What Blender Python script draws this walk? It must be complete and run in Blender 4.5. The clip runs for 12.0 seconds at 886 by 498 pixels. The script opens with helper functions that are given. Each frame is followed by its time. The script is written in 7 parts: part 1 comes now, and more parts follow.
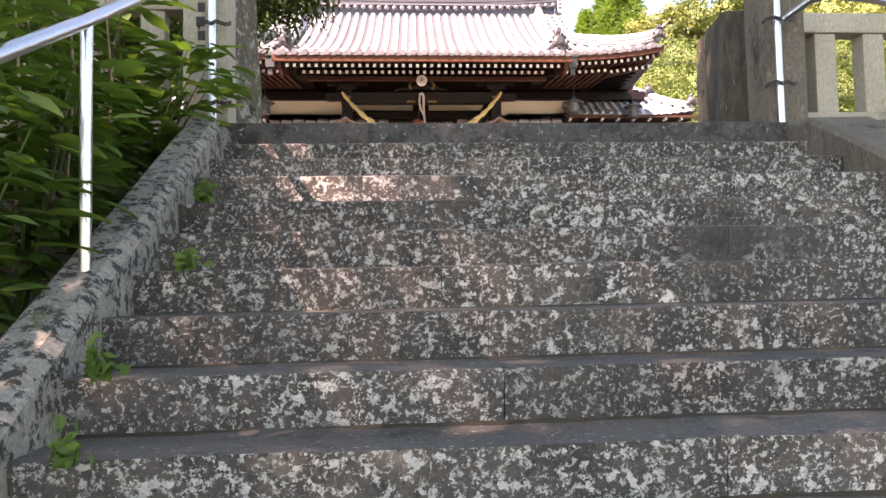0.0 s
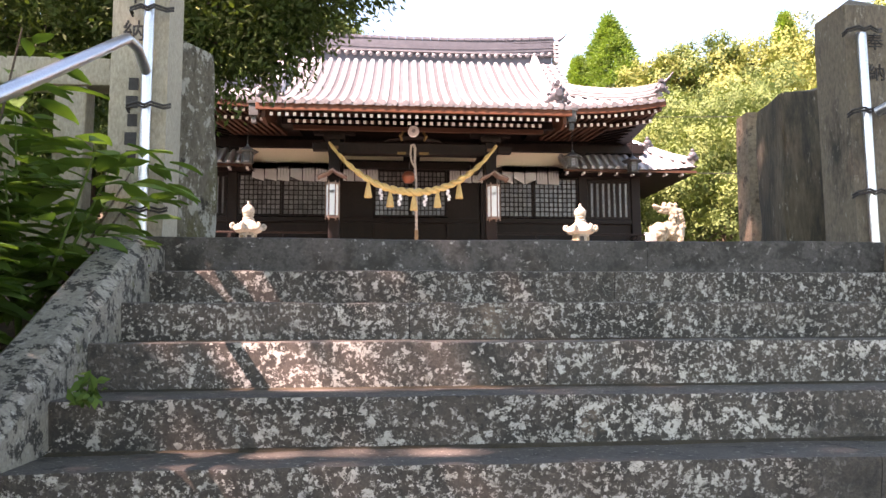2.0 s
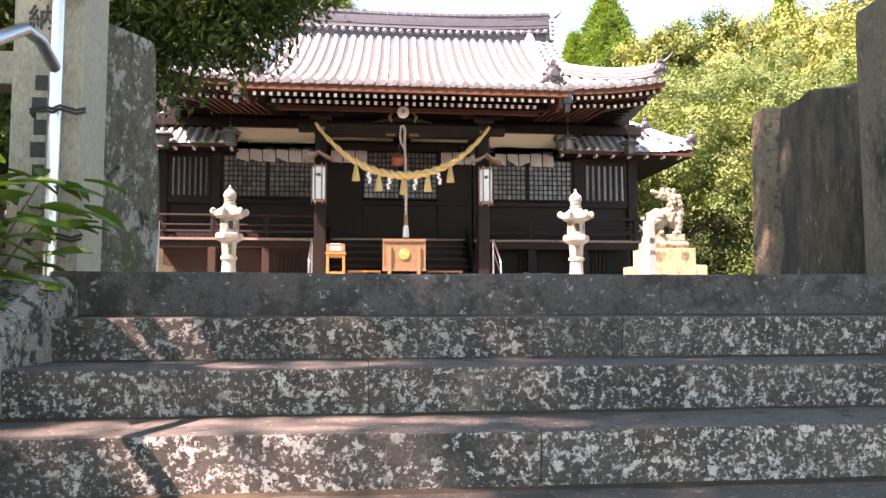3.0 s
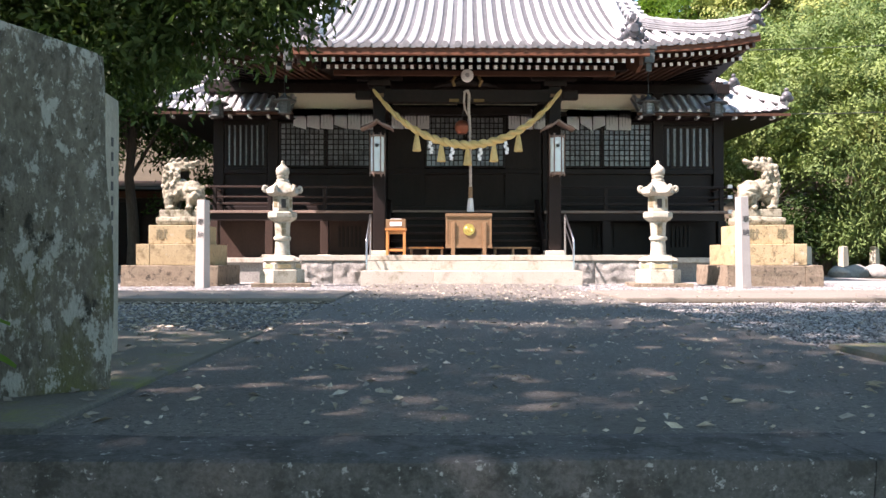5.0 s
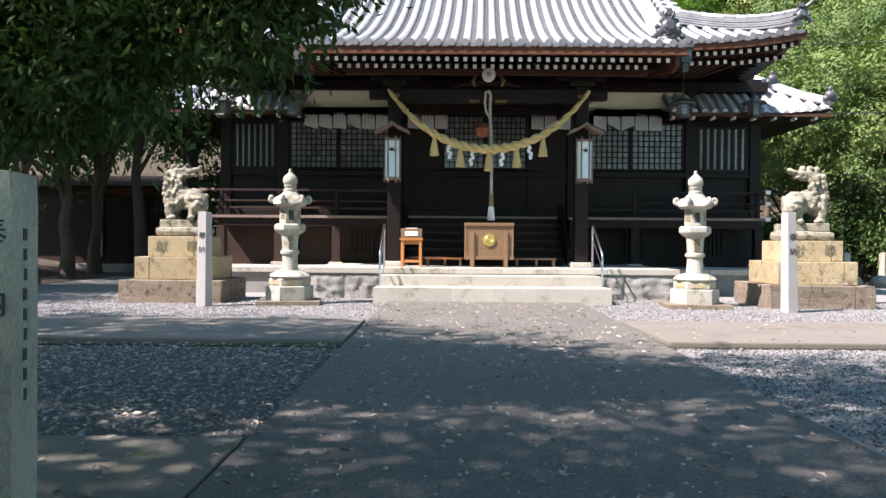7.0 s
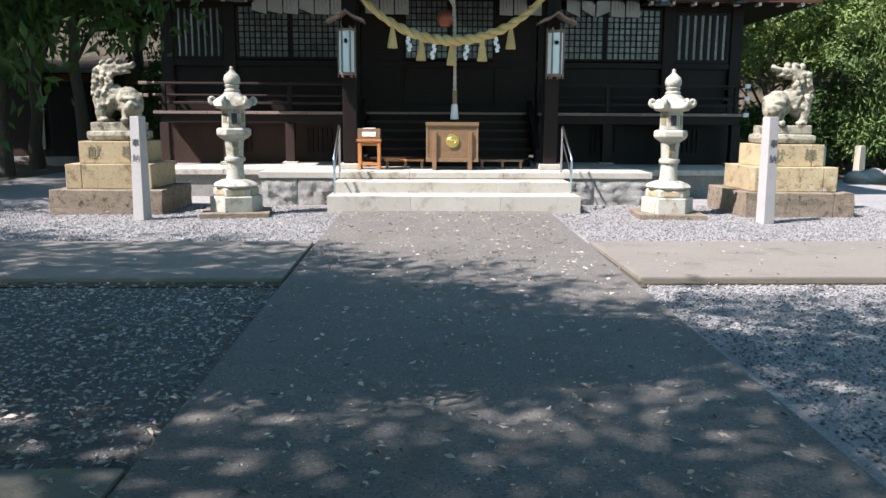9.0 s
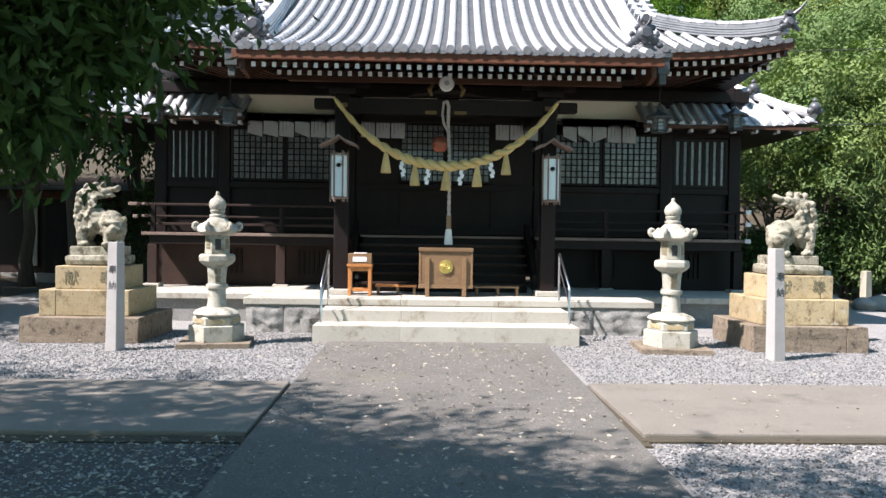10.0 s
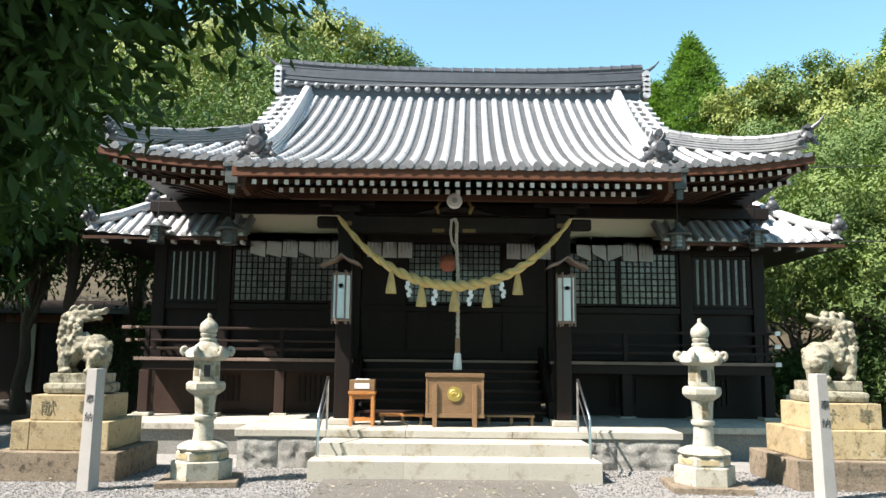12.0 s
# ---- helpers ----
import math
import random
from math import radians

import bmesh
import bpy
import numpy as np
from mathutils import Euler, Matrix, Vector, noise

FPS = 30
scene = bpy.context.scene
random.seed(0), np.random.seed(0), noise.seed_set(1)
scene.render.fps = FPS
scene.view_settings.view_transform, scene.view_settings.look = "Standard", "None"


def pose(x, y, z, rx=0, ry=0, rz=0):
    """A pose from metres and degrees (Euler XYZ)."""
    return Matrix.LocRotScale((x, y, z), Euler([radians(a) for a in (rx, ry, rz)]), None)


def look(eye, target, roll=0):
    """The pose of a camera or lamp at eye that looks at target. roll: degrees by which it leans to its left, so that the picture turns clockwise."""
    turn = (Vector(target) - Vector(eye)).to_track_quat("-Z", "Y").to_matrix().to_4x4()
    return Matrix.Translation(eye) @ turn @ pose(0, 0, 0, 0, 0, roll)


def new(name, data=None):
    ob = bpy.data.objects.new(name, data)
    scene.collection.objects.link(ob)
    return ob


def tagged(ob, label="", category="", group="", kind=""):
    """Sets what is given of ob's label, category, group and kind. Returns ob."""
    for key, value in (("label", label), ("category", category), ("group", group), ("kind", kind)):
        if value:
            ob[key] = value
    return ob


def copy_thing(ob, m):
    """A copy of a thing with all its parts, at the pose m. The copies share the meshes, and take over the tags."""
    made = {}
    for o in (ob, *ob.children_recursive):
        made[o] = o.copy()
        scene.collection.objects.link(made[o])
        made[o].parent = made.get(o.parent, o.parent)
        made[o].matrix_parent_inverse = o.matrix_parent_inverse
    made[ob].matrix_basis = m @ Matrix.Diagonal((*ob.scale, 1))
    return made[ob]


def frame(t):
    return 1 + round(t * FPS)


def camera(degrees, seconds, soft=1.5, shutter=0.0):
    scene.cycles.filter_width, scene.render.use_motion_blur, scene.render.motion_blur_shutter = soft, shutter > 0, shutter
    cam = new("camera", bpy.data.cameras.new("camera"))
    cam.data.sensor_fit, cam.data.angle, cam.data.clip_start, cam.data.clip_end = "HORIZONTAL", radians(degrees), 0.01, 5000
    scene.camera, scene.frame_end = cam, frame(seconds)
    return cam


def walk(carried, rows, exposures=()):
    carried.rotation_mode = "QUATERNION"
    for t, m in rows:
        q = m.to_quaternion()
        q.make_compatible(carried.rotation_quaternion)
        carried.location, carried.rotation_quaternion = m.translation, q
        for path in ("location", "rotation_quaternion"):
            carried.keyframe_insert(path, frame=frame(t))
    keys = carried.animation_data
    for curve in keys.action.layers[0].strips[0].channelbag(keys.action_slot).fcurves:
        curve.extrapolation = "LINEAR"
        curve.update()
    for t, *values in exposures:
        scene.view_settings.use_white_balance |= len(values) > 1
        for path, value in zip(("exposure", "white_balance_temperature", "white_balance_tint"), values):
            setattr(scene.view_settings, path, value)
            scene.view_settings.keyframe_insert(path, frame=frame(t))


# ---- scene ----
cam = camera(60.1, 12.0)

# ---- camera ----
PATH = [
    (0, (-1.139, -1.36, -1.071), (-0.977, 0.63, -0.953), -1.2),
    (0.5, (-1.122, -1.108, -0.885), (-0.989, 0.878, -0.691), -0.8),
    (1, (-1.106, -0.842, -0.757), (-0.899, 1.131, -0.499), -0.4),
    (1.5, (-1.08, -0.562, -0.597), (-0.867, 1.412, -0.358), -0.6),
    (2, (-1.101, -0.274, -0.444), (-0.907, 1.705, -0.228), -0.3),
    (2.5, (-1.026, 0.014, -0.293), (-0.81, 1.993, -0.106), -0.3),
    (4.3, (-0.85, 1.083, 0.266), (-0.679, 3.075, 0.337), 1.0),
    (4.5, (-0.824, 1.2, 0.326), (-0.679, 3.194, 0.388), 0.7),
    (5, (-0.826, 1.493, 0.487), (-0.791, 3.492, 0.513), -0.0),
    (5.5, (-0.807, 1.765, 0.598), (-0.751, 3.764, 0.593), 0.9),
    (6, (-0.87, 2.002, 0.764), (-0.978, 3.999, 0.76), 0.7),
    (6.5, (-0.872, 2.275, 0.913), (-0.919, 4.274, 0.905), 0.7),
    (8.5, (-0.727, 3.216, 1.442), (-0.693, 5.204, 1.23), 0.2),
    (9, (-0.645, 3.431, 1.544), (-0.577, 5.402, 1.212), 0.3),
    (9.5, (-0.506, 3.709, 1.716), (-0.433, 5.687, 1.429), 0.6),
    (10, (-0.46, 4.077, 1.784), (-0.398, 6.076, 1.742), 0.8),
    (10.5, (-0.407, 4.373, 1.805), (-0.335, 6.36, 2.025), 0.1),
    (11, (-0.334, 4.772, 1.84), (-0.276, 6.748, 2.146), 0.5),
    (11.5, (-0.334, 4.888, 1.813), (-0.299, 6.867, 2.101), 0.8),
    (12, (-0.357, 4.907, 1.814), (-0.332, 6.888, 2.089), 0.6),
]
walk(cam, [(t, look(eye, target, roll)) for t, eye, target, roll in PATH],
     [(0, 2.7, 8600, 55), (2.7, 2.63, 8300, 52), (4.3, 2.22, 7400, 40), (6.5, 1.68, 6700, 28), (8.5, 1.4, 6250, 22), (9.7, 1.45, 6300, 22), (10.5, 1.38, 6500, 18), (12, 1.52, 6800, 15)])
# ---- world, sun, exposure ----
SUN_TO = Vector((-0.72, -0.36, 1.0)).normalized()
world = bpy.data.worlds.new("sky")
scene.world = world
world.use_nodes = True
wn = world.node_tree
sky = wn.nodes.new("ShaderNodeTexSky")
sky.sky_type = "NISHITA"
sky.sun_disc = False
sky.sun_elevation = math.asin(SUN_TO.z)
sky.sun_rotation = math.atan2(SUN_TO.x, SUN_TO.y)
sky.air_density, sky.dust_density, sky.ozone_density = 1.0, 0.4, 0.3
tint = wn.nodes.new("ShaderNodeMix")
tint.data_type, tint.blend_type = "RGBA", "MULTIPLY"
tint.inputs[0].default_value = 1.0
tint.inputs[7].default_value = (0.77, 1.09, 0.975, 1)
wn.links.new(sky.outputs["Color"], tint.inputs[6])
wn.links.new(tint.outputs[2], wn.nodes["Background"].inputs["Color"])
wn.nodes["Background"].inputs["Strength"].default_value = 0.108
sun_data = bpy.data.lights.new("sun", "SUN")
sun_data.energy, sun_data.angle, sun_data.color = 5.0, radians(0.55), (1.0, 0.96, 0.89)
sun = new("sun", sun_data)
sun.matrix_world = look(SUN_TO * 60, (0, 0, 0))


# ---- materials ----
def ramp(nt, source, stops):
    node = nt.nodes.new("ShaderNodeValToRGB")
    while len(node.color_ramp.elements) < len(stops):
        node.color_ramp.elements.new(0.5)
    for el, (pos, col) in zip(node.color_ramp.elements, stops):
        el.position = pos
        el.color = (*col, 1) if len(col) == 3 else (col[0], col[0], col[0], 1)
    nt.links.new(source, node.inputs[0])
    return node.outputs[0]


def noise_tex(nt, scale, detail=5, rough=0.6, coords=None, stretch=None):
    node = nt.nodes.new("ShaderNodeTexNoise")
    node.inputs["Scale"].default_value = scale
    node.inputs["Detail"].default_value = detail
    node.inputs["Roughness"].default_value = rough
    if coords is None:
        coords = nt.nodes.new("ShaderNodeNewGeometry").outputs["Position"]
    if stretch:
        mp = nt.nodes.new("ShaderNodeMapping")
        mp.inputs["Scale"].default_value = stretch
        nt.links.new(coords, mp.inputs["Vector"])
        coords = mp.outputs["Vector"]
    nt.links.new(coords, node.inputs["Vector"])
    return node.outputs["Fac"]


def mix(nt, fac, a, b, mode="MIX"):
    node = nt.nodes.new("ShaderNodeMix")
    node.data_type, node.blend_type = "RGBA", mode
    for sock, value in ((node.inputs[0], fac), (node.inputs[6], a), (node.inputs[7], b)):
        if isinstance(value, (int, float)):
            sock.default_value = value
        elif isinstance(value, tuple):
            sock.default_value = (*value, 1)
        else:
            nt.links.new(value, sock)
    return node.outputs[2]


def material(name, dark, light, scale=3.0, rough=0.8, metal=0.0, fine=60.0, bump=0.3, depth=0.01, spots=(), vary=0.0, stretch=None, island=False):
    """Two-scale base colour, spots of lichen or dirt as (colour, scale, low, high), relief from the fine grain."""
    m = bpy.data.materials.new(name)
    m.use_nodes = True
    nt = m.node_tree
    bsdf = nt.nodes["Principled BSDF"]
    coords = nt.nodes.new("ShaderNodeNewGeometry").outputs["Position"]
    coarse = noise_tex(nt, scale, 6, 0.65, coords, stretch)
    grain = noise_tex(nt, fine, 4, 0.7, coords, stretch)
    col = ramp(nt, coarse, [(0.3, dark), (0.7, light)])
    col = mix(nt, 0.55, col, ramp(nt, grain, [(0.25, tuple(c * 0.55 for c in dark)), (0.75, tuple(min(1, c * 1.35) for c in light))]))
    height = grain
    for colour, sscale, low, high, *patch in spots:
        s = noise_tex(nt, sscale, 6, 0.75, coords, stretch)
        mask = ramp(nt, s, [(low, (0.0,)), (high, (1.0,))])
        if patch:
            mask = mix(nt, 1.0, mask, ramp(nt, noise_tex(nt, patch[0], 3, 0.5, coords), [(patch[1], (0.0,)), (patch[1] + 0.12, (1.0,))]), "MULTIPLY")
        col = mix(nt, mask, col, colour)
    if vary:
        src = nt.nodes.new("ShaderNodeNewGeometry").outputs["Random Per Island"] if island else nt.nodes.new("ShaderNodeObjectInfo").outputs["Random"]
        col = mix(nt, 1.0, col, ramp(nt, src, [(0.0, (1 - vary,)), (1.0, (1 + vary * 0.4,))]), "MULTIPLY")
    nt.links.new(col, bsdf.inputs["Base Color"])
    bsdf.inputs["Roughness"].default_value = rough
    bsdf.inputs["Metallic"].default_value = metal
    if "timber" in name:
        bsdf.inputs["Specular IOR Level"].default_value = 0.22
    if bump:
        b = nt.nodes.new("ShaderNodeBump")
        b.inputs["Strength"].default_value = bump
        b.inputs["Distance"].default_value = depth
        nt.links.new(mix(nt, 0.4, height, coarse), b.inputs["Height"])
        nt.links.new(b.outputs[0], bsdf.inputs["Normal"])
    return m


def leaf_material(name, dark, light, tint=0.35):
    m = bpy.data.materials.new(name)
    m.use_nodes = True
    nt = m.node_tree
    bsdf = nt.nodes["Principled BSDF"]
    island = nt.nodes.new("ShaderNodeNewGeometry").outputs["Random Per Island"]
    patch = noise_tex(nt, 0.8, 3)
    col = mix(nt, 0.5, ramp(nt, island, [(0.0, dark), (1.0, light)]), ramp(nt, patch, [(0.3, dark), (0.7, light)]))
    nt.links.new(col, bsdf.inputs["Base Color"])
    bsdf.inputs["Roughness"].default_value = 0.6
    bsdf.inputs["Specular IOR Level"].default_value = 0.25
    tr = nt.nodes.new("ShaderNodeBsdfTranslucent")
    nt.links.new(mix(nt, 1.0, col, (1.0, 1.15, 0.45), "MULTIPLY"), tr.inputs["Color"])
    ms = nt.nodes.new("ShaderNodeMixShader")
    ms.inputs[0].default_value = tint
    nt.links.new(bsdf.outputs[0], ms.inputs[1])
    nt.links.new(tr.outputs[0], ms.inputs[2])
    nt.links.new(ms.outputs[0], nt.nodes["Material Output"].inputs["Surface"])
    return m


WHITE_LICHEN, DARK_MOSS, GREEN_MOSS = (0.46, 0.445, 0.40), (0.035, 0.034, 0.029), (0.17, 0.18, 0.045)
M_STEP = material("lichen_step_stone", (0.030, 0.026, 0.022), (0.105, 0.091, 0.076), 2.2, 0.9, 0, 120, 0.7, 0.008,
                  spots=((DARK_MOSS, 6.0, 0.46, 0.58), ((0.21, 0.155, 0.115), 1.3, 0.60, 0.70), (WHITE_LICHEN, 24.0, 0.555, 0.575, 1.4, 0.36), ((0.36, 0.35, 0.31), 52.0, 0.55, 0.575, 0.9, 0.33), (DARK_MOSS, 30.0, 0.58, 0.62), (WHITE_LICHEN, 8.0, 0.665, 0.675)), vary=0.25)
# Trodden treads, free of white lichen; their paler tone paints skylight from above.
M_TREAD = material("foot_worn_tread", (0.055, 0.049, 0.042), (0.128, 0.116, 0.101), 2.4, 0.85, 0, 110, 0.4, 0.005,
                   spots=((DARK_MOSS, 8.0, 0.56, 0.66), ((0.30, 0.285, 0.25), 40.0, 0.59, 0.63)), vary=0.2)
M_LANDING = material("dark_mossy_step_stone", (0.045, 0.042, 0.037), (0.10, 0.095, 0.088), 1.6, 0.9, 0, 70, 0.7, 0.010,
                     spots=((DARK_MOSS, 7.0, 0.47, 0.58), ((0.26, 0.26, 0.24), 26.0, 0.60, 0.64)))
M_KERB = material("weathered_granite", (0.15, 0.142, 0.118), (0.29, 0.275, 0.232), 3.0, 0.9, 0, 90, 0.35, 0.006,
                  spots=((DARK_MOSS, 17.0, 0.51, 0.54), ((0.11, 0.115, 0.045), 4.0, 0.60, 0.70), ((0.33, 0.32, 0.28), 40.0, 0.56, 0.60)), vary=0.1)
# Brownish spotted granite, its colour darkened for shade on the right of the stairs.
M_SHADEDBROWN = material("brown_stained_granite", (0.085, 0.070, 0.052), (0.19, 0.162, 0.125), 2.0, 0.88, 0, 70, 0.4, 0.008,
                     spots=((DARK_MOSS, 3.0, 0.54, 0.68), ((0.24, 0.225, 0.19), 34.0, 0.58, 0.64)), stretch=(1, 1, 0.4))
M_VOTIVE = material("pinkish_grey_granite", (0.27, 0.255, 0.245), (0.38, 0.362, 0.345), 3.0, 0.85, 0, 120, 0.2, 0.004, vary=0.08)
M_POST = material("dressed_granite_post", (0.29, 0.262, 0.198), (0.47, 0.43, 0.34), 2.0, 0.85, 0, 90, 0.25, 0.006,
                  spots=(((0.13, 0.12, 0.10), 1.6, 0.56, 0.75),), vary=0.12, stretch=(1, 1, 0.4))
M_ROUGH = material("rough_mossy_stone", (0.055, 0.049, 0.036), (0.18, 0.162, 0.125), 2.5, 0.92, 0, 40, 0.8, 0.02,
                   spots=((DARK_MOSS, 4.0, 0.52, 0.64), ((0.12, 0.12, 0.05), 2.0, 0.55, 0.70), ((0.33, 0.33, 0.29), 12.0, 0.53, 0.58), ((0.03, 0.028, 0.02), 5.0, 0.58, 0.64), ((0.38, 0.38, 0.34), 45.0, 0.58, 0.63)), vary=0.1, stretch=(1, 1, 0.5))
M_DARKROUGH = material("dark_stained_stone", (0.030, 0.026, 0.019), (0.125, 0.105, 0.075), 2.5, 0.92, 0, 40, 0.8, 0.02,
                       spots=((DARK_MOSS, 4.0, 0.48, 0.60), ((0.20, 0.145, 0.08), 2.2, 0.58, 0.70), ((0.28, 0.27, 0.23), 30.0, 0.62, 0.67)), stretch=(1, 1, 0.22))
M_LANTERN = material("pale_lantern_granite", (0.25, 0.238, 0.192), (0.43, 0.41, 0.345), 4.0, 0.85, 0, 110, 0.3, 0.006,
                     spots=(((0.15, 0.13, 0.075), 3.5, 0.50, 0.68), ((0.10, 0.09, 0.065), 14.0, 0.58, 0.68)), vary=0.05)
M_PEDESTAL = material("yellowed_pedestal_stone", (0.27, 0.20, 0.105), (0.44, 0.355, 0.21), 2.5, 0.85, 0, 80, 0.3, 0.008,
                      spots=(((0.13, 0.088, 0.042), 2.6, 0.52, 0.66), ((0.10, 0.08, 0.05), 12.0, 0.57, 0.66), ((0.40, 0.37, 0.29), 4.0, 0.60, 0.70)), vary=0.16)
M_PEDBASE = material("brown_base_stone", (0.10, 0.072, 0.046), (0.25, 0.20, 0.145), 3.0, 0.9, 0, 35, 0.8, 0.02,
                     spots=(((0.05, 0.04, 0.028), 9.0, 0.53, 0.64),), vary=0.1)
M_STATUE = material("carved_statue_stone", (0.15, 0.135, 0.09), (0.37, 0.345, 0.265), 5.0, 0.88, 0, 45, 0.9, 0.02,
                    spots=(((0.075, 0.065, 0.04), 7.0, 0.48, 0.62), ((0.12, 0.12, 0.05), 3.0, 0.58, 0.70)))
M_PLATFORM = material("cut_platform_stone", (0.30, 0.278, 0.23), (0.45, 0.425, 0.365), 1.6, 0.85, 0, 80, 0.25, 0.006,
                      spots=(((0.19, 0.155, 0.10), 2.6, 0.54, 0.72), ((0.13, 0.115, 0.085), 18.0, 0.60, 0.68)), vary=0.1)
M_RUBBLE = material("hewn_grey_stone", (0.13, 0.128, 0.12), (0.29, 0.285, 0.26), 3.0, 0.9, 0, 30, 0.8, 0.02, vary=0.12)
M_PATH = material("worn_asphalt_concrete", (0.080, 0.074, 0.065), (0.148, 0.136, 0.118), 0.7, 0.9, 0, 90, 0.9, 0.010,
                  spots=(((0.40, 0.38, 0.33), 55.0, 0.59, 0.64), ((0.045, 0.042, 0.036), 38.0, 0.53, 0.61), ((0.085, 0.077, 0.062), 1.8, 0.52, 0.70), ((0.09, 0.082, 0.068), 7.0, 0.54, 0.66), ((0.12, 0.12, 0.08), 0.5, 0.60, 0.70)))
M_SLAB = material("old_concrete_slab", (0.122, 0.108, 0.088), (0.192, 0.170, 0.140), 0.9, 0.9, 0, 100, 0.4, 0.006,
                  spots=(((0.085, 0.075, 0.06), 1.5, 0.54, 0.72), ((0.30, 0.28, 0.24), 60.0, 0.60, 0.66)))
M_MOSSSLAB = material("mossy_concrete", (0.10, 0.095, 0.075), (0.17, 0.155, 0.12), 1.2, 0.95, 0, 80, 0.6, 0.01, spots=((GREEN_MOSS, 1.6, 0.52, 0.66),))
M_GROUND = material("gravelly_soil", (0.16, 0.153, 0.143), (0.275, 0.265, 0.25), 1.2, 0.95, 0, 55, 0.9, 0.02,
                    spots=(((0.48, 0.47, 0.44), 45.0, 0.58, 0.64), ((0.09, 0.085, 0.08), 38.0, 0.58, 0.66)))
M_GRAVEL = material("grey_gravel", (0.175, 0.173, 0.172), (0.345, 0.34, 0.333), 20, 0.9, 0, 200, 0.2, 0.003, vary=0.8, island=True)
M_BED = material("dark_soil_with_grit", (0.040, 0.036, 0.031), (0.105, 0.096, 0.084), 1.6, 0.95, 0, 60, 0.9, 0.02,
                 spots=(((0.20, 0.19, 0.175), 40.0, 0.57, 0.63),))
M_SOIL = material("leafy_forest_soil", (0.028, 0.024, 0.015), (0.070, 0.055, 0.032), 1.5, 1, 0, 30, 0.6, 0.02)
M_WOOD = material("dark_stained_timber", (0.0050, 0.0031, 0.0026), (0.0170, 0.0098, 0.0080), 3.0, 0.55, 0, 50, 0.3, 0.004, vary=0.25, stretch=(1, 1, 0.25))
# Brown timber; on the left veranda its lighter tone paints the sunlight.
M_LITBROWN = material("sun_faded_timber", (0.018, 0.0100, 0.0078), (0.050, 0.029, 0.022), 3.0, 0.6, 0, 50, 0.3, 0.004, vary=0.3, stretch=(1, 1, 0.25))
M_REDWOOD = material("red_brown_eave_timber", (0.085, 0.032, 0.018), (0.16, 0.064, 0.036), 2.0, 0.55, 0, 50, 0.2, 0.004, vary=0.2)
M_RAFTER = material("brown_rafter_timber", (0.045, 0.020, 0.012), (0.095, 0.044, 0.027), 2.0, 0.6, 0, 50, 0.2, 0.004, vary=0.25)
M_GREYWOOD = material("sun_bleached_timber", (0.14, 0.10, 0.08), (0.27, 0.20, 0.165), 3.0, 0.7, 0, 60, 0.3, 0.004, vary=0.15)
M_LIGHTWOOD = material("honey_brown_wood", (0.13, 0.070, 0.032), (0.235, 0.14, 0.070), 2.0, 0.5, 0, 35, 0.2, 0.003, vary=0.15, stretch=(0.3, 1, 3))
M_ORANGEWOOD = material("orange_varnished_wood", (0.36, 0.13, 0.035), (0.52, 0.22, 0.07), 3.0, 0.4, 0, 40, 0.1, 0.003, vary=0.15)
M_PLASTER = material("cream_plaster", (0.72, 0.63, 0.48), (0.82, 0.73, 0.58), 1.2, 0.9, 0, 50, 0.1, 0.003)
M_WHITE = material("white_limewash", (0.70, 0.69, 0.66), (0.82, 0.81, 0.78), 3.0, 0.8, 0, 60, 0.1, 0.003, vary=0.12)
M_PAPER = material("white_paper", (0.82, 0.82, 0.82), (0.90, 0.90, 0.89), 2.0, 0.9, 0, 40, 0.05, 0.002, vary=0.08)
M_PANE = material("grey_paper_pane", (0.055, 0.058, 0.06), (0.27, 0.28, 0.285), 0.8, 0.16, 0, 20, 0.05, 0.002, vary=0.35)
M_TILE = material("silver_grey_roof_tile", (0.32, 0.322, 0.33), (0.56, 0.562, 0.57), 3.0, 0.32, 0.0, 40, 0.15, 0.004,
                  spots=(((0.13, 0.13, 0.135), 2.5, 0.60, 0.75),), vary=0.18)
# Pan tile grey is darkened to stand in for shade under each lip.
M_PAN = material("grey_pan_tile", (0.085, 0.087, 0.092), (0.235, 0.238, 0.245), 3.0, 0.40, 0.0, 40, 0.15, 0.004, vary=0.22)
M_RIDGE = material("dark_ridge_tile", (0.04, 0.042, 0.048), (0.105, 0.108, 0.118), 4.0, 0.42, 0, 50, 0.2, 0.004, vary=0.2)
M_STEEL = material("stainless_steel_pipe", (0.52, 0.53, 0.55), (0.62, 0.63, 0.65), 2.0, 0.28, 1.0, 150, 0.03, 0.001)
M_WIRE = material("black_wire", (0.02, 0.02, 0.02), (0.04, 0.04, 0.04), 4, 0.6, 0, 80, 0.1, 0.002)
M_BRONZE = material("verdigris_copper", (0.050, 0.058, 0.056), (0.115, 0.128, 0.125), 8.0, 0.5, 0.5, 60, 0.2, 0.003, spots=(((0.06, 0.045, 0.03), 5, 0.55, 0.7),))
M_BELL = material("red_copper_bell", (0.30, 0.09, 0.05), (0.45, 0.15, 0.09), 5.0, 0.4, 0.6, 60, 0.1, 0.003)
M_GOLD = material("gilt_metal", (0.55, 0.38, 0.10), (0.75, 0.55, 0.18), 8.0, 0.35, 0.9, 60, 0.1, 0.002)
M_DULLGILT = material("tarnished_gilt", (0.10, 0.062, 0.024), (0.20, 0.13, 0.05), 8.0, 0.5, 0.5, 60, 0.2, 0.003)
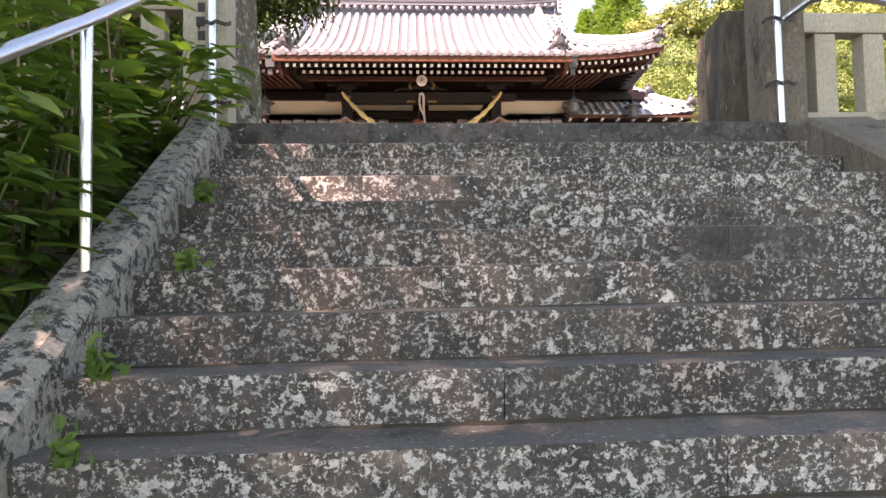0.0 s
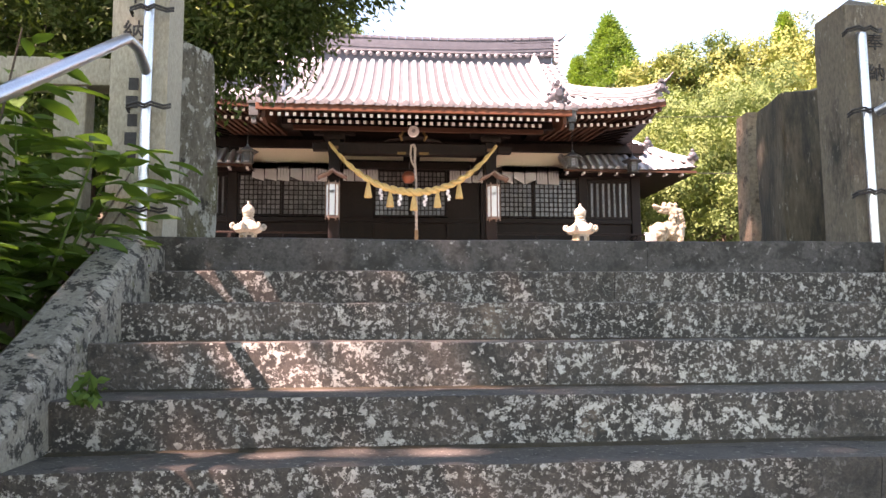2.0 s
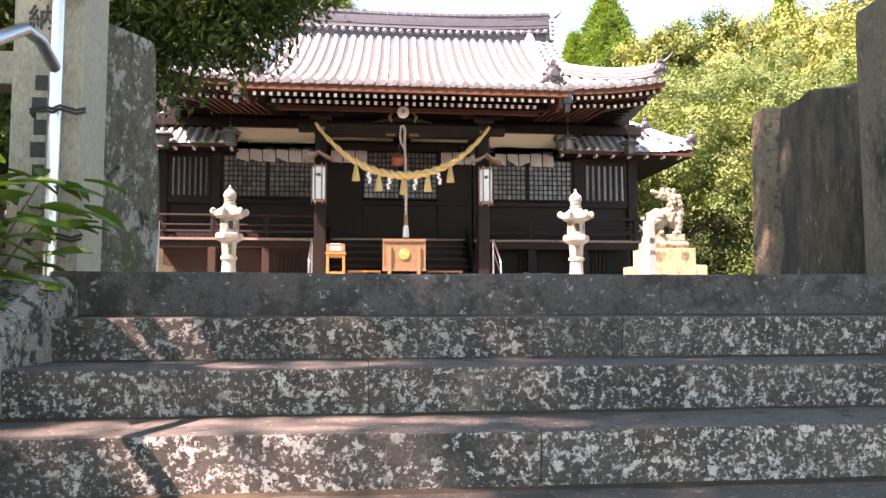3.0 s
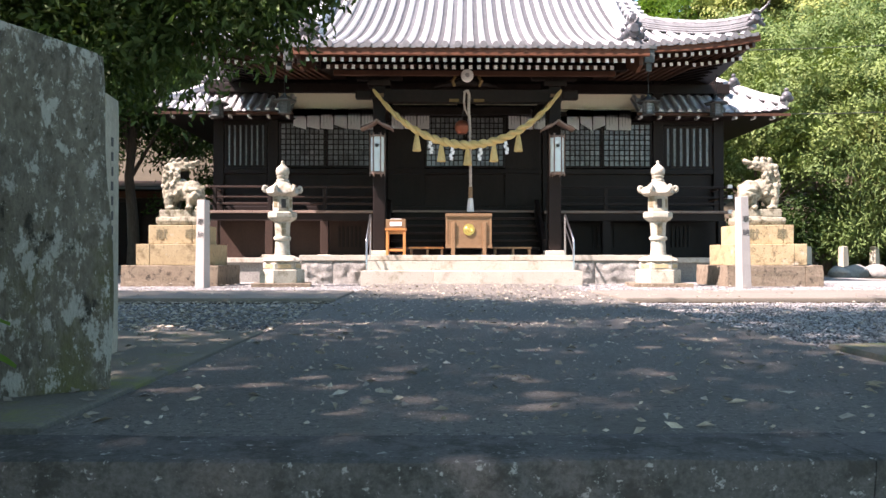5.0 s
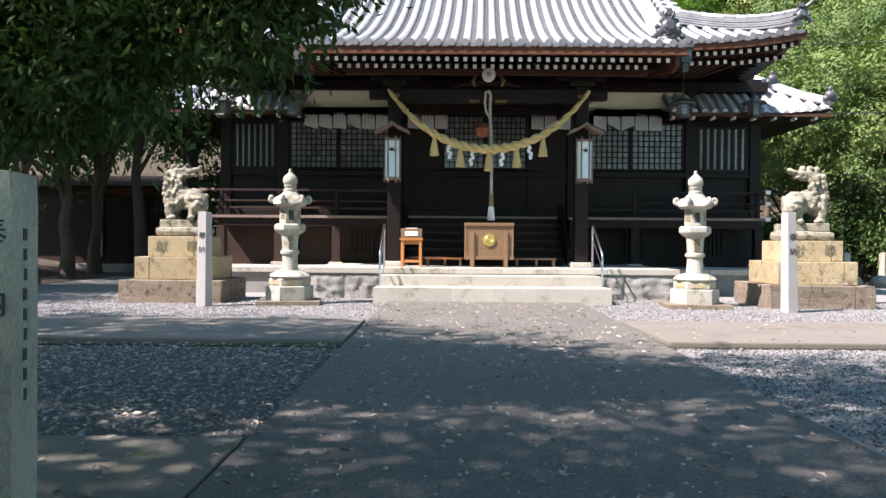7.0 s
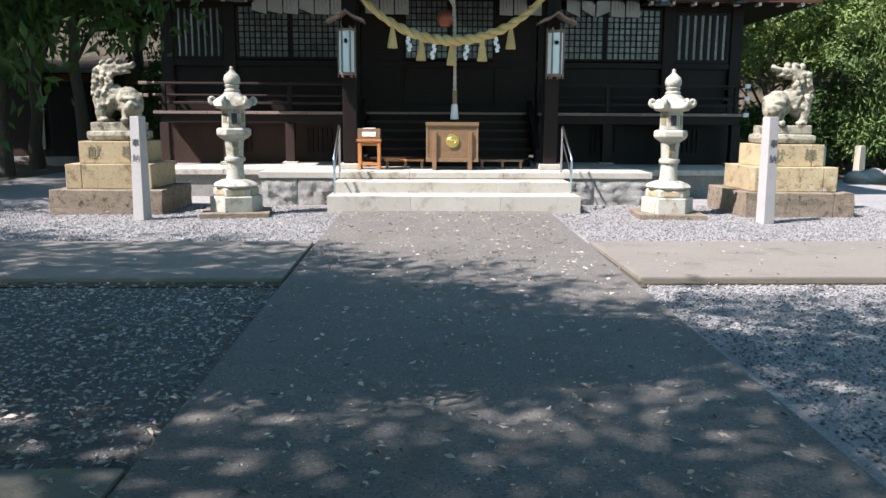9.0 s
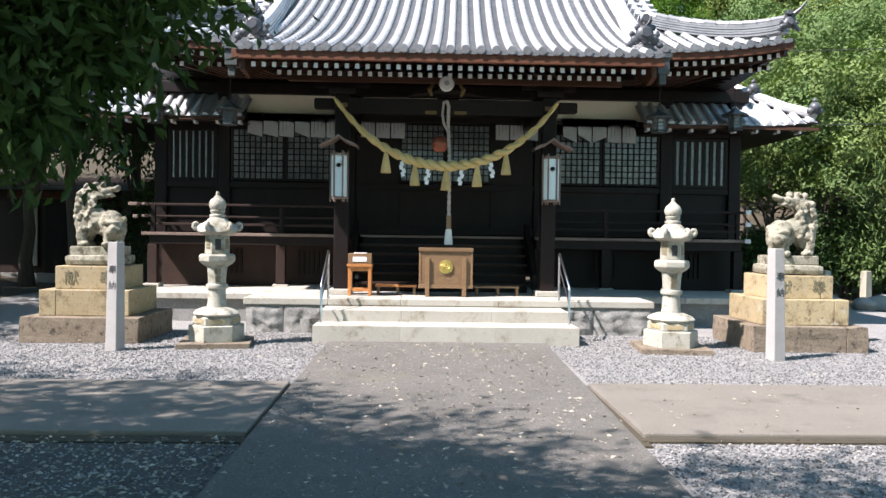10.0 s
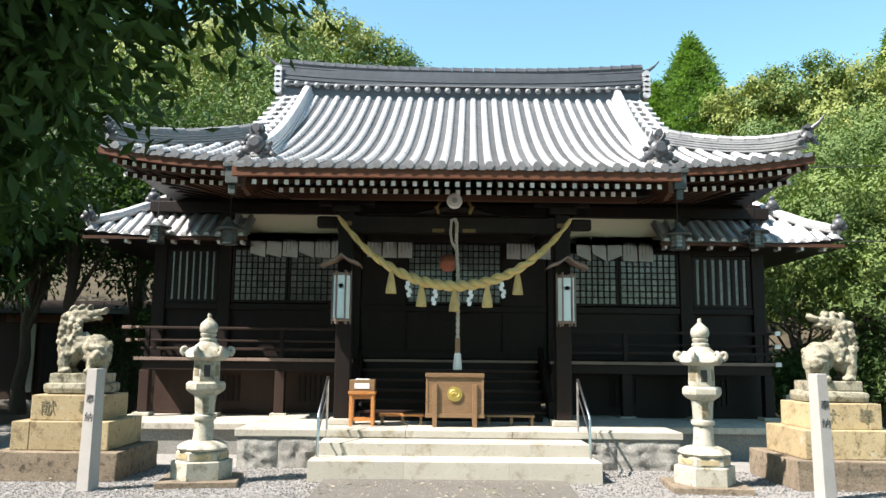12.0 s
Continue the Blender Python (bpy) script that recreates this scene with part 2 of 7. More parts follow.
M_STRAW = material("twisted_rice_straw", (0.42, 0.30, 0.11), (0.66, 0.50, 0.22), 6.0, 0.85, 0, 90, 0.6, 0.006, vary=0.12, stretch=(0.5, 1, 1))
M_ROPE = material("cotton_bell_rope", (0.28, 0.24, 0.20), (0.52, 0.47, 0.42), 12, 0.9, 0, 80, 0.4, 0.004)
M_BLACK = material("black_ink", (0.02, 0.02, 0.02), (0.04, 0.04, 0.04), 5, 0.7, 0, 40, 0.0)
M_INCISED = material("incised_dark_letter", (0.14, 0.12, 0.07), (0.22, 0.19, 0.12), 5, 0.9, 0, 40, 0.0)
M_GREYINK = material("faded_grey_ink", (0.30, 0.30, 0.30), (0.38, 0.38, 0.38), 5, 0.9, 0, 40, 0.0)
M_BARK = material("tree_bark", (0.05, 0.038, 0.028), (0.13, 0.10, 0.075), 4, 0.95, 0, 25, 0.8, 0.02, stretch=(1, 1, 0.2))
M_DEADLEAF = material("fallen_leaf", (0.25, 0.20, 0.13), (0.45, 0.41, 0.34), 3, 0.7, 0, 30, 0.1, 0.002, vary=0.5, island=True)
L_DARK = leaf_material("dark_evergreen_leaf", (0.028, 0.056, 0.018), (0.085, 0.135, 0.036), 0.35)
# L_DEEP has deep shade put into its green, L_BRIGHT has sunlight.
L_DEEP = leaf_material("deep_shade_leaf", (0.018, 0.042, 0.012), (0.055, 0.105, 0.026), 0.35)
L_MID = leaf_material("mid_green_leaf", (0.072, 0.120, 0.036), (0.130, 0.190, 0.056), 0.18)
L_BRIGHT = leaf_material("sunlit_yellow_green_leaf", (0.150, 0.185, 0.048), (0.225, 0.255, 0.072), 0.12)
L_WOOD = leaf_material("wood_edge_leaf", (0.10, 0.15, 0.042), (0.165, 0.22, 0.062), 0.18)
L_CONIFER = leaf_material("conifer_foliage", (0.075, 0.15, 0.035), (0.17, 0.28, 0.065), 0.4)
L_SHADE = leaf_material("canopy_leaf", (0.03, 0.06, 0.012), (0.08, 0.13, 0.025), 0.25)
L_SHRUB = leaf_material("broad_shrub_leaf", (0.045, 0.115, 0.028), (0.14, 0.26, 0.062), 0.4)
glass = bpy.data.materials.new("lantern_glass")
glass.use_nodes = True
glass.node_tree.nodes["Principled BSDF"].inputs["Base Color"].default_value = (0.62, 0.72, 0.72, 1)
glass.node_tree.nodes["Principled BSDF"].inputs["Roughness"].default_value = 0.25
M_MILK = glass


# ---- mesh helpers ----
def box(bm, x0, x1, y0, y1, z0, z1, bevel=0.0, m=None):
    r = bmesh.ops.create_cube(bm, size=1)["verts"]
    for v in r:
        v.co = Vector((x0 + (v.co.x + 0.5) * (x1 - x0), y0 + (v.co.y + 0.5) * (y1 - y0), z0 + (v.co.z + 0.5) * (z1 - z0)))
    if bevel:
        edges = list({e for v in r for e in v.link_edges})
        r = bmesh.ops.bevel(bm, geom=edges, offset=bevel, segments=2, affect="EDGES", profile=0.6)["verts"]
    if m is not None:
        for v in r:
            v.co = m @ v.co
    return r


def lathe(bm, profile, n=24, at=(0, 0, 0), turn=0.0):
    """Rings of (radius, height) about an upright axis."""
    rings = []
    for r, z in profile:
        rings.append([bm.verts.new((at[0] + r * math.cos(turn + 2 * math.pi * i / n), at[1] + r * math.sin(turn + 2 * math.pi * i / n), at[2] + z)) for i in range(n)])
    for a, b in zip(rings, rings[1:]):
        for i in range(n):
            bm.faces.new((a[i], a[(i + 1) % n], b[(i + 1) % n], b[i]))
    bm.faces.new(list(reversed(rings[0])))
    bm.faces.new(rings[-1])


def sweep(bm, pts, radii, n=10):
    """A round tube through points, with a radius at each."""
    rings = []
    pts = [Vector(p) for p in pts]
    if isinstance(radii, (int, float)):
        radii = [radii] * len(pts)
    side = None
    for i, p in enumerate(pts):
        d = (pts[min(i + 1, len(pts) - 1)] - pts[max(i - 1, 0)]).normalized()
        if side is None:
            side = d.orthogonal().normalized()
        side = (side - d * side.dot(d)).normalized()
        up = d.cross(side)
        rings.append([bm.verts.new(p + radii[i] * (side * math.cos(2 * math.pi * k / n) + up * math.sin(2 * math.pi * k / n))) for k in range(n)])
    for a, b in zip(rings, rings[1:]):
        for k in range(n):
            bm.faces.new((a[k], a[(k + 1) % n], b[(k + 1) % n], b[k]))
    bm.faces.new(list(reversed(rings[0])))
    bm.faces.new(rings[-1])


def link(name, bm, mat, smooth=False):
    me = bpy.data.meshes.new(name)
    bmesh.ops.recalc_face_normals(bm, faces=bm.faces)
    bm.to_mesh(me)
    bm.free()
    for x in (mat if isinstance(mat, (list, tuple)) else [mat]):
        me.materials.append(x)
    if smooth:
        me.polygons.foreach_set("use_smooth", [True] * len(me.polygons))
        me.set_sharp_from_angle(angle=radians(40))
    return new(name, me)


def under(ob, parent):
    ob.parent = parent
    ob.matrix_parent_inverse = HOME.get(parent.name, Matrix.Identity(4))
    return ob


HOME = {}


def part(name, bm, mat, parent, label="", smooth=False):
    ob = under(link(name, bm, mat, smooth), parent)
    return tagged(ob, label) if label else ob


def share(ob, parent, m):
    """Another piece on the same mesh, moved by m."""
    o = new(ob.name.split(".")[0], ob.data)
    under(o, parent)
    o.matrix_basis = m
    return o


def thing(name, base, label, category, group="", kind=""):
    e = new(name)
    e.location = base
    e.empty_display_size = 0.2
    HOME[e.name] = Matrix.Translation(Vector(base)).inverted()
    return tagged(e, label, category, group, kind)


def solid(name, bm, mat, label, category, group="", kind="", smooth=False):
    return tagged(link(name, bm, mat, smooth), label, category, group, kind)


def boxpart(name, dims, mat, parent, bevel=0.0, label="", m=None):
    bm = bmesh.new()
    box(bm, *dims, bevel=bevel, m=m)
    return part(name, bm, mat, parent, label)


def wobble(bm, amount, scale=3.0):
    for v in bm.verts:
        n3 = noise.noise_vector(v.co * scale)
        v.co += n3 * amount


def writing(text, size, m, mat, parent, name="letter", depth=0.004):
    cu = bpy.data.curves.new("text", "FONT")
    cu.body, cu.size, cu.extrude, cu.align_x, cu.align_y = text, size, depth, "CENTER", "CENTER"
    cu.resolution_u = 3
    tmp = new("text", cu)
    me = bpy.data.meshes.new_from_object(tmp.evaluated_get(bpy.context.evaluated_depsgraph_get()))
    bpy.data.objects.remove(tmp)
    me.materials.clear()
    me.materials.append(mat)
    ob = under(new(name, me), parent)
    ob.matrix_basis = m
    return ob


def leaf_mesh(name, centres, outward, size, mat, droop=0.4, width=0.42, seed=1, shingle=False):
    """Many small folded leaves as one mesh; shingled ones lie along the crown's skin."""
    rng = np.random.default_rng(seed)
    n = len(centres)
    d = outward + rng.normal(0, 0.7, (n, 3))
    d[:, 2] -= droop
    d /= np.linalg.norm(d, axis=1)[:, None] + 1e-9
    r = rng.normal(0, 1, (n, 3))
    s = np.cross(d, r)
    s /= np.linalg.norm(s, axis=1)[:, None] + 1e-9
    up = np.cross(s, d)
    if shingle:
        up = outward + rng.normal(0, 0.15, (n, 3)) + np.array([0, 0, 0.1])
        up /= np.linalg.norm(up, axis=1)[:, None] + 1e-9
        d = np.cross(up, r)
        d /= np.linalg.norm(d, axis=1)[:, None] + 1e-9
        s = np.cross(d, up)
    L = size * rng.uniform(0.6, 1.3, n)[:, None]
    W = L * width
    v = np.empty((n, 4, 3))
    v[:, 0] = centres - d * L * 0.5
    v[:, 1] = centres + s * W * 0.5 + up * L * 0.10
    v[:, 2] = centres + d * L * 0.5 - up * L * 0.08
    v[:, 3] = centres - s * W * 0.5 + up * L * 0.10
    k = np.arange(n)[:, None] * 4
    tris = np.concatenate([k + [0, 1, 2], k + [0, 2, 3]], axis=1).reshape(-1)
    me = bpy.data.meshes.new(name)
    me.vertices.add(n * 4)
    me.vertices.foreach_set("co", v.reshape(-1))
    me.loops.add(n * 6)
    me.loops.foreach_set("vertex_index", tris)
    me.polygons.add(n * 2)
    me.polygons.foreach_set("loop_start", np.arange(n * 2) * 3)
    me.polygons.foreach_set("loop_total", np.full(n * 2, 3))
    me.update(calc_edges=True)
    me.materials.append(mat)
    return me


def cloud(lobes, n, seed, inner=0.55, gap=0.0, freq=0.9):
    """Points near the skins of ellipsoids, thinned in patches so that gaps show."""
    rng = np.random.default_rng(seed)
    lobes = np.array(lobes, float)
    w = (lobes[:, 3] * lobes[:, 4] * lobes[:, 5]) ** (2 / 3)
    which = rng.choice(len(lobes), n, p=w / w.sum())
    u = rng.normal(0, 1, (n, 3))
    u /= np.linalg.norm(u, axis=1)[:, None]
    rad = rng.uniform(inner ** 3, 1.0, n) ** (1 / 3)
    bumps = 1 + 0.16 * np.sin(u[:, 0] * 7 + which) * np.sin(u[:, 1] * 8 + which * 2) + 0.12 * np.sin(u[:, 2] * 9 + which)
    p = lobes[which, :3] + u * lobes[which, 3:6] * (rad * bumps)[:, None]
    if gap:
        keep = (np.sin(p[:, 0] * freq * 2.1 + seed) + np.sin(p[:, 1] * freq * 1.7 + seed * 2) + np.sin(p[:, 2] * freq * 2.6) + rng.normal(0, 0.8, n)) > (gap - 1.0) * 1.6
        p, u = p[keep], u[keep]
    return p, u


def clump(p, u, k, spread, seed):
    """k leaves about each point."""
    rng = np.random.default_rng(seed)
    return np.repeat(p, k, 0) + rng.normal(0, spread, (len(p) * k, 3)), np.repeat(u, k, 0)


def tree(name, base, height, trunk_r, lobes, n, leaf, mat, label, seed, k=6, spread=0.25, gap=0.25, droop=0.4, width=0.42, limbs=True, inner=0.55, freq=0.9, shingle=False):
    t = thing(name, base, label, "tree", "trees")
    rng = random.Random(seed)
    base = Vector(base)
    top = base + Vector((rng.uniform(-0.4, 0.4), rng.uniform(-0.4, 0.4), height))
    bm = bmesh.new()
    pts = [base.lerp(top, i / 7) + Vector((rng.uniform(-1, 1), rng.uniform(-1, 1), 0)) * trunk_r * 0.5 for i in range(8)]
    sweep(bm, pts, [trunk_r * (1.25 if i == 0 else 1 - 0.11 * i) for i in range(8)], 10)
    if limbs:
        for lobe in lobes[:10]:
            c = Vector(lobe[:3])
            s = base.lerp(top, rng.uniform(0.35, 0.85))
            mid = s.lerp(c, 0.5) + Vector((0, 0, rng.uniform(-0.1, 0.5)))
            sweep(bm, [s, mid, c], [trunk_r * 0.35, trunk_r * 0.22, trunk_r * 0.06], 6)
    part("trunk", bm, M_BARK, t, smooth=True)
    p, u = cloud(lobes, n, seed, inner, gap, freq)
    p, u = clump(p, u, k, spread, seed + 7)
    under(new("crown", leaf_mesh("crown", p, u, leaf, mat, droop, width, seed, shingle)), t)
    return t


# ---- ground ----
def ground_z(x, y):
    z = 0.0
    if y < 3.45:
        z = -0.40 - min(2.75, (3.45 - y) * 0.52)
        if abs(x + 0.3) > 2.05:
            z += 0.15
    if y > 30:
        z += min(17.0, ((y - 30) / 26) ** 1.2 * 9.0) * (0.55 + 0.45 * min(1, abs(x - 6) / 14) + (0.25 if x < -4 else 0))
    if abs(x) > 14 and 8 < y <= 30:
        z += min(4.0, (abs(x) - 14) * 0.25) * min(1, (y - 8) / 8)
    return z


xs = sorted({-600, -300, -150, -80, -50, *range(-40, -12, 3), *[-12 + 0.75 * i for i in range(33)], 13.5, 15, *range(17, 43, 3), 50, 80, 150, 300, 600, -2.38, 1.78})
ys = sorted({-600, -200, -60, -25, -10, -6, -3, -1, 1, 2.5, 3.44, 3.46, 5, 8, 10.9, 13.2, 16, 20, 24, 27, *range(30, 80, 4), 90, 140, 300, 600})
bm = bmesh.new()
grid = [[bm.verts.new((x, y, ground_z(x, y) - 0.055)) for x in xs] for y in ys]
for r0, r1 in zip(grid, grid[1:]):
    for i in range(len(xs) - 1):
        bm.faces.new((r0[i], r0[i + 1], r1[i + 1], r1[i]))
for f in bm.faces:
    c = f.calc_center_median()
    f.material_index = 1 if c.y > 26 or c.y < 3.4 or abs(c.x) > 11 else 0
solid("ground", bm, [M_GROUND, M_SOIL], "grey gravel courtyard and leafy hillside soil", "ground", kind="structure")

PATH_L, PATH_R = -1.93, 1.46
bm = bmesh.new()
box(bm, PATH_L, PATH_R, 3.622, 16.62, -0.12, 0.0, 0.015)
for v in bm.verts:
    if v.co.x > 0:
        v.co.x += -0.16 + 0.026 * (v.co.y - 3.7)
solid("pavement", bm, M_PATH, "dark worn asphalt path strewn with leaves", "path", kind="structure")
for x0, x1 in ((-13.0, PATH_L - 0.035), (PATH_R + 0.12, 13.0)):
    bm = bmesh.new()
    box(bm, x0, x1, 10.85, 13.15, -0.12, 0.012, 0.02)
    solid("pavement", bm, M_SLAB, "pale brown concrete cross path", "path", kind="structure")
bm = bmesh.new()
box(bm, -5.5, PATH_L - 0.02, 3.72, 6.7, -0.12, 0.004, 0.02)
solid("pavement", bm, M_MOSSSLAB, "mossy concrete slab beside the path", "path", kind="structure")
bm = bmesh.new()
box(bm, PATH_R + 0.02, 5.5, 3.72, 5.9, -0.12, 0.002, 0.02)
solid("pavement", bm, M_MOSSSLAB, "mossy concrete slab beside the path", "path", kind="structure")

# dark strips in the paving joints paint the shade below the raised slab edges
for x0, x1, y0, y1 in ((-13.0, PATH_L - 0.03, 10.66, 10.86), (PATH_R + 0.05, 13.0, 10.74, 10.86), (PATH_L - 0.04, PATH_L + 0.01, 10.6, 13.2), (PATH_R - 0.02, PATH_R + 0.13, 10.6, 13.2)):
    bm = bmesh.new()
    box(bm, x0, x1, y0, y1, -0.13, -0.035)
    wobble(bm, 0.008, 2.0)
    solid("pavement_joint", bm, M_SOIL, "dark strip painting the shade in the joint beside the paving", "joint", kind="structure")

bm = bmesh.new()
box(bm, -13.0, PATH_L - 0.006, 6.72, 10.655, -0.13, -0.049)
solid("ground_bed", bm, M_BED, "dark leaf-strewn soil bed beside the path", "ground", kind="structure")

# ---- stone staircase ----
STEP_L, STEP_R = -2.03, 1.50
stair = thing("stone_staircase", (-0.3, 1.0, -2.9), "worn granite staircase blotched with white lichen", "stairs", kind="structure")
edges = [(3.35, 0.0), (3.126, -0.170), (2.767, -0.325), (2.43, -0.475), (2.13, -0.637), (1.83, -0.797), (1.515, -0.962)]
while edges[-1][0] > -3.4:
    edges.append((edges[-1][0] - 0.312, edges[-1][1] - 0.163))
rng = random.Random(4)
for i, (y, z) in enumerate(edges):
    back = y + (0.62 if i else 0.27)
    right = STEP_R + (0.42 if i > 6 else 0.0) + (0.12 * min(i, 6) / 6)
    left = STEP_L - (0.02 if i else 0.1)
    cut = left + (right - left) * rng.choice((0.31, 0.66, 0.58, 0.44))
    for a, b in ((left, cut - 0.0015), (cut + 0.0015, right)):
        bm = bmesh.new()
        box(bm, a, b, y, back, z - 0.24, z)
        bmesh.ops.subdivide_edges(bm, edges=[e for e in bm.edges if abs((e.verts[0].co - e.verts[1].co).x) > 0.3], cuts=14, use_grid_fill=True)
        top_front = [e for e in bm.edges if all(v.co.y < y + 0.001 and v.co.z > z - 0.001 for v in e.verts)]
        bmesh.ops.bevel(bm, geom=top_front, offset=0.014, segments=2, affect="EDGES", profile=0.5)
        for v in bm.verts:
            if v.co.y < y + 0.02 and v.co.z < z - 0.1:
                v.co.y += 0.03
            n3 = noise.noise_vector(v.co * 1.7 + Vector((0, 0, i * 3.1)))
            n4 = noise.noise_vector(v.co * 6.0)
            v.co += Vector((0, n3.y * 0.007 + n4.y * 0.005, n3.z * 0.006 + n4.z * 0.003))
        # upward faces take the tread colour, which carries the skylight
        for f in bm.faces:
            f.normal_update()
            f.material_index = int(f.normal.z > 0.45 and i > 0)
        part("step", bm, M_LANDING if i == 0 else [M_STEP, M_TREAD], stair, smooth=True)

# dark strip along the back of each tread, painting the shade under the riser
for i in range(len(edges) - 1):
    y, z = edges[i][0], edges[i + 1][1]
    bm = bmesh.new()
    box(bm, STEP_L - 0.01, STEP_R + 0.1, y - 0.022, y + 0.06, z - 0.02, z + 0.010)
    bmesh.ops.subdivide_edges(bm, edges=[e for e in bm.edges if abs((e.verts[0].co - e.verts[1].co).x) > 0.3], cuts=60, use_grid_fill=True)
    for v in bm.verts:
        if v.co.y < y:
            v.co.y += 0.022 * noise.noise(v.co * 5 + Vector((0, 0, i)))
            v.co.z -= 0.010
    part("joint_dirt", bm, M_SOIL, stair, "dark strip painting the shade in the stair joint")

# sloping side kerbs
for name_x, x0, x1, lift in (("l", -2.235, -2.04, 0.0), ("r", 1.50, 1.95, 0.0)):
    bm = bmesh.new()
    n = 24
    rows = []
    for i in range(n + 1):
        y = -3.3 + (3.42 + 3.3) * i / n
        zt = min(-0.02, (y - 3.15) * 0.519 + lift)
        prof = [(x0, zt - 0.6), (x0, zt - 0.03), (x0 + 0.03, zt), (x1 - 0.04, zt), (x1, zt - 0.04), (x1, zt - 0.6)]
        rows.append([bm.verts.new(Vector((x, y, z)) + noise.noise_vector(Vector((x * 3, y * 3, z))) * 0.005) for x, z in prof])
    for a, b in zip(rows, rows[1:]):
        for j in range(5):
            bm.faces.new((a[j], a[j + 1], b[j + 1], b[j]))
    bm.faces.new(rows[0])
    bm.faces.new(list(reversed(rows[-1])))
    part("side_kerb", bm, M_KERB if x0 < 0 else M_SHADEDBROWN, stair, "lichen-blotched sloping stone kerb", smooth=True)


# ---- stone posts beside the stairhead ----
def stone_post(cx, cy, w, d, h, z0, mat, label, rough=0.0, peak=0.08, turn=0, slope=0.0, group="stone posts"):
    bm = bmesh.new()
    levels = 10
    rings = []
    for i in range(levels + 1):
        z = h * i / levels
        k = 1.0 if not rough else 1.0 - 0.10 * (i / levels) ** 3
        ring = []
        for sx, sy in ((-1, -1), (0, -1), (1, -1), (1, 0), (1, 1), (0, 1), (-1, 1), (-1, 0)):
            p = Vector((sx * w / 2 * k, sy * d / 2 * k, z + (slope * sx * w if i == levels else 0)))
            p += noise.noise_vector(Vector((sx * 1.3 + cx, sy * 1.3 + cy, z * 2.2))) * rough
            ring.append(bm.verts.new(p))
        rings.append(ring)
    for a, b in zip(rings, rings[1:]):
        for j in range(8):
            bm.faces.new((a[j], a[(j + 1) % 8], b[(j + 1) % 8], b[j]))
    tip = bm.verts.new(Vector((0, 0, h + peak)))
    for j in range(8):
        bm.faces.new((rings[-1][j], rings[-1][(j + 1) % 8], tip))
    bm.faces.new(list(reversed(rings[0])))
    long_edges = [e for e in bm.edges if abs(e.verts[0].co.z - e.verts[1].co.z) > h / levels * 0.5 and abs(e.verts[0].co.x * e.verts[0].co.y) > 1e-4]
    bmesh.ops.bevel(bm, geom=long_edges, offset=0.012 + rough * 0.3, segments=2, affect="EDGES")
    ob = solid("stone_post", bm, mat, label, "post", group, smooth=True)
    ob.matrix_basis = pose(cx, cy, z0, 0, 0, turn)
    return ob


gate_l = stone_post(-2.215, 3.60, 0.27, 0.28, 1.55, -0.15, M_POST, "square dressed granite gate post with black inscription", 0.0, 0.10)
gate_r = stone_post(1.575, 3.60, 0.27, 0.28, 1.45, -0.15, M_SHADEDBROWN, "square brown granite gate post, darkened as in shade, with black inscription", 0.0, 0.10)
stone_post(-2.255, 4.36, 0.42, 0.26, 1.31, -0.02, M_ROUGH, "rough moss-stained stone pillar beside the path", 0.03, 0.03, 33, -0.10)
stone_post(1.76, 4.45, 0.46, 0.42, 1.13, -0.02, M_DARKROUGH, "dark mossy broad stone pillar beside the path", 0.035, 0.02, -3, 0.10)
thin_l = stone_post(-2.56, 5.40, 0.24, 0.22, 1.33, -0.02, M_POST, "slim grey inscribed stone post beside the path", 0.0, 0.02, 6)
thin_r = stone_post(1.97, 5.45, 0.22, 0.24, 1.29, -0.02, M_PEDBASE, "slim brown inscribed stone post beside the path", 0.006, 0.02, -4)
FRONT = pose(0, 0, 0, 90, 0, 0)


def column_text(chars, x, y, z, size, mat, parent, step=None):
    """Letters one under another on a face that looks towards -y."""
    step = step or size * 1.15
    for i, ch in enumerate(chars):
        ob = writing(ch, size, Matrix.Translation((x, y, z - i * step)) @ FRONT, mat, parent)


column_text("奉納", -0.03, -0.142, 1.36, 0.11, M_BLACK, gate_l, 0.19)
column_text("奉納", 0.03, -0.142, 1.24, 0.10, M_BLACK, gate_r, 0.17)
column_text("奉納", 0.045, -0.111, 1.10, 0.12, M_BLACK, thin_l, 0.25)
for i in range(9):
    bm = bmesh.new()
    box(bm, 0.1195, 0.1225, -0.02 + 0.004 * (i % 3), 0.012, 1.08 - i * 0.075, 1.125 - i * 0.075)
    part("letter_bar", bm, M_BLACK, thin_l)
column_text("奉納", 0.0, -0.124, 1.05, 0.09, M_BLACK, thin_r, 0.2)
for i in range(5):
    bm = bmesh.new()
    box(bm, -0.045 - 0.01 * (i % 2), 0.0, -0.146, -0.141, 0.88 - i * 0.09, 0.94 - i * 0.09)
    part("letter_bar", bm, M_BLACK, gate_l)

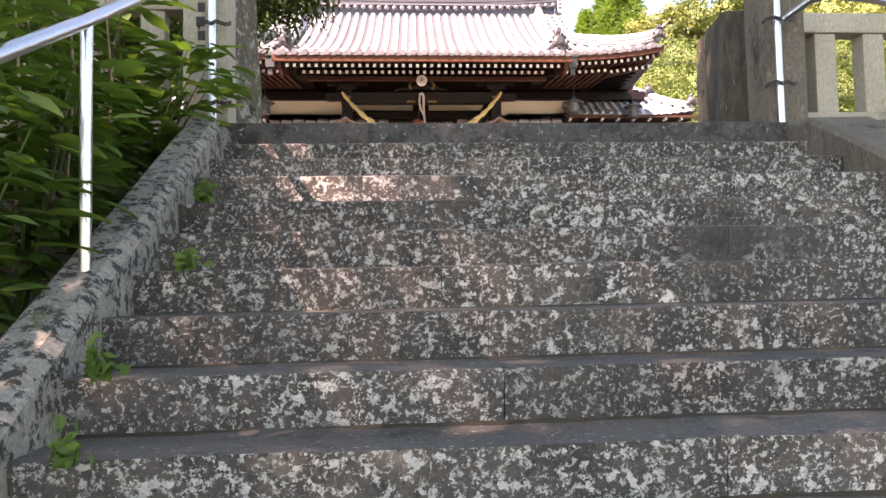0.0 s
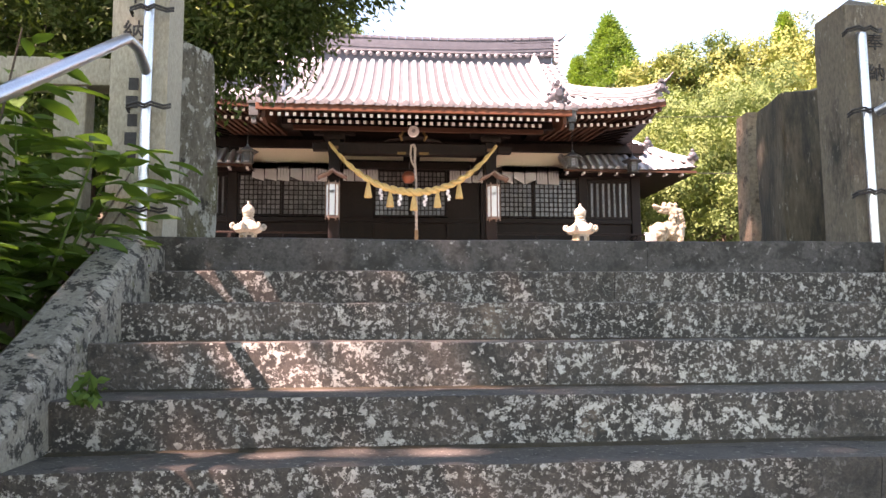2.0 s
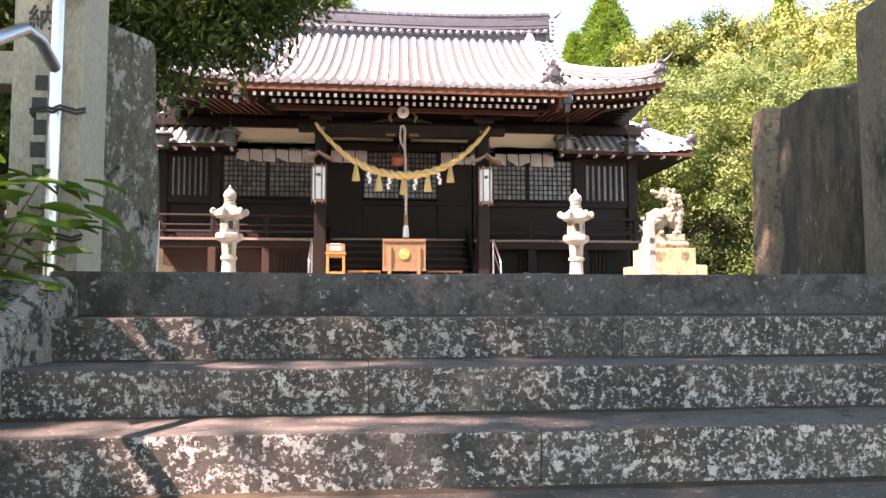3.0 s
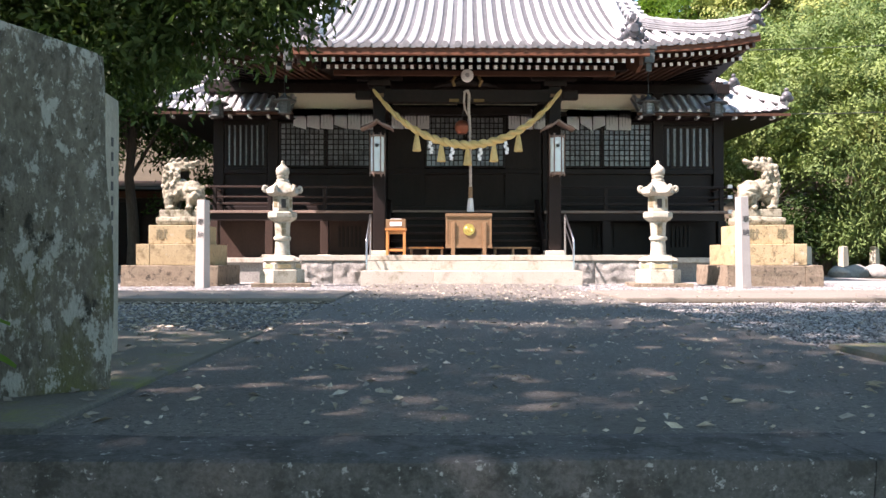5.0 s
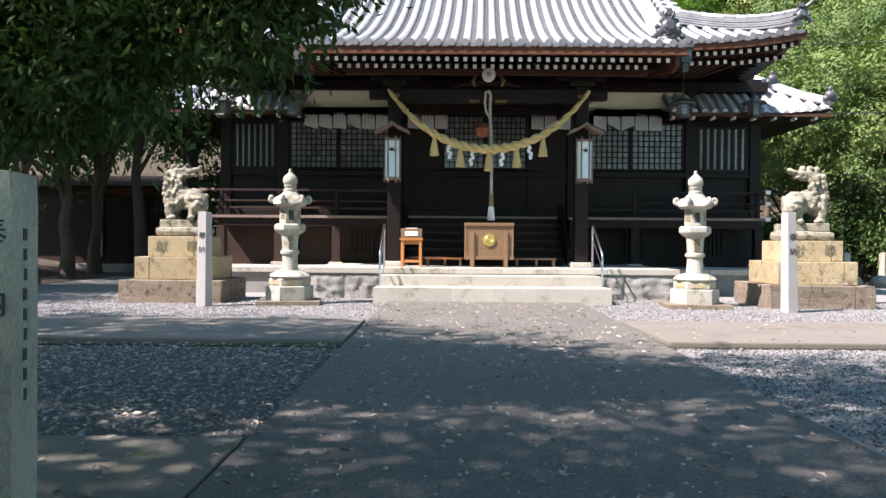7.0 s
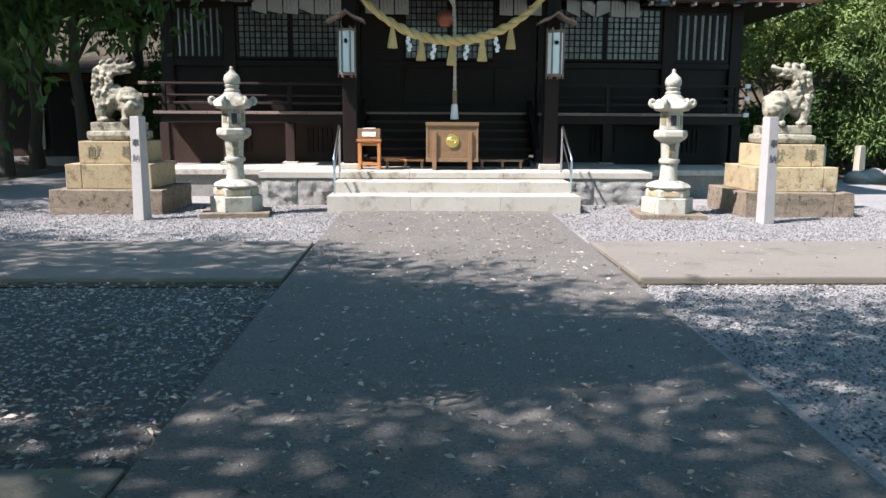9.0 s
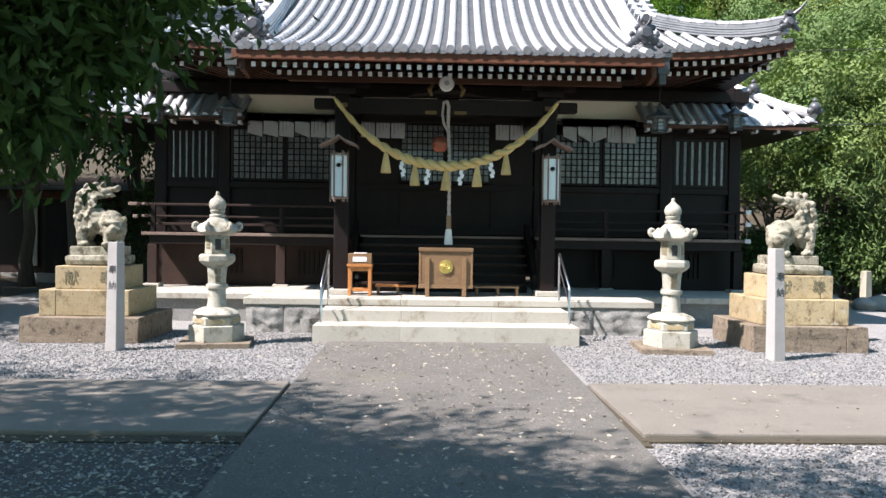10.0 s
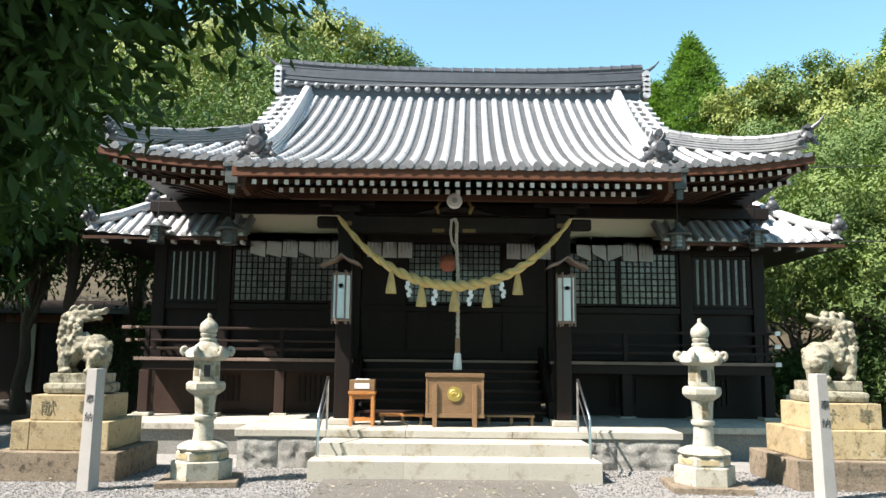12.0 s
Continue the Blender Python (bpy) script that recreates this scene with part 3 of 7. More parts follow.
# low stone fences running outwards from the gate posts
for sgn, x_in, zs in ((-1, -2.36, 0.84), (1, 1.70, 0.72)):
    fence = thing("stone_fence", (x_in + sgn * 2.0, 3.6, -0.1), "grey granite post-and-rail shrine fence", "fence")
    xa, xb = sorted((x_in, x_in + sgn * 5.2))
    boxpart("top_rail", (xa, xb, 3.52, 3.68, zs - 0.07, zs + 0.07), M_POST, fence, 0.015)
    boxpart("bottom_rail", (xa, xb, 3.50, 3.70, -0.14, 0.10), M_POST, fence, 0.015)
    for i in range(15):
        x = x_in + sgn * (0.20 + 0.345 * i)
        boxpart("baluster", (x - 0.075, x + 0.075, 3.535, 3.665, 0.102, zs - 0.072), M_POST, fence, 0.01)
bm = bmesh.new()
box(bm, 1.96, 6.5, 3.05, 3.49, -0.42, -0.02, 0.03)
box(bm, 1.97, 6.5, 2.3, 3.04, -0.85, -0.30, 0.03)
wobble(bm, 0.03, 2.0)
solid("retaining_stones", bm, M_KERB, "weathered retaining stones beside the staircase", "wall", kind="structure")

# ---- steel handrails ----
for x, group_x in ((-2.13, "l"), (1.70, "r")):
    rail = thing("handrail", (x, 2.0, -0.8), "stainless steel pipe handrail along the stone stairs", "handrail", "handrails")
    xt = -2.16 if x < 0 else 1.49
    bm = bmesh.new()
    pts = [(x, -2.6, -2.06), (x, 1.35, -0.06), (x + (xt - x) * 0.5, 2.9, 0.72)]
    if x < 0:
        pts = [(x - 0.02, -2.6, -2.13), (x, 1.35, -0.085), (x - 0.03, 2.75, 0.66), (x - 0.05, 3.15, 0.87), (x - 0.03, 3.24, 0.86), (xt, 3.38, 0.80)]
    else:
        pts = [(x, -2.6, -2.2), (x, 1.35, -0.15), (1.72, 2.8, 0.60), (1.66, 3.1, 0.74), (1.60, 3.2, 0.74), (1.52, 3.36, 0.68)]
    sweep(bm, pts, 0.024, 14)
    part("rail", bm, M_STEEL, rail, smooth=True)
    for y, zf, zt in ((1.30, -0.99, -0.10), (-0.6, -1.97, -1.07)):
        bm = bmesh.new()
        sweep(bm, [(x, y, zf), (x, y, zt)], 0.021, 12)
        part("rail_post", bm, M_STEEL, rail, smooth=True)
    bm = bmesh.new()
    sweep(bm, [(xt, 3.40, -0.02), (xt, 3.40, 1.25 if x < 0 else 1.12)], 0.024, 14)
    part("rail_post", bm, M_STEEL, rail, smooth=True)
    for z in ((0.25, 0.68, 1.12) if x > 0 else (0.12, 0.62, 1.1)):
        bm = bmesh.new()
        xg, wg = (-2.20, 0.165) if x < 0 else (1.545, 0.16)
        wg = 0.085
        loop = [(xt - wg, 3.43, z - 0.01), (xt - wg, 3.385, z), (xt - 0.03, 3.365, z + 0.01), (xt, 3.372, z), (xt + 0.03, 3.365, z + 0.012), (xt + wg, 3.385, z), (xt + wg + 0.03, 3.40, z + 0.012)]
        sweep(bm, loop, 0.006, 6)
        sweep(bm, [(p[0], p[1], p[2] + 0.014) for p in loop], 0.006, 6)
        part("wire_tie", bm, M_WIRE, rail)

# ---- stone platform of the shrine ----
plat = thing("stone_platform", (0.05, 19.0, 0), "pale cut-stone platform with two front steps", "platform", kind="structure")
PX0, PX1, PY = -3.62, 3.86, 17.95
for a, b in zip((-2.18, -0.75, 0.80), (-0.75, 0.80, 2.19)):
    boxpart("step", (a + 0.0006, b - 0.0006, 16.55, 17.3, -0.1, 0.25), M_PLATFORM, plat, 0.006)
    boxpart("step", (a + (0.05 if a < -2 else 0.0006), b - (0.0006 if b < 2 else 0.05), 17.2, 17.99, 0.0, 0.44), M_PLATFORM, plat, 0.006)
cuts = [PX0, -2.1, -0.78, 1.0, 2.4, PX1]
for a, b in zip(cuts, cuts[1:]):
    boxpart("coping_stone", (a + 0.002, b - 0.002, PY, 19.2, 0.45, 0.57), M_PLATFORM, plat, 0.012)
for a, b in ((PX0 + 0.04, -2.9), (-2.9, -2.15), (2.16, 2.75), (2.75, PX1 - 0.04)):
    bm = bmesh.new()
    box(bm, a + 0.004, b - 0.004, PY + 0.04, 18.4, -0.1, 0.45)
    bmesh.ops.subdivide_edges(bm, edges=bm.edges[:], cuts=15, use_grid_fill=True)
    for v in bm.verts:
        if v.co.y < PY + 0.05:
            inset = min(v.co.x - a, b - v.co.x, 0.44 - v.co.z, 0.12) / 0.12
            if inset > 0.1:
                v.co.y += inset * (-0.035 + 0.045 * noise.noise(v.co * 6) + 0.03 * noise.noise(v.co * 17))
    part("wall_stone", bm, M_RUBBLE, plat, "hewn grey retaining stone", smooth=True)
boxpart("platform_body", (PX0 + 0.06, PX1 - 0.06, 18.38, 24.0, -0.1, 0.448), M_RUBBLE, plat)
boxpart("paving", (PX0 + 0.03, PX1 - 0.03, 19.2, 24, 0.449, 0.566), M_PLATFORM, plat, 0.005)
for a, b in ((-6.75, PX0), (PX1, 7.25)):
    boxpart("wing_wall", (a, b, 19.6, 24, -0.1, 0.40), M_RUBBLE, plat)
    for i in range(3):
        w = (b - a) / 3
        boxpart("coping_stone", (a + w * i + 0.003, a + w * (i + 1) - 0.003, 19.52, 24, 0.40, 0.52), M_PLATFORM, plat, 0.012)

# ---- shrine hall ----
CX = 0.20
hall = thing("shrine_hall", (CX, 22, 0.5), "dark timber shrine hall under a silver-grey tiled hip-and-gable roof", "shrine")
WALL_Y, DECK_Y, DECK_Z = 22.2, 21.0, 1.72
RIDGE_Y, RIDGE_Z, EAVE_Y, KOHAI_Y, HALF_W, KOHAI_W, GABLE_W = 24.0, 8.42, 18.35, 17.4, 6.48, 3.72, 4.60


def z_front(y):
    q = (RIDGE_Y - y) / (RIDGE_Y - KOHAI_Y)
    return RIDGE_Z - 3.47 * (1.42 * q - 0.42 * q * q)


def z_roof(x, y):
    a = abs(x - CX)
    z = z_front(y)
    if a > GABLE_W or y < EAVE_Y + 1.0:
        lift = max(0.0, (a - 3.4) / (HALF_W - 3.4)) ** 2.4 * 0.27
        z += lift * max(0.0, 1 - max(0, y - EAVE_Y) / 3.2) ** 1.3
    return z


def y_span(a):
    lo = KOHAI_Y if a < KOHAI_W else EAVE_Y
    hi = RIDGE_Y - 0.05 if a < GABLE_W else EAVE_Y + (HALF_W - a) * 1.0
    return lo, hi


# boarding under the tiles
bm = bmesh.new()
for x0, x1, y0, y1 in ((-KOHAI_W, KOHAI_W, KOHAI_Y, EAVE_Y), (-GABLE_W, GABLE_W, EAVE_Y, RIDGE_Y)):
    nx, ny = 26, 12
    g = [[bm.verts.new((CX + x0 + (x1 - x0) * i / nx, y0 + (y1 - y0) * j / ny, z_roof(CX + x0 + (x1 - x0) * i / nx, y0 + (y1 - y0) * j / ny) - 0.03)) for i in range(nx + 1)] for j in range(ny + 1)]
    for r0, r1 in zip(g, g[1:]):
        for i in range(nx):
            bm.faces.new((r0[i], r0[i + 1], r1[i + 1], r1[i]))
for s in (-1, 1):
    nx = 12
    g = []
    for j in range(9):
        row = []
        for i in range(nx + 1):
            a = GABLE_W - 0.4 + (HALF_W - GABLE_W + 0.4) * i / nx
            y = EAVE_Y + (y_span(max(a, GABLE_W + 0.001))[1] - EAVE_Y) * j / 8
            row.append(bm.verts.new((CX + s * a, y, z_roof(CX + s * a, y) - 0.03)))
        g.append(row)
    for r0, r1 in zip(g, g[1:]):
        for i in range(nx):
            bm.faces.new((r0[i], r0[i + 1], r1[i + 1], r1[i]))
    # side slope and back
    g = []
    for j in range(9):
        row = []
        for i in range(9):
            a = HALF_W - (HALF_W - 4.4) * i / 8
            d = HALF_W - a
            y = EAVE_Y + d + (11.3 - 2 * d) * j / 8
            end = min(y - EAVE_Y, EAVE_Y + 11.3 - y)
            row.append(bm.verts.new((CX + s * a, y, z_front(EAVE_Y + d) + 0.27 * max(0, 1 - end / 3.2) ** 2.4 * (1 - d / 2.3) - 0.03)))
        g.append(row)
    for r0, r1 in zip(g, g[1:]):
        for i in range(8):
            bm.faces.new((r0[i], r0[i + 1], r1[i + 1], r1[i]))
    # gable wall
    v = [bm.verts.new((CX + s * 4.4, y, z)) for y, z in ((20.6, 6.2), (27.4, 6.2), (24.0, 8.5))]
    bm.faces.new(v)
v = [bm.verts.new(p) for p in ((CX - GABLE_W, RIDGE_Y, RIDGE_Z), (CX + GABLE_W, RIDGE_Y, RIDGE_Z), (CX + GABLE_W, 29.6, 5.2), (CX - GABLE_W, 29.6, 5.2))]
bm.faces.new(v)
roof = part("roof", bm, M_RIDGE, hall, "silver-grey fired clay tile roof")


def tile_row(x, width, round_tile):
    a = abs(x - CX)
    y0, y1 = y_span(a)
    n = max(4, int((y1 - y0) / (0.24 if round_tile else 0.11)))
    bm = bmesh.new()
    rows = []
    if round_tile:
        for j in range(n):
            for k, r in ((0.0, 1.10), (0.10, 1.02), (0.86, 0.95), (0.90, 0.84), (0.99, 0.84)):
                y = y0 + (y1 - y0) * (j + k) / n
                z = z_roof(x, y)
                rows.append([bm.verts.new((x + width * r * math.cos(t), y, z + width * r * math.sin(t) * 0.95 + 0.015)) for t in [math.pi * i / 6 for i in range(7)]])
        bm.faces.new(rows[0])
        z = z_roof(x, y0)
        ring = [bm.verts.new((x + width * 1.06 * math.cos(2 * math.pi * i / 10), y0 - 0.015, z + 0.02 + width * 1.06 * math.sin(2 * math.pi * i / 10))) for i in range(10)]
        ring2 = [bm.verts.new((p.co.x, y0 + 0.05, p.co.z)) for p in ring]
        bm.faces.new(ring).material_index = 1
        for i in range(10):
            bm.faces.new((ring[i], ring[(i + 1) % 10], ring2[(i + 1) % 10], ring2[i])).material_index = 1
    else:
        for j in range(n):
            for k, up in ((0.0, 0.040), (0.96, 0.0)):
                y = y0 + (y1 - y0) * (j + k) / n
                z = z_roof(x, y) + up
                rows.append([bm.verts.new((x + width * u, y, z - 0.035 * (1 - u * u))) for u in (-1, -0.5, 0, 0.5, 1)])
        low = [bm.verts.new((p.co.x, p.co.y, p.co.z - 0.07)) for p in rows[0]]
        for i in range(4):
            bm.faces.new((low[i], low[i + 1], rows[0][i + 1], rows[0][i]))
    for r0, r1 in zip(rows, rows[1:]):
        for i in range(len(r0) - 1):
            bm.faces.new((r0[i], r0[i + 1], r1[i + 1], r1[i]))
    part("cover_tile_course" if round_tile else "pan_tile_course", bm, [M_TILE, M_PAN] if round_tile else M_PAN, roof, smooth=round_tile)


PITCH = 0.268
for i in range(-24, 25):
    x = CX + PITCH * i
    if abs(i * PITCH) < HALF_W - 0.12:
        tile_row(x, 0.072, True)
    if abs((i + 0.5) * PITCH) < HALF_W - 0.15:
        tile_row(x + PITCH / 2, PITCH / 2, False)


def ridge_line(pts, w, h, mat=M_RIDGE, courses=4, name="ridge"):
    """A banked ridge of flat tile courses under a row of round caps."""
    bm = bmesh.new()
    pts = [Vector(p) for p in pts]
    for c in range(courses + 1):
        ww = w * (1 - 0.06 * c) * (0.82 if c == courses else 1) * (1.0 if c % 2 else 0.88)
        z0, z1 = h * c / (courses + 1), h * (c + 0.72) / (courses + 1)
        rows = []
        for i, p in enumerate(pts):
            d = (pts[min(i + 1, len(pts) - 1)] - pts[max(i - 1, 0)])
            s = Vector((d.y, -d.x, 0)).normalized() * ww / 2
            rows.append([bm.verts.new(p + s + Vector((0, 0, z0))), bm.verts.new(p + s + Vector((0, 0, z1))), bm.verts.new(p - s + Vector((0, 0, z1))), bm.verts.new(p - s + Vector((0, 0, z0)))])
        for a, b in zip(rows, rows[1:]):
            for k in range(4):
                bm.faces.new((a[k], a[(k + 1) % 4], b[(k + 1) % 4], b[k]))
        bm.faces.new(rows[0])
        bm.faces.new(list(reversed(rows[-1])))
    # round caps on top
    length = sum((b - a).length for a, b in zip(pts, pts[1:]))
    n = max(3, int(length / 0.27))
    for i in range(n):
        def at(t):
            f = t * (len(pts) - 1)
            k = min(int(f), len(pts) - 2)
            return pts[k].lerp(pts[k + 1], f - k) + Vector((0, 0, h))
        a, b = at(i / n), at((i + 0.94) / n)
        sweep(bm, [a, a.lerp(b, 0.15), b], [w * 0.33, w * 0.30, w * 0.27], 8)
    return part(name, bm, mat, roof, smooth=True)


n = 16
main = [(CX - 4.68 + 9.36 * i / n, RIDGE_Y, RIDGE_Z + 0.16 + 0.17 * abs(2 * i / n - 1) ** 2.5) for i in range(n + 1)]
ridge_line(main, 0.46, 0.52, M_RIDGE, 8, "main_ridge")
for i in range(36):
    bm = bmesh.new()
    x = CX - 4.5 + 9.0 * i / 35
    z = RIDGE_Z + 0.10 + 0.15 * abs(2 * i / 35 - 1) ** 2.5
    bmesh.ops.create_icosphere(bm, subdivisions=2, radius=0.082, matrix=Matrix.Translation((x, RIDGE_Y - 0.24, z)) @ Matrix.Diagonal((1, 0.7, 1, 1)))
    part("ridge_disc_tile", bm, M_PAN, roof, smooth=True)
boxpart("ridge_core", (CX - 4.55, CX + 4.55, RIDGE_Y - 0.16, RIDGE_Y + 0.16, RIDGE_Z - 0.25, RIDGE_Z + 0.62), M_RIDGE, roof)
boxpart("ridge_fillet", (CX - 4.58, CX + 4.58, RIDGE_Y - 0.27, RIDGE_Y + 0.2, RIDGE_Z + 0.20, RIDGE_Z + 0.235), M_PAN, roof)


def ogre_tile(x, y, z, s, name="ogre_tile"):
    bm = bmesh.new()
    for dx, dz, r in ((0, 0.12, 0.15), (-0.15, 0.02, 0.085), (0.15, 0.02, 0.085), (-0.11, 0.22, 0.06), (0.11, 0.22, 0.06), (-0.24, -0.05, 0.06), (0.24, -0.05, 0.06), (-0.20, 0.12, 0.05), (0.20, 0.12, 0.05)):
        bmesh.ops.create_icosphere(bm, subdivisions=2, radius=r * s, matrix=Matrix.Translation((x + dx * s, y, z + dz * s)) @ Matrix.Diagonal((1, 0.6, 1, 1)))
    sweep(bm, [(x, y - 0.14 * s, z + 0.12 * s), (x, y - 0.05 * s, z + 0.12 * s)], [0.075 * s, 0.09 * s], 14)
    for q in (-1, 1):
        sweep(bm, [(x + q * 0.05 * s, y, z + 0.24 * s), (x + q * 0.10 * s, y, z + 0.33 * s), (x + q * 0.09 * s, y - 0.02, z + 0.40 * s)], [0.035 * s, 0.025 * s, 0.008 * s], 6)
    sweep(bm, [(x, y - 0.08 * s, z + 0.36 * s), (x, y + 0.10 * s, z + 0.34 * s)], 0.06 * s, 12)
    wobble(bm, 0.02, 12)
    part(name, bm, M_RIDGE, roof, smooth=True)


for s in (-1, 1):
    # end of the main ridge: stacked discs and an upturned finial
    bm = bmesh.new()
    for k in range(5):
        sweep(bm, [(CX + s * 4.73, RIDGE_Y - 0.26, RIDGE_Z + 0.08 + 0.135 * k), (CX + s * 4.73, RIDGE_Y + 0.26, RIDGE_Z + 0.08 + 0.135 * k)], 0.10, 10)
    part("ridge_end", bm, M_TILE, roof, smooth=True)
    bm = bmesh.new()
    sweep(bm, [(CX + s * (4.63 + 0.5 * t), RIDGE_Y, RIDGE_Z + 0.76 + 0.32 * t * t) for t in (0, 0.25, 0.5, 0.75, 1.0)], [0.07, 0.06, 0.045, 0.03, 0.012], 8)
    part("finial", bm, M_RIDGE, roof, smooth=True)
    # descending ridge, then its ogre tile
    pts = []
    for i in range(15):
        y = RIDGE_Y - 0.15 - (RIDGE_Y - 0.15 - 18.05) * i / 14
        x = CX + s * (3.98 - 0.46 * (i / 14) ** 1.3)
        pts.append((x, y, z_front(y) + 0.02))
    ridge_line(pts, 0.34, 0.24, M_TILE, 3, "descending_ridge")
    ogre_tile(pts[-1][0], pts[-1][1] - 0.12, pts[-1][2] + 0.12, 1.15)
    # hip ridge sweeping out to the corner
    pts = []
    for i in range(13):
        a = 4.2 + (HALF_W - 0.12 - 4.2) * i / 12
        y = EAVE_Y + (HALF_W - a) * 1.0
        pts.append((CX + s * a, y, z_roof(CX + s * max(a, GABLE_W + 0.01), y) + 0.02 + (0.10 * (i / 12) ** 4)))
    ridge_line(pts, 0.30, 0.26, M_PAN, 4, "hip_ridge")
    ogre_tile(pts[-1][0], pts[-1][1] - 0.10, pts[-1][2] + 0.08, 0.75)
    bm = bmesh.new()
    p = Vector(pts[-1])
    sweep(bm, [p + Vector((s * 0.30 * t, -0.2 * t, 0.30 + 0.26 * t * t)) for t in (0, 0.35, 0.7, 1.0)], [0.06, 0.045, 0.03, 0.01], 8)
    part("finial", bm, M_RIDGE, roof, smooth=True)
    # verge tiles beside the descending ridge, over the gable
    for k in range(9):
        y = RIDGE_Y - 0.3 - 0.36 * k
        bm = bmesh.new()
        sweep(bm, [(CX + s * 4.14, y, z_front(y) + 0.05), (CX + s * 4.74, y, z_front(y) + 0.0)], 0.07, 8)
        part("verge_tile", bm, M_TILE, roof, smooth=True)

# eave boards and rafters
bm = bmesh.new()
box(bm, CX - KOHAI_W - 0.05, CX + KOHAI_W + 0.05, KOHAI_Y + 0.03, KOHAI_Y + 0.12, z_front(KOHAI_Y) - 0.20, z_front(KOHAI_Y) - 0.04, 0.01)
part("eave_board", bm, M_REDWOOD, hall)
for s in (-1, 1):
    bm = bmesh.new()
    rows = []
    for i in range(17):
        x = CX + s * (KOHAI_W - 0.3 + (HALF_W - KOHAI_W + 0.3) * i / 16)
        z = z_roof(x, EAVE_Y)
        rows.append([bm.verts.new((x, EAVE_Y + dy, z + dz)) for dy, dz in ((0.03, -0.18), (0.03, -0.05), (0.13, -0.05), (0.13, -0.18))])
    for a, b in zip(rows, rows[1:]):
        for k in range(4):
            bm.faces.new((a[k], a[(k + 1) % 4], b[(k + 1) % 4], b[k]))
    bm.faces.new(rows[-1])
    part("eave_board", bm, M_REDWOOD, hall)


def rafter(x, y0, y1, z0, z1, w=0.075, h=0.085):
    bm = bmesh.new()
    v = [bm.verts.new((x + dx * w / 2, y, z + dz * h)) for y, z in ((y0, z0), (y1, z1)) for dx, dz in ((-1, -1), (1, -1), (1, 0), (-1, 0))]
    for f in ((4, 5, 6, 7), (0, 1, 5, 4), (1, 2, 6, 5), (2, 3, 7, 6), (3, 0, 4, 7)):
        bm.faces.new([v[i] for i in f])
    bm.faces.new([v[i] for i in (3, 2, 1, 0)]).material_index = 1
    part("rafter", bm, [M_RAFTER, M_WHITE], hall)


zk = z_front(KOHAI_Y)
for i in range(39):
    x = CX - 3.42 + 6.84 * i / 38
    rafter(x, KOHAI_Y + 0.14, 19.4, zk - 0.235, zk + 0.30)
    if 1 < i < 37:
        rafter(x, KOHAI_Y + 0.52, 19.4, zk - 0.29, zk + 0.12)
for s in (-1, 1):
    for i in range(15):
        a = KOHAI_W + 0.02 + 0.178 * i
        x = CX + s * a
        zz = z_roof(x, EAVE_Y)
        yb = 21.8 if a < 5.2 else EAVE_Y + (HALF_W - a) + 1.2
        rafter(x, EAVE_Y + 0.16, yb, zz - 0.20, z_front(EAVE_Y) + 0.25 * (yb - EAVE_Y) / 3.4)
        rafter(x, EAVE_Y + 0.62, yb, zz - 0.29 - 0.05 * (a > 5), z_front(EAVE_Y) + 0.06)
    bm = bmesh.new()
    sweep(bm, [(CX + s * (HALF_W - 0.12), EAVE_Y + 0.12, z_roof(CX + s * HALF_W, EAVE_Y) - 0.24), (CX + s * 5.2, 20.0, z_front(EAVE_Y) - 0.05)], 0.08, 4)
    part("hip_rafter", bm, M_RAFTER, hall)
    # soffit
    bm = bmesh.new()
    za, zb = z_front(EAVE_Y) - 0.14, z_front(EAVE_Y) + 0.10
    a, b2, c2, d2, e2, f2 = [bm.verts.new(p) for p in ((CX + s * 3.3, EAVE_Y + 0.18, za), (CX + s * (HALF_W - 0.18), EAVE_Y + 0.18, zb), (CX + s * 5.2, 22.4, 5.35), (CX + s * 3.3, 22.4, 5.35), (CX + s * (HALF_W - 0.18), 29, zb), (CX + s * 5.2, 27, 5.35))]
    for f in ((a, b2, c2, d2), (b2, e2, f2, c2)):
        bm.faces.new(f)
    for q in range(10):
        y = EAVE_Y + 0.6 + 0.36 * q
        sweep(bm, [(CX + s * (HALF_W - 0.2), y, zb - 0.03), (CX + s * 5.3, y + 0.9, 5.30)], 0.035, 4)
    part("soffit", bm, M_WOOD, hall)
    # bargeboard of the porch
    bm = bmesh.new()
    xb = CX + s * (KOHAI_W - 0.12)
    prof = [(KOHAI_Y + 0.1, zk - 0.08), (KOHAI_Y + 0.1, zk - 0.38), (KOHAI_Y + 0.5, zk - 0.44), (19.0, zk - 0.05), (20.0, zk + 0.5), (20.0, zk + 0.75)]
    f0 = [bm.verts.new((xb - 0.04, y, z)) for y, z in prof]
    f1 = [bm.verts.new((xb + 0.04, y, z)) for y, z in prof]
    bm.faces.new(f0)
    bm.faces.new(list(reversed(f1)))
    for k in range(6):
        bm.faces.new((f0[k], f0[(k + 1) % 6], f1[(k + 1) % 6], f1[k]))
    part("bargeboard", bm, M_RAFTER, hall)
bm = bmesh.new()
v = [bm.verts.new(p) for p in ((CX - 3.6, KOHAI_Y + 0.2, zk - 0.13), (CX + 3.6, KOHAI_Y + 0.2, zk - 0.13), (CX + 3.6, 22.4, 6.0), (CX - 3.6, 22.4, 6.0))]
bm.faces.new(v)
part("soffit", bm, M_WOOD, hall)

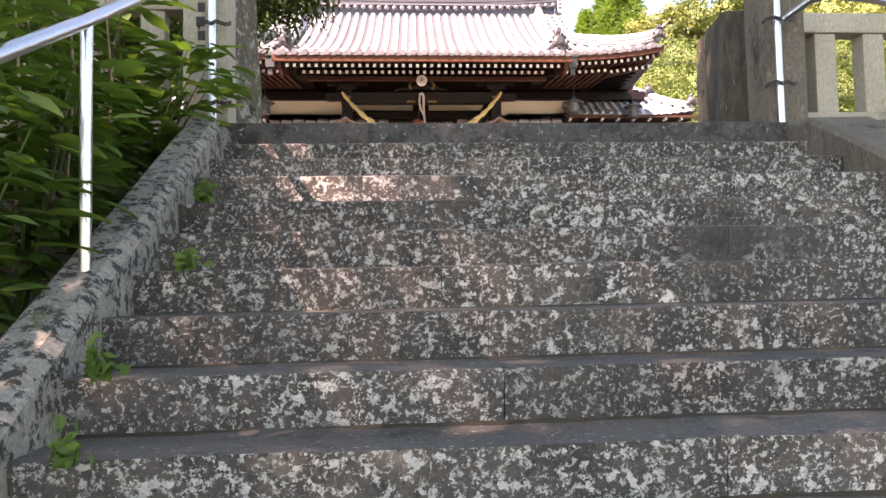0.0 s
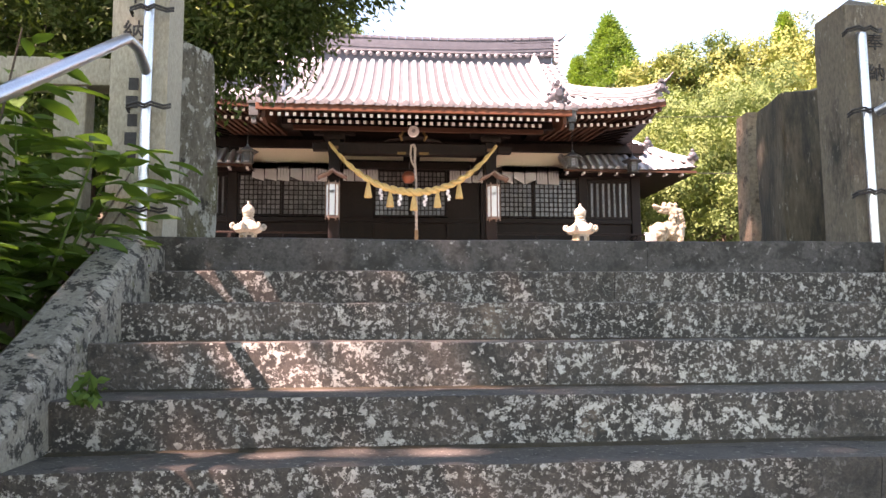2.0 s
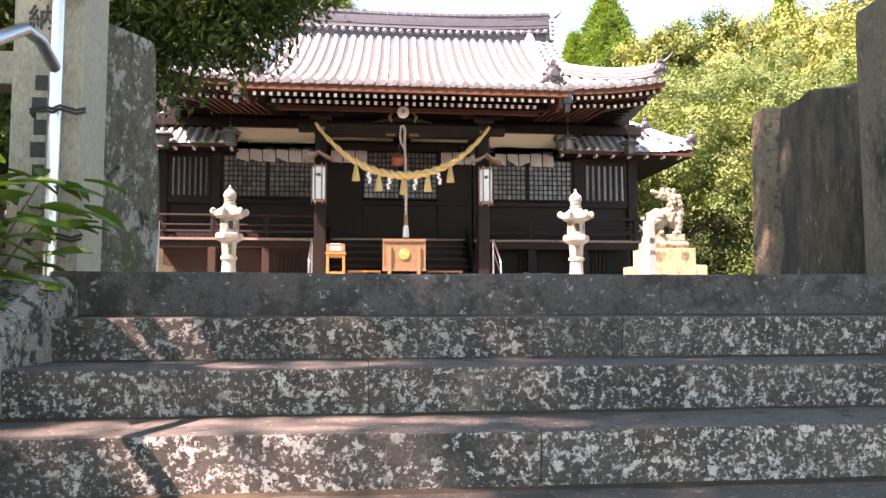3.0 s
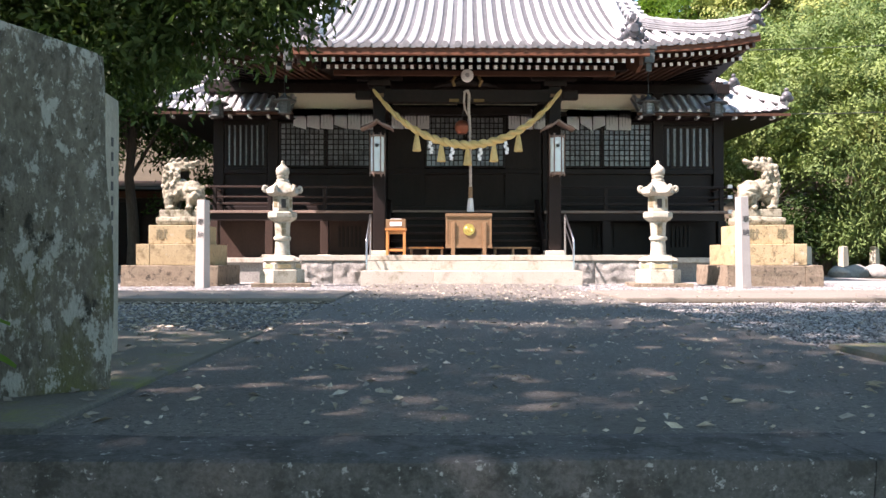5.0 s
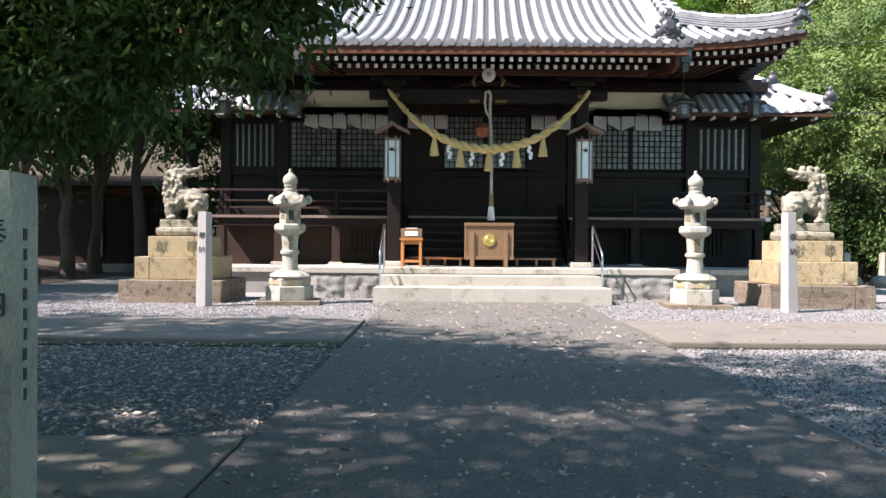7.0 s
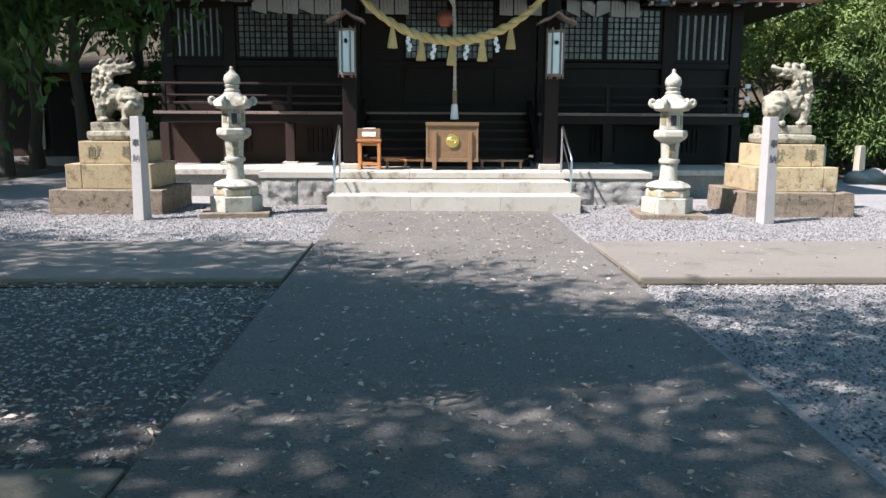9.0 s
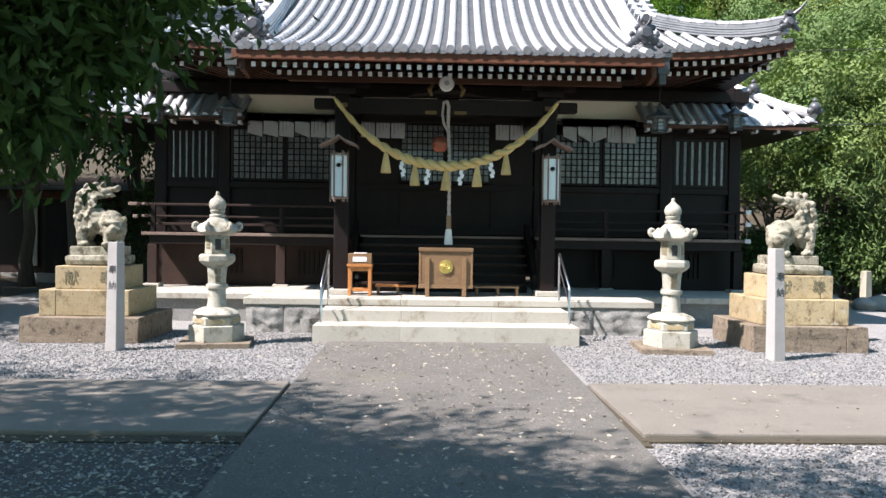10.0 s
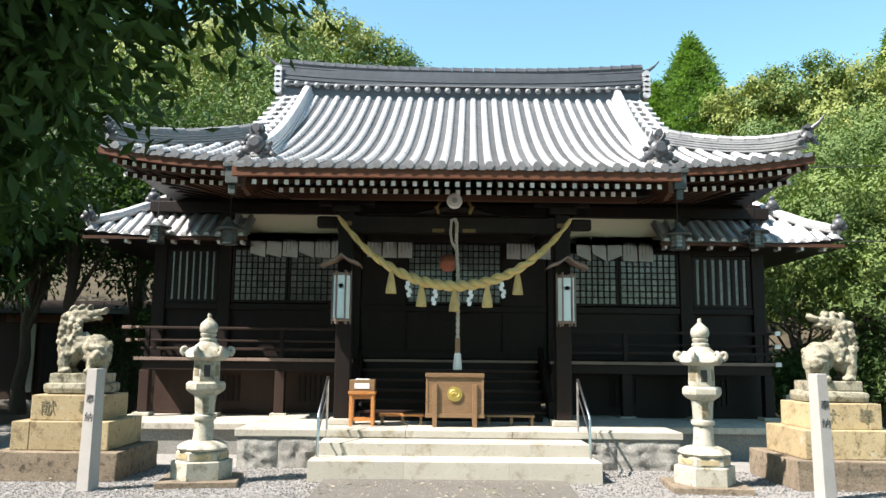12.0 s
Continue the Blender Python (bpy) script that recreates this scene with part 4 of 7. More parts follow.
# the roof's axis leans a little from that of the steps
for o in hall.children_recursive:
    if o.type == "MESH":
        for v in o.data.vertices:
            v.co.x += 0.05 * (v.co.y - KOHAI_Y) - 0.17

# porch posts, tie beam, brackets
KL, KR, KY = -1.97, 2.03, 19.0
for x in (KL, KR):
    boxpart("post_base", (x - 0.22, x + 0.22, KY - 0.22, KY + 0.22, 0.567, 0.68), M_PLATFORM, hall, 0.02)
    boxpart("porch_post", (x - 0.14, x + 0.14, KY - 0.14, KY + 0.14, 0.68, 4.42), M_WOOD, hall, 0.02)
    boxpart("bracket_block", (x - 0.26, x + 0.26, KY - 0.2, KY + 0.2, 4.42, 4.56), M_WOOD, hall, 0.03)
    boxpart("bracket_arm", (x - 0.52, x + 0.52, KY - 0.09, KY + 0.09, 4.56, 4.68), M_WOOD, hall, 0.02)
    for dx in (-0.4, 0, 0.4):
        boxpart("bracket_block", (x + dx - 0.1, x + dx + 0.1, KY - 0.12, KY + 0.12, 4.68, 4.78), M_WOOD, hall, 0.015)
bm = bmesh.new()
box(bm, KL - 0.16, KR + 0.16, KY - 0.13, KY + 0.13, 4.06, 4.36, 0.02)
part("tie_beam", bm, M_WOOD, hall)
for s, x in ((-1, KL), (1, KR)):
    bm = bmesh.new()
    box(bm, *sorted((x + s * 0.165, x + s * 0.55)), KY - 0.10, KY + 0.10, 4.14, 4.35, 0.04)
    part("beam_nosing", bm, M_WOOD, hall, "carved dark beam end")
    boxpart("gilt_plate", (*sorted((x - 0.10, x + 0.10)), KY - 0.155, KY - 0.142, 4.17, 4.25), M_LIGHTWOOD, hall)
    # connecting beams back to the hall
    boxpart("connecting_beam", (x - 0.1, x + 0.1, KY + 0.14, WALL_Y, 4.2, 4.45), M_WOOD, hall, 0.02)
boxpart("purlin", (CX - 3.5, CX + 3.5, KY - 0.11, KY + 0.11, 4.80, 5.0), M_WOOD, hall, 0.02)
boxpart("purlin", (CX - 3.2, CX + 3.2, KY - 0.24, KY - 0.12, 4.64, 4.76), M_RAFTER, hall, 0.02)
bm = bmesh.new()
sweep(bm, [(0.02 + 0.72 * u, KY - 0.08, 4.40 + 0.14 * (1 - abs(u)) ** 0.7 + 0.012 * math.sin(u * 22)) for u in [i / 12 - 1 for i in range(25)]], [0.03 + 0.075 * (1 - abs(i / 12 - 1)) for i in range(25)], 8)
part("frog_leg_strut", bm, M_WOOD, hall, "carved dark frog-leg strut", smooth=True)
for s in (-1, 1):
    bm = bmesh.new()
    sweep(bm, [(0.02 + s * 0.28, KY - 0.2, 4.40), (0.02 + s * 0.33, KY - 0.22, 4.52), (0.02 + s * 0.26, KY - 0.2, 4.62), (0.02 + s * 0.33, KY - 0.2, 4.68)], [0.03, 0.045, 0.035, 0.02], 8)
    part("gilt_carving", bm, M_DULLGILT, hall, "worn gilt carved ornament", smooth=True)
bm = bmesh.new()
sweep(bm, [(0.02, KY - 0.36, 4.62), (0.02, KY - 0.33, 4.62), (0.02, KY - 0.25, 4.62)], [0.125, 0.145, 0.14], 24)
part("crest_disc", bm, M_WHITE, hall, "round white crest disc", smooth=True)
bm = bmesh.new()
sweep(bm, [(0.02, KY - 0.375, 4.62), (0.02, KY - 0.36, 4.62)], 0.05, 16)
part("crest_mark", bm, M_GREYINK, hall)
# second beam with gilt fittings behind the bell rope
boxpart("lintel", (KL + 0.16, KR - 0.16, WALL_Y - 0.45, WALL_Y - 0.25, 4.32, 4.52), M_WOOD, hall, 0.02)
boxpart("gilt_fitting", (-0.38, -0.16, KY - 0.138, KY - 0.128, 4.06, 4.13), M_DULLGILT, hall)
boxpart("gilt_fitting", (0.18, 0.42, KY - 0.138, KY - 0.128, 4.06, 4.13), M_DULLGILT, hall)

# hall front wall
HP = [-6.48, -5.03, -2.12, 2.36, 5.36, 7.0]
for x in HP:
    boxpart("hall_post", (x - 0.14, x + 0.14, WALL_Y - 0.14, WALL_Y + 0.14, 0.5, 5.3), M_WOOD, hall, 0.02)
boxpart("head_beam", (HP[0] - 0.3, HP[-1] + 0.3, WALL_Y - 0.17, WALL_Y + 0.12, 4.96, 5.22), M_WOOD, hall, 0.02)
boxpart("upper_wall", (HP[0], HP[-1], WALL_Y - 0.02, WALL_Y + 0.1, 5.22, 6.2), M_WOOD, hall)
for z0, z1 in ((4.36, 4.47), (2.78, 2.92), (1.74, 1.9)):
    for a, b in zip(HP, HP[1:]):
        if z0 > 2.8 and (a < -5.1 or b > 5.4):
            continue
        boxpart("rail_beam", (a + 0.142, b - 0.142, WALL_Y - 0.12, WALL_Y + 0.08, z0, z1), M_WOOD, hall, 0.01)
for a, b in ((HP[1], HP[2]), (HP[3], HP[4])):
    boxpart("plaster_panel", (a + 0.142, b - 0.142, WALL_Y - 0.04, WALL_Y + 0.06, 4.472, 4.958), M_PLASTER, hall, 0, "cream plaster panel")
for a, b in ((HP[2], 0.12), (0.12, HP[3])):
    boxpart("plaster_panel", (a + 0.3, b - 0.2, WALL_Y - 0.04, WALL_Y + 0.06, 4.66, 4.94), M_PLASTER, hall, 0, "cream plaster panel")
for a, b in zip(HP, HP[1:]):
    boxpart("wall_board", (a + 0.142, b - 0.142, WALL_Y - 0.02, WALL_Y + 0.06, 1.9, 2.78), M_WOOD, hall)
    if (b - a) > 4:
        boxpart("wall_board", (a + 0.142, b - 0.142, WALL_Y, WALL_Y + 0.06, 4.47, 4.96), M_WOOD, hall)


def lattice(name, x0, x1, z0, z1, nx, nz, y, bar=0.026, pane=M_PANE):
    """A grid of bars before single panes."""
    w = under(new(name), hall)
    w.name = name
    boxpart("frame", (x0, x0 + 0.05, y - 0.05, y + 0.02, z0, z1), M_WOOD, w)
    boxpart("frame", (x1 - 0.05, x1, y - 0.05, y + 0.02, z0, z1), M_WOOD, w)
    boxpart("frame", (x0 + 0.051, x1 - 0.051, y - 0.048, y + 0.02, z0, z0 + 0.05), M_WOOD, w)
    boxpart("frame", (x0 + 0.051, x1 - 0.051, y - 0.048, y + 0.02, z1 - 0.05, z1), M_WOOD, w)
    xa, xb, za, zb = x0 + 0.052, x1 - 0.052, z0 + 0.052, z1 - 0.052
    for i in range(1, nx):
        x = xa + (xb - xa) * i / nx
        boxpart("upright_bar", (x - bar / 2, x + bar / 2, y - 0.040, y, za, zb), M_WOOD, w)
    for j in range(1, nz):
        z = za + (zb - za) * j / nz
        boxpart("cross_bar", (xa, xb, y - 0.034, y - 0.004, z - bar / 2, z + bar / 2), M_WOOD, w)
    first = None
    for i in range(nx):
        for j in range(nz):
            px, pz = xa + (xb - xa) * (i + 0.5) / nx, za + (zb - za) * (j + 0.5) / nz
            if first is None:
                bm = bmesh.new()
                box(bm, -(xb - xa) / nx / 2, (xb - xa) / nx / 2, 0, 0.006, -(zb - za) / nz / 2, (zb - za) / nz / 2)
                first = part("pane", bm, pane, w)
                first.matrix_basis = Matrix.Translation((px, y + 0.002, pz))
            else:
                share(first, w, Matrix.Translation((px, y + 0.002, pz)))
    return w


LY = WALL_Y - 0.06
lattice("lattice_window", -4.87, -3.63, 2.95, 4.18, 9, 8, LY)
lattice("lattice_window", -3.61, -2.27, 2.95, 4.18, 9, 8, LY)
lattice("lattice_window", 2.52, 3.83, 2.95, 4.18, 9, 8, LY)
lattice("lattice_window", 3.85, 5.20, 2.95, 4.18, 9, 8, LY)
lattice("lattice_door", -0.95, 0.12, 2.95, 4.35, 8, 9, LY)
lattice("lattice_door", 0.14, 1.20, 2.95, 4.35, 8, 9, LY)
for a, b in ((-1.96, -0.96), (1.21, 2.2)):
    boxpart("door_panel", (a, b, LY - 0.03, LY + 0.03, 1.9, 4.35), M_WOOD, hall, 0.01)


def barred(x0, x1, z0, z1, y):
    w = under(new("barred_window"), hall)
    boxpart("frame", (x0, x1, y - 0.05, y + 0.02, z1 - 0.07, z1), M_WOOD, w)
    boxpart("frame", (x0, x1, y - 0.05, y + 0.02, z0, z0 + 0.07), M_WOOD, w)
    n = 7
    for i in range(n + 1):
        x = x0 + 0.04 + (x1 - x0 - 0.08) * i / n
        boxpart("upright_bar", (x - 0.045, x + 0.045, y - 0.045, y - 0.005, z0 + 0.071, z1 - 0.071), M_WOOD, w)
    for i in range(n):
        x = x0 + 0.04 + (x1 - x0 - 0.08) * (i + 0.5) / n
        boxpart("pane", (x - 0.055, x + 0.055, y, y + 0.006, z0 + 0.071, z1 - 0.071), M_PANE, w)


barred(-6.32, -5.19, 2.93, 4.15, LY)
barred(5.52, 6.84, 2.93, 4.1, LY)
for a, b in ((HP[0], HP[1]), (HP[4], HP[5])):
    boxpart("plaster_panel", (a + 0.142, b - 0.142, WALL_Y - 0.04, WALL_Y + 0.06, 4.28, 4.45), M_PLASTER, hall, 0, "cream plaster panel")
    boxpart("rail_beam", (a + 0.142, b - 0.142, WALL_Y - 0.1, WALL_Y + 0.08, 4.12, 4.28), M_WOOD, hall)
# side and back walls close the hall
for x in (HP[0], HP[-1]):
    boxpart("side_wall", (x - 0.06, x + 0.06, WALL_Y + 0.14, 27, 0.5, 5.3), M_WOOD, hall)
boxpart("back_wall", (HP[0], HP[-1], 27, 27.12, 0.5, 5.3), M_WOOD, hall)
boxpart("inner_wall", (HP[0] + 0.1, HP[-1] - 0.1, WALL_Y + 0.6, WALL_Y + 0.65, 1.7, 5.2), M_WOOD, hall)

# veranda with its railing
VX0, VX1 = -6.42, 6.80
for a, b in ((VX0, KL - 0.02), (KR + 0.06, VX1)):
    n = 4
    for i in range(n):
        w = (b - a) / n
        boxpart("deck_edge_board", (a + w * i + 0.004, a + w * (i + 1) - 0.004, DECK_Y - 0.04, DECK_Y + 0.16, DECK_Z - 0.065, DECK_Z), M_GREYWOOD, hall, 0.006)
    boxpart("deck_beam", (a + 0.05, b - 0.05, DECK_Y + 0.02, DECK_Y + 0.14, DECK_Z - 0.26, DECK_Z - 0.07), M_WOOD, hall, 0.01)
    boxpart("deck", (a, b, DECK_Y + 0.162, WALL_Y - 0.14, DECK_Z - 0.06, DECK_Z - 0.006), M_WOOD, hall)
    # left skirting, rails and posts have sunlight put into their colour
    boxpart("skirting_wall", (a + 0.1, b, DECK_Y + 0.7, DECK_Y + 0.76, 0.5, DECK_Z - 0.07), M_LITBROWN if a < 0 else M_WOOD, hall)
    for z, h in ((2.33, 0.055), (2.07, 0.045), (1.90, 0.06)):
        bm = bmesh.new()
        ext = 0.22 if z > 2.3 else 0.0
        xa, xb = (a - ext, b - 0.1) if a < 0 else (a + 0.1, b + ext)
        box(bm, xa, xb, DECK_Y + 0.06, DECK_Y + 0.12, z - h / 2, z + h / 2, 0.012)
        part("handrail_bar", bm, M_LITBROWN if a < 0 else M_WOOD, hall)
    for i in range(4):
        x = a + 0.12 + (b - a - 0.24) * i / 3
        boxpart("railing_post", (x - 0.045, x + 0.045, DECK_Y + 0.05, DECK_Y + 0.13, DECK_Z, 2.30), M_WOOD, hall, 0.008)
        boxpart("deck_post", (x - 0.10, x + 0.10, DECK_Y, DECK_Y + 0.2, 0.60, DECK_Z - 0.262), M_LITBROWN if a < 0 else M_WOOD, hall, 0.012)
        boxpart("post_stone", (x - 0.17, x + 0.17, DECK_Y - 0.07, DECK_Y + 0.27, 0.52, 0.60), M_PLATFORM, hall, 0.015)
    for k in range(2):
        xm = a + (b - a) * (0.30 + 0.42 * k)
        w = under(new("vent_grille"), hall)
        for i in range(6):
            boxpart("slat", (xm + 0.11 * i, xm + 0.11 * i + 0.05, DECK_Y + 0.66, DECK_Y + 0.70, 0.8, 1.35), M_WOOD, w)
for s, x in ((-1, VX0), (1, VX1)):
    for z in (2.33, 2.07):
        boxpart("handrail_bar", (x - 0.03 + s * 0.02, x + 0.03 + s * 0.02, DECK_Y - 0.15, 26, z - 0.025, z + 0.025), M_GREYWOOD, hall, 0.01)
    boxpart("deck_edge_board", (*sorted((x, x + s * 0.10)), DECK_Y - 0.04, 26, DECK_Z - 0.065, DECK_Z), M_GREYWOOD, hall, 0.006)
    for zc in (2.33, 2.06, 1.69):
        if s > 0:
            boxpart("rail_end_cap", (x - 0.05, x + 0.07, DECK_Y - 0.20, DECK_Y - 0.16, zc - 0.045, zc + 0.045), M_WHITE, hall, 0.008)
        elif zc > 1.8:
            boxpart("rail_end", (x - 0.42 + 0.1 * (zc < 2.3), x - 0.222, DECK_Y + 0.05, DECK_Y + 0.13, zc - 0.035, zc + 0.035), M_GREYWOOD, hall, 0.012, "bleached railing end")
# timber stair inside the porch
n = 6
for i in range(n):
    y0 = 19.75 + (DECK_Y + 0.1 - 19.75) * i / n
    z = 0.57 + (DECK_Z - 0.57) * (i + 1) / n
    boxpart("tread", (KL + 0.2, KR - 0.2, y0, y0 + 0.32, z - 0.05, z), M_LITBROWN if i < n - 1 else M_GREYWOOD, hall, 0.008)
    boxpart("riser", (KL + 0.25, KR - 0.25, y0 + 0.10, y0 + 0.13, z - 0.2, z - 0.05), M_WOOD, hall)
for x in (KL + 0.12, KR - 0.12):
    bm = bmesh.new()
    v = [bm.verts.new((x + dx, y, z)) for dx in (-0.05, 0.05) for y, z in ((19.62, 0.57), (19.62, 0.95), (21.05, 2.0), (21.05, 1.55))]
    for f in ((0, 1, 2, 3), (7, 6, 5, 4), (0, 1, 5, 4), (1, 2, 6, 5), (2, 3, 7, 6), (3, 0, 4, 7)):
        bm.faces.new([v[i] for i in f])
    part("stair_string", bm, M_WOOD, hall)


# ---- lower wing roofs ----
def wing(s, x_in, x_corner, y0, z0):
    w = part("wing_roof", bmesh.new(), M_RIDGE, hall)
    depth = 2.2
    top_x = x_corner - s * depth * 0.95

    def zz(y, x):
        d = min(y - y0, abs(x_corner - x))
        return z0 + 0.95 * d ** 1.08 * 0.72 + 0.14 * max(0, 1 - abs(x_corner - x) / 1.6) ** 2 * max(0, 1 - (y - y0) / 1.5)
    n = int(abs(x_corner - x_in) / 0.25)
    for i in range(n):
        x = x_in + s * 0.25 * (i + 0.5)
        hi = y0 + min(depth, abs(x_corner - x))
        m = max(2, int((hi - y0) / 0.22))
        bm = bmesh.new()
        rows, flat = [], []
        for j in range(m + 1):
            y = y0 + (hi - y0) * j / m
            rows.append([bm.verts.new((x + 0.07 * math.cos(t), y, zz(y, x) + 0.07 * math.sin(t))) for t in [math.pi * q / 5 for q in range(6)]])
            flat.append([bm.verts.new((x + u * 0.126, y, zz(y, x) - 0.02)) for u in (-1, 1)])
        for r0, r1 in zip(rows, rows[1:]):
            for q in range(5):
                bm.faces.new((r0[q], r0[q + 1], r1[q + 1], r1[q]))
        for r0, r1 in zip(flat, flat[1:]):
            bm.faces.new((r0[0], r0[1], r1[1], r1[0]))
        bm.faces.new(rows[0])
        part("tile_course", bm, M_TILE, w, smooth=True)
        if i % 2 == 0:
            boxpart("rafter", (x - 0.03, x + 0.03, y0 + 0.06, y0 + 0.3, z0 - 0.17, z0 - 0.09), M_WHITE, w)
    xa, xb = sorted((x_in, x_corner - s * 0.05))
    boxpart("eave_board", (xa, xb, y0 + 0.02, y0 + 0.10, z0 - 0.10, z0 - 0.03), M_RAFTER, w)
    # side slope, plain tiles seen edge on
    bm = bmesh.new()
    v = [bm.verts.new(p) for p in ((x_corner, y0, z0 + 0.1), (x_corner, 28, z0), (top_x, 28, z0 + 1.5), (top_x, y0 + depth, zz(y0 + depth, top_x)))]
    bm.faces.new(v)
    part("side_slope", bm, M_RIDGE, w)
    bm = bmesh.new()
    v = [bm.verts.new(p) for p in ((x_corner - s * 0.1, y0 + 0.1, z0 - 0.12), (x_corner - s * 0.1, 28, z0 - 0.12), (x_in, 28, z0 - 0.1), (x_in, y0 + 0.1, z0 - 0.12))]
    bm.faces.new(v)
    part("soffit", bm, M_WOOD, w)
    bm = bmesh.new()
    sweep(bm, [(x_corner - s * d, y0 + d, zz(y0 + d, x_corner - s * d) + 0.10) for d in (0.1, 0.6, 1.1, 1.6, 2.1)], 0.11, 8)
    part("hip_ridge", bm, M_TILE, w, smooth=True)
    for d in (0.15, 1.15):
        bm = bmesh.new()
        for dx, dz, r in ((0, 0.12, 0.13), (-0.1, 0.04, 0.09), (0.1, 0.04, 0.09), (0, 0.28, 0.06)):
            bmesh.ops.create_icosphere(bm, subdivisions=2, radius=r, matrix=Matrix.Translation((x_corner - s * d + dx, y0 + d - 0.1, zz(y0 + d, x_corner - s * d) + 0.12 + dz)))
        part("ogre_tile", bm, M_RIDGE, w, smooth=True)


wing(1, 4.6, 8.70, 21.35, 4.34)
wing(-1, -4.4, -8.0, 21.35, 4.34)


# ---- stone lanterns ----
def stone_lantern(at, label, flip):
    t = thing("stone_lantern", (0, 0, 0), label, "lantern", "stone lanterns before the hall")
    bm = bmesh.new()
    lathe(bm, [(0.43, 0.03), (0.43, 0.27), (0.41, 0.285)], 6, turn=math.pi / 6 * 0)
    part("base_stone", bm, M_LANTERN, t)
    bm = bmesh.new()
    lathe(bm, [(0.36, 0.286), (0.37, 0.30), (0.37, 0.40), (0.34, 0.42)], 6)
    part("upper_base_stone", bm, M_LANTERN, t)
    for s in range(6):
        bm = bmesh.new()
        box(bm, -0.125, 0.125, -0.006, 0.006, 0.315, 0.385, 0.003)
        ob = part("carved_panel", bm, M_PEDESTAL, t)
        a = s * math.pi / 3 + math.pi / 6
        ob.matrix_basis = pose(0.322 * math.cos(a), 0.322 * math.sin(a), 0, 0, 0, math.degrees(a) + 90)
    bm = bmesh.new()
    n = 48
    rings = []
    for r, z, pet in ((0.315, 0.42, 0.02), (0.33, 0.455, 0.05), (0.30, 0.50, 0.045), (0.23, 0.54, 0.02), (0.175, 0.56, 0.0)):
        rings.append([bm.verts.new(((r + pet * abs(math.sin(4 * a))) * math.cos(a), (r + pet * abs(math.sin(4 * a))) * math.sin(a), z)) for a in [2 * math.pi * i / n for i in range(n)]])
    for a, b in zip(rings, rings[1:]):
        for i in range(n):
            bm.faces.new((a[i], a[(i + 1) % n], b[(i + 1) % n], b[i]))
    bm.faces.new(rings[0])
    part("lotus_foot", bm, M_LANTERN, t, smooth=True)
    bm = bmesh.new()
    lathe(bm, [(0.16, 0.555), (0.145, 0.62), (0.135, 0.84), (0.165, 0.855), (0.172, 0.885), (0.165, 0.915), (0.138, 0.93), (0.145, 1.10), (0.16, 1.20)], 24)
    part("shaft", bm, M_LANTERN, t, smooth=True)
    bm = bmesh.new()
    lathe(bm, [(0.16, 1.195), (0.24, 1.245), (0.275, 1.285), (0.28, 1.30), (0.28, 1.37), (0.25, 1.40)], 6)
    part("middle_stone", bm, M_LANTERN, t)
    bm = bmesh.new()
    lathe(bm, [(0.185, 1.40), (0.19, 1.42), (0.185, 1.70)], 6)
    part("fire_box", bm, M_LANTERN, t)
    for k in range(6):
        a = math.pi / 3 * k + math.pi / 6
        bm = bmesh.new()
        if k % 2:
            box(bm, -0.05, 0.05, -0.006, 0.006, 1.48, 1.64)
            for q in range(3):
                box(bm, -0.05, 0.05, -0.012, -0.006, 1.50 + q * 0.05, 1.51 + q * 0.05)
        else:
            box(bm, -0.045, 0.045, -0.006, 0.006, 1.47, 1.64)
        ob = part("window", bm, M_BLACK if k % 2 == 0 else M_INCISED, t)
        r = 0.187 * math.cos(math.pi / 6) + 0.001
        ob.matrix_basis = pose(r * math.cos(a), r * math.sin(a), 0, 0, 0, math.degrees(a) + 90)
    bm = bmesh.new()
    rings = []
    for r, z, c in ((0.19, 1.70, 0), (0.26, 1.715, 0.02), (0.295, 1.75, 0.04), (0.285, 1.80, 0.05), (0.235, 1.86, 0.02), (0.19, 1.91, 0.0), (0.14, 1.96, 0), (0.115, 1.985, 0)):
        ring = []
        for i in range(36):
            a = 2 * math.pi * i / 36
            corner = max(0, math.cos(6 * a)) ** 2
            ring.append(bm.verts.new(((r + c * corner) * math.cos(a), (r + c * corner) * math.sin(a), z + c * corner * 0.9)))
        rings.append(ring)
    for a, b in zip(rings, rings[1:]):
        for i in range(36):
            bm.faces.new((a[i], a[(i + 1) % 36], b[(i + 1) % 36], b[i]))
    bm.faces.new(rings[0])
    bm.faces.new(rings[-1])
    cap = part("cap", bm, M_LANTERN, t, smooth=True)
    for k in range(6):
        a = math.pi / 3 * k
        bm = bmesh.new()
        pts = []
        for q in range(10):
            u = q / 9 * 5.2
            rr = 0.062 * (1 - 0.085 * q)
            pts.append((0.318 + rr * math.sin(u) * 0.9 - 0.0, 0, 1.835 + rr * math.cos(u) * -1.0 + 0.02))
        sweep(bm, pts, [0.040 - 0.002 * q for q in range(10)], 8)
        ob = part("scroll", bm, M_LANTERN, cap, smooth=True)
        ob.matrix_basis = pose(0, 0, 0, 0, 0, math.degrees(a))
    bm = bmesh.new()
    lathe(bm, [(0.10, 1.98), (0.125, 1.99), (0.125, 2.02), (0.095, 2.035), (0.11, 2.06), (0.12, 2.09), (0.10, 2.10), (0.125, 2.13), (0.135, 2.19), (0.115, 2.25), (0.06, 2.30), (0.028, 2.335), (0.03, 2.37), (0.02, 2.395)], 24)
    part("jewel_finial", bm, M_LANTERN, t, smooth=True)
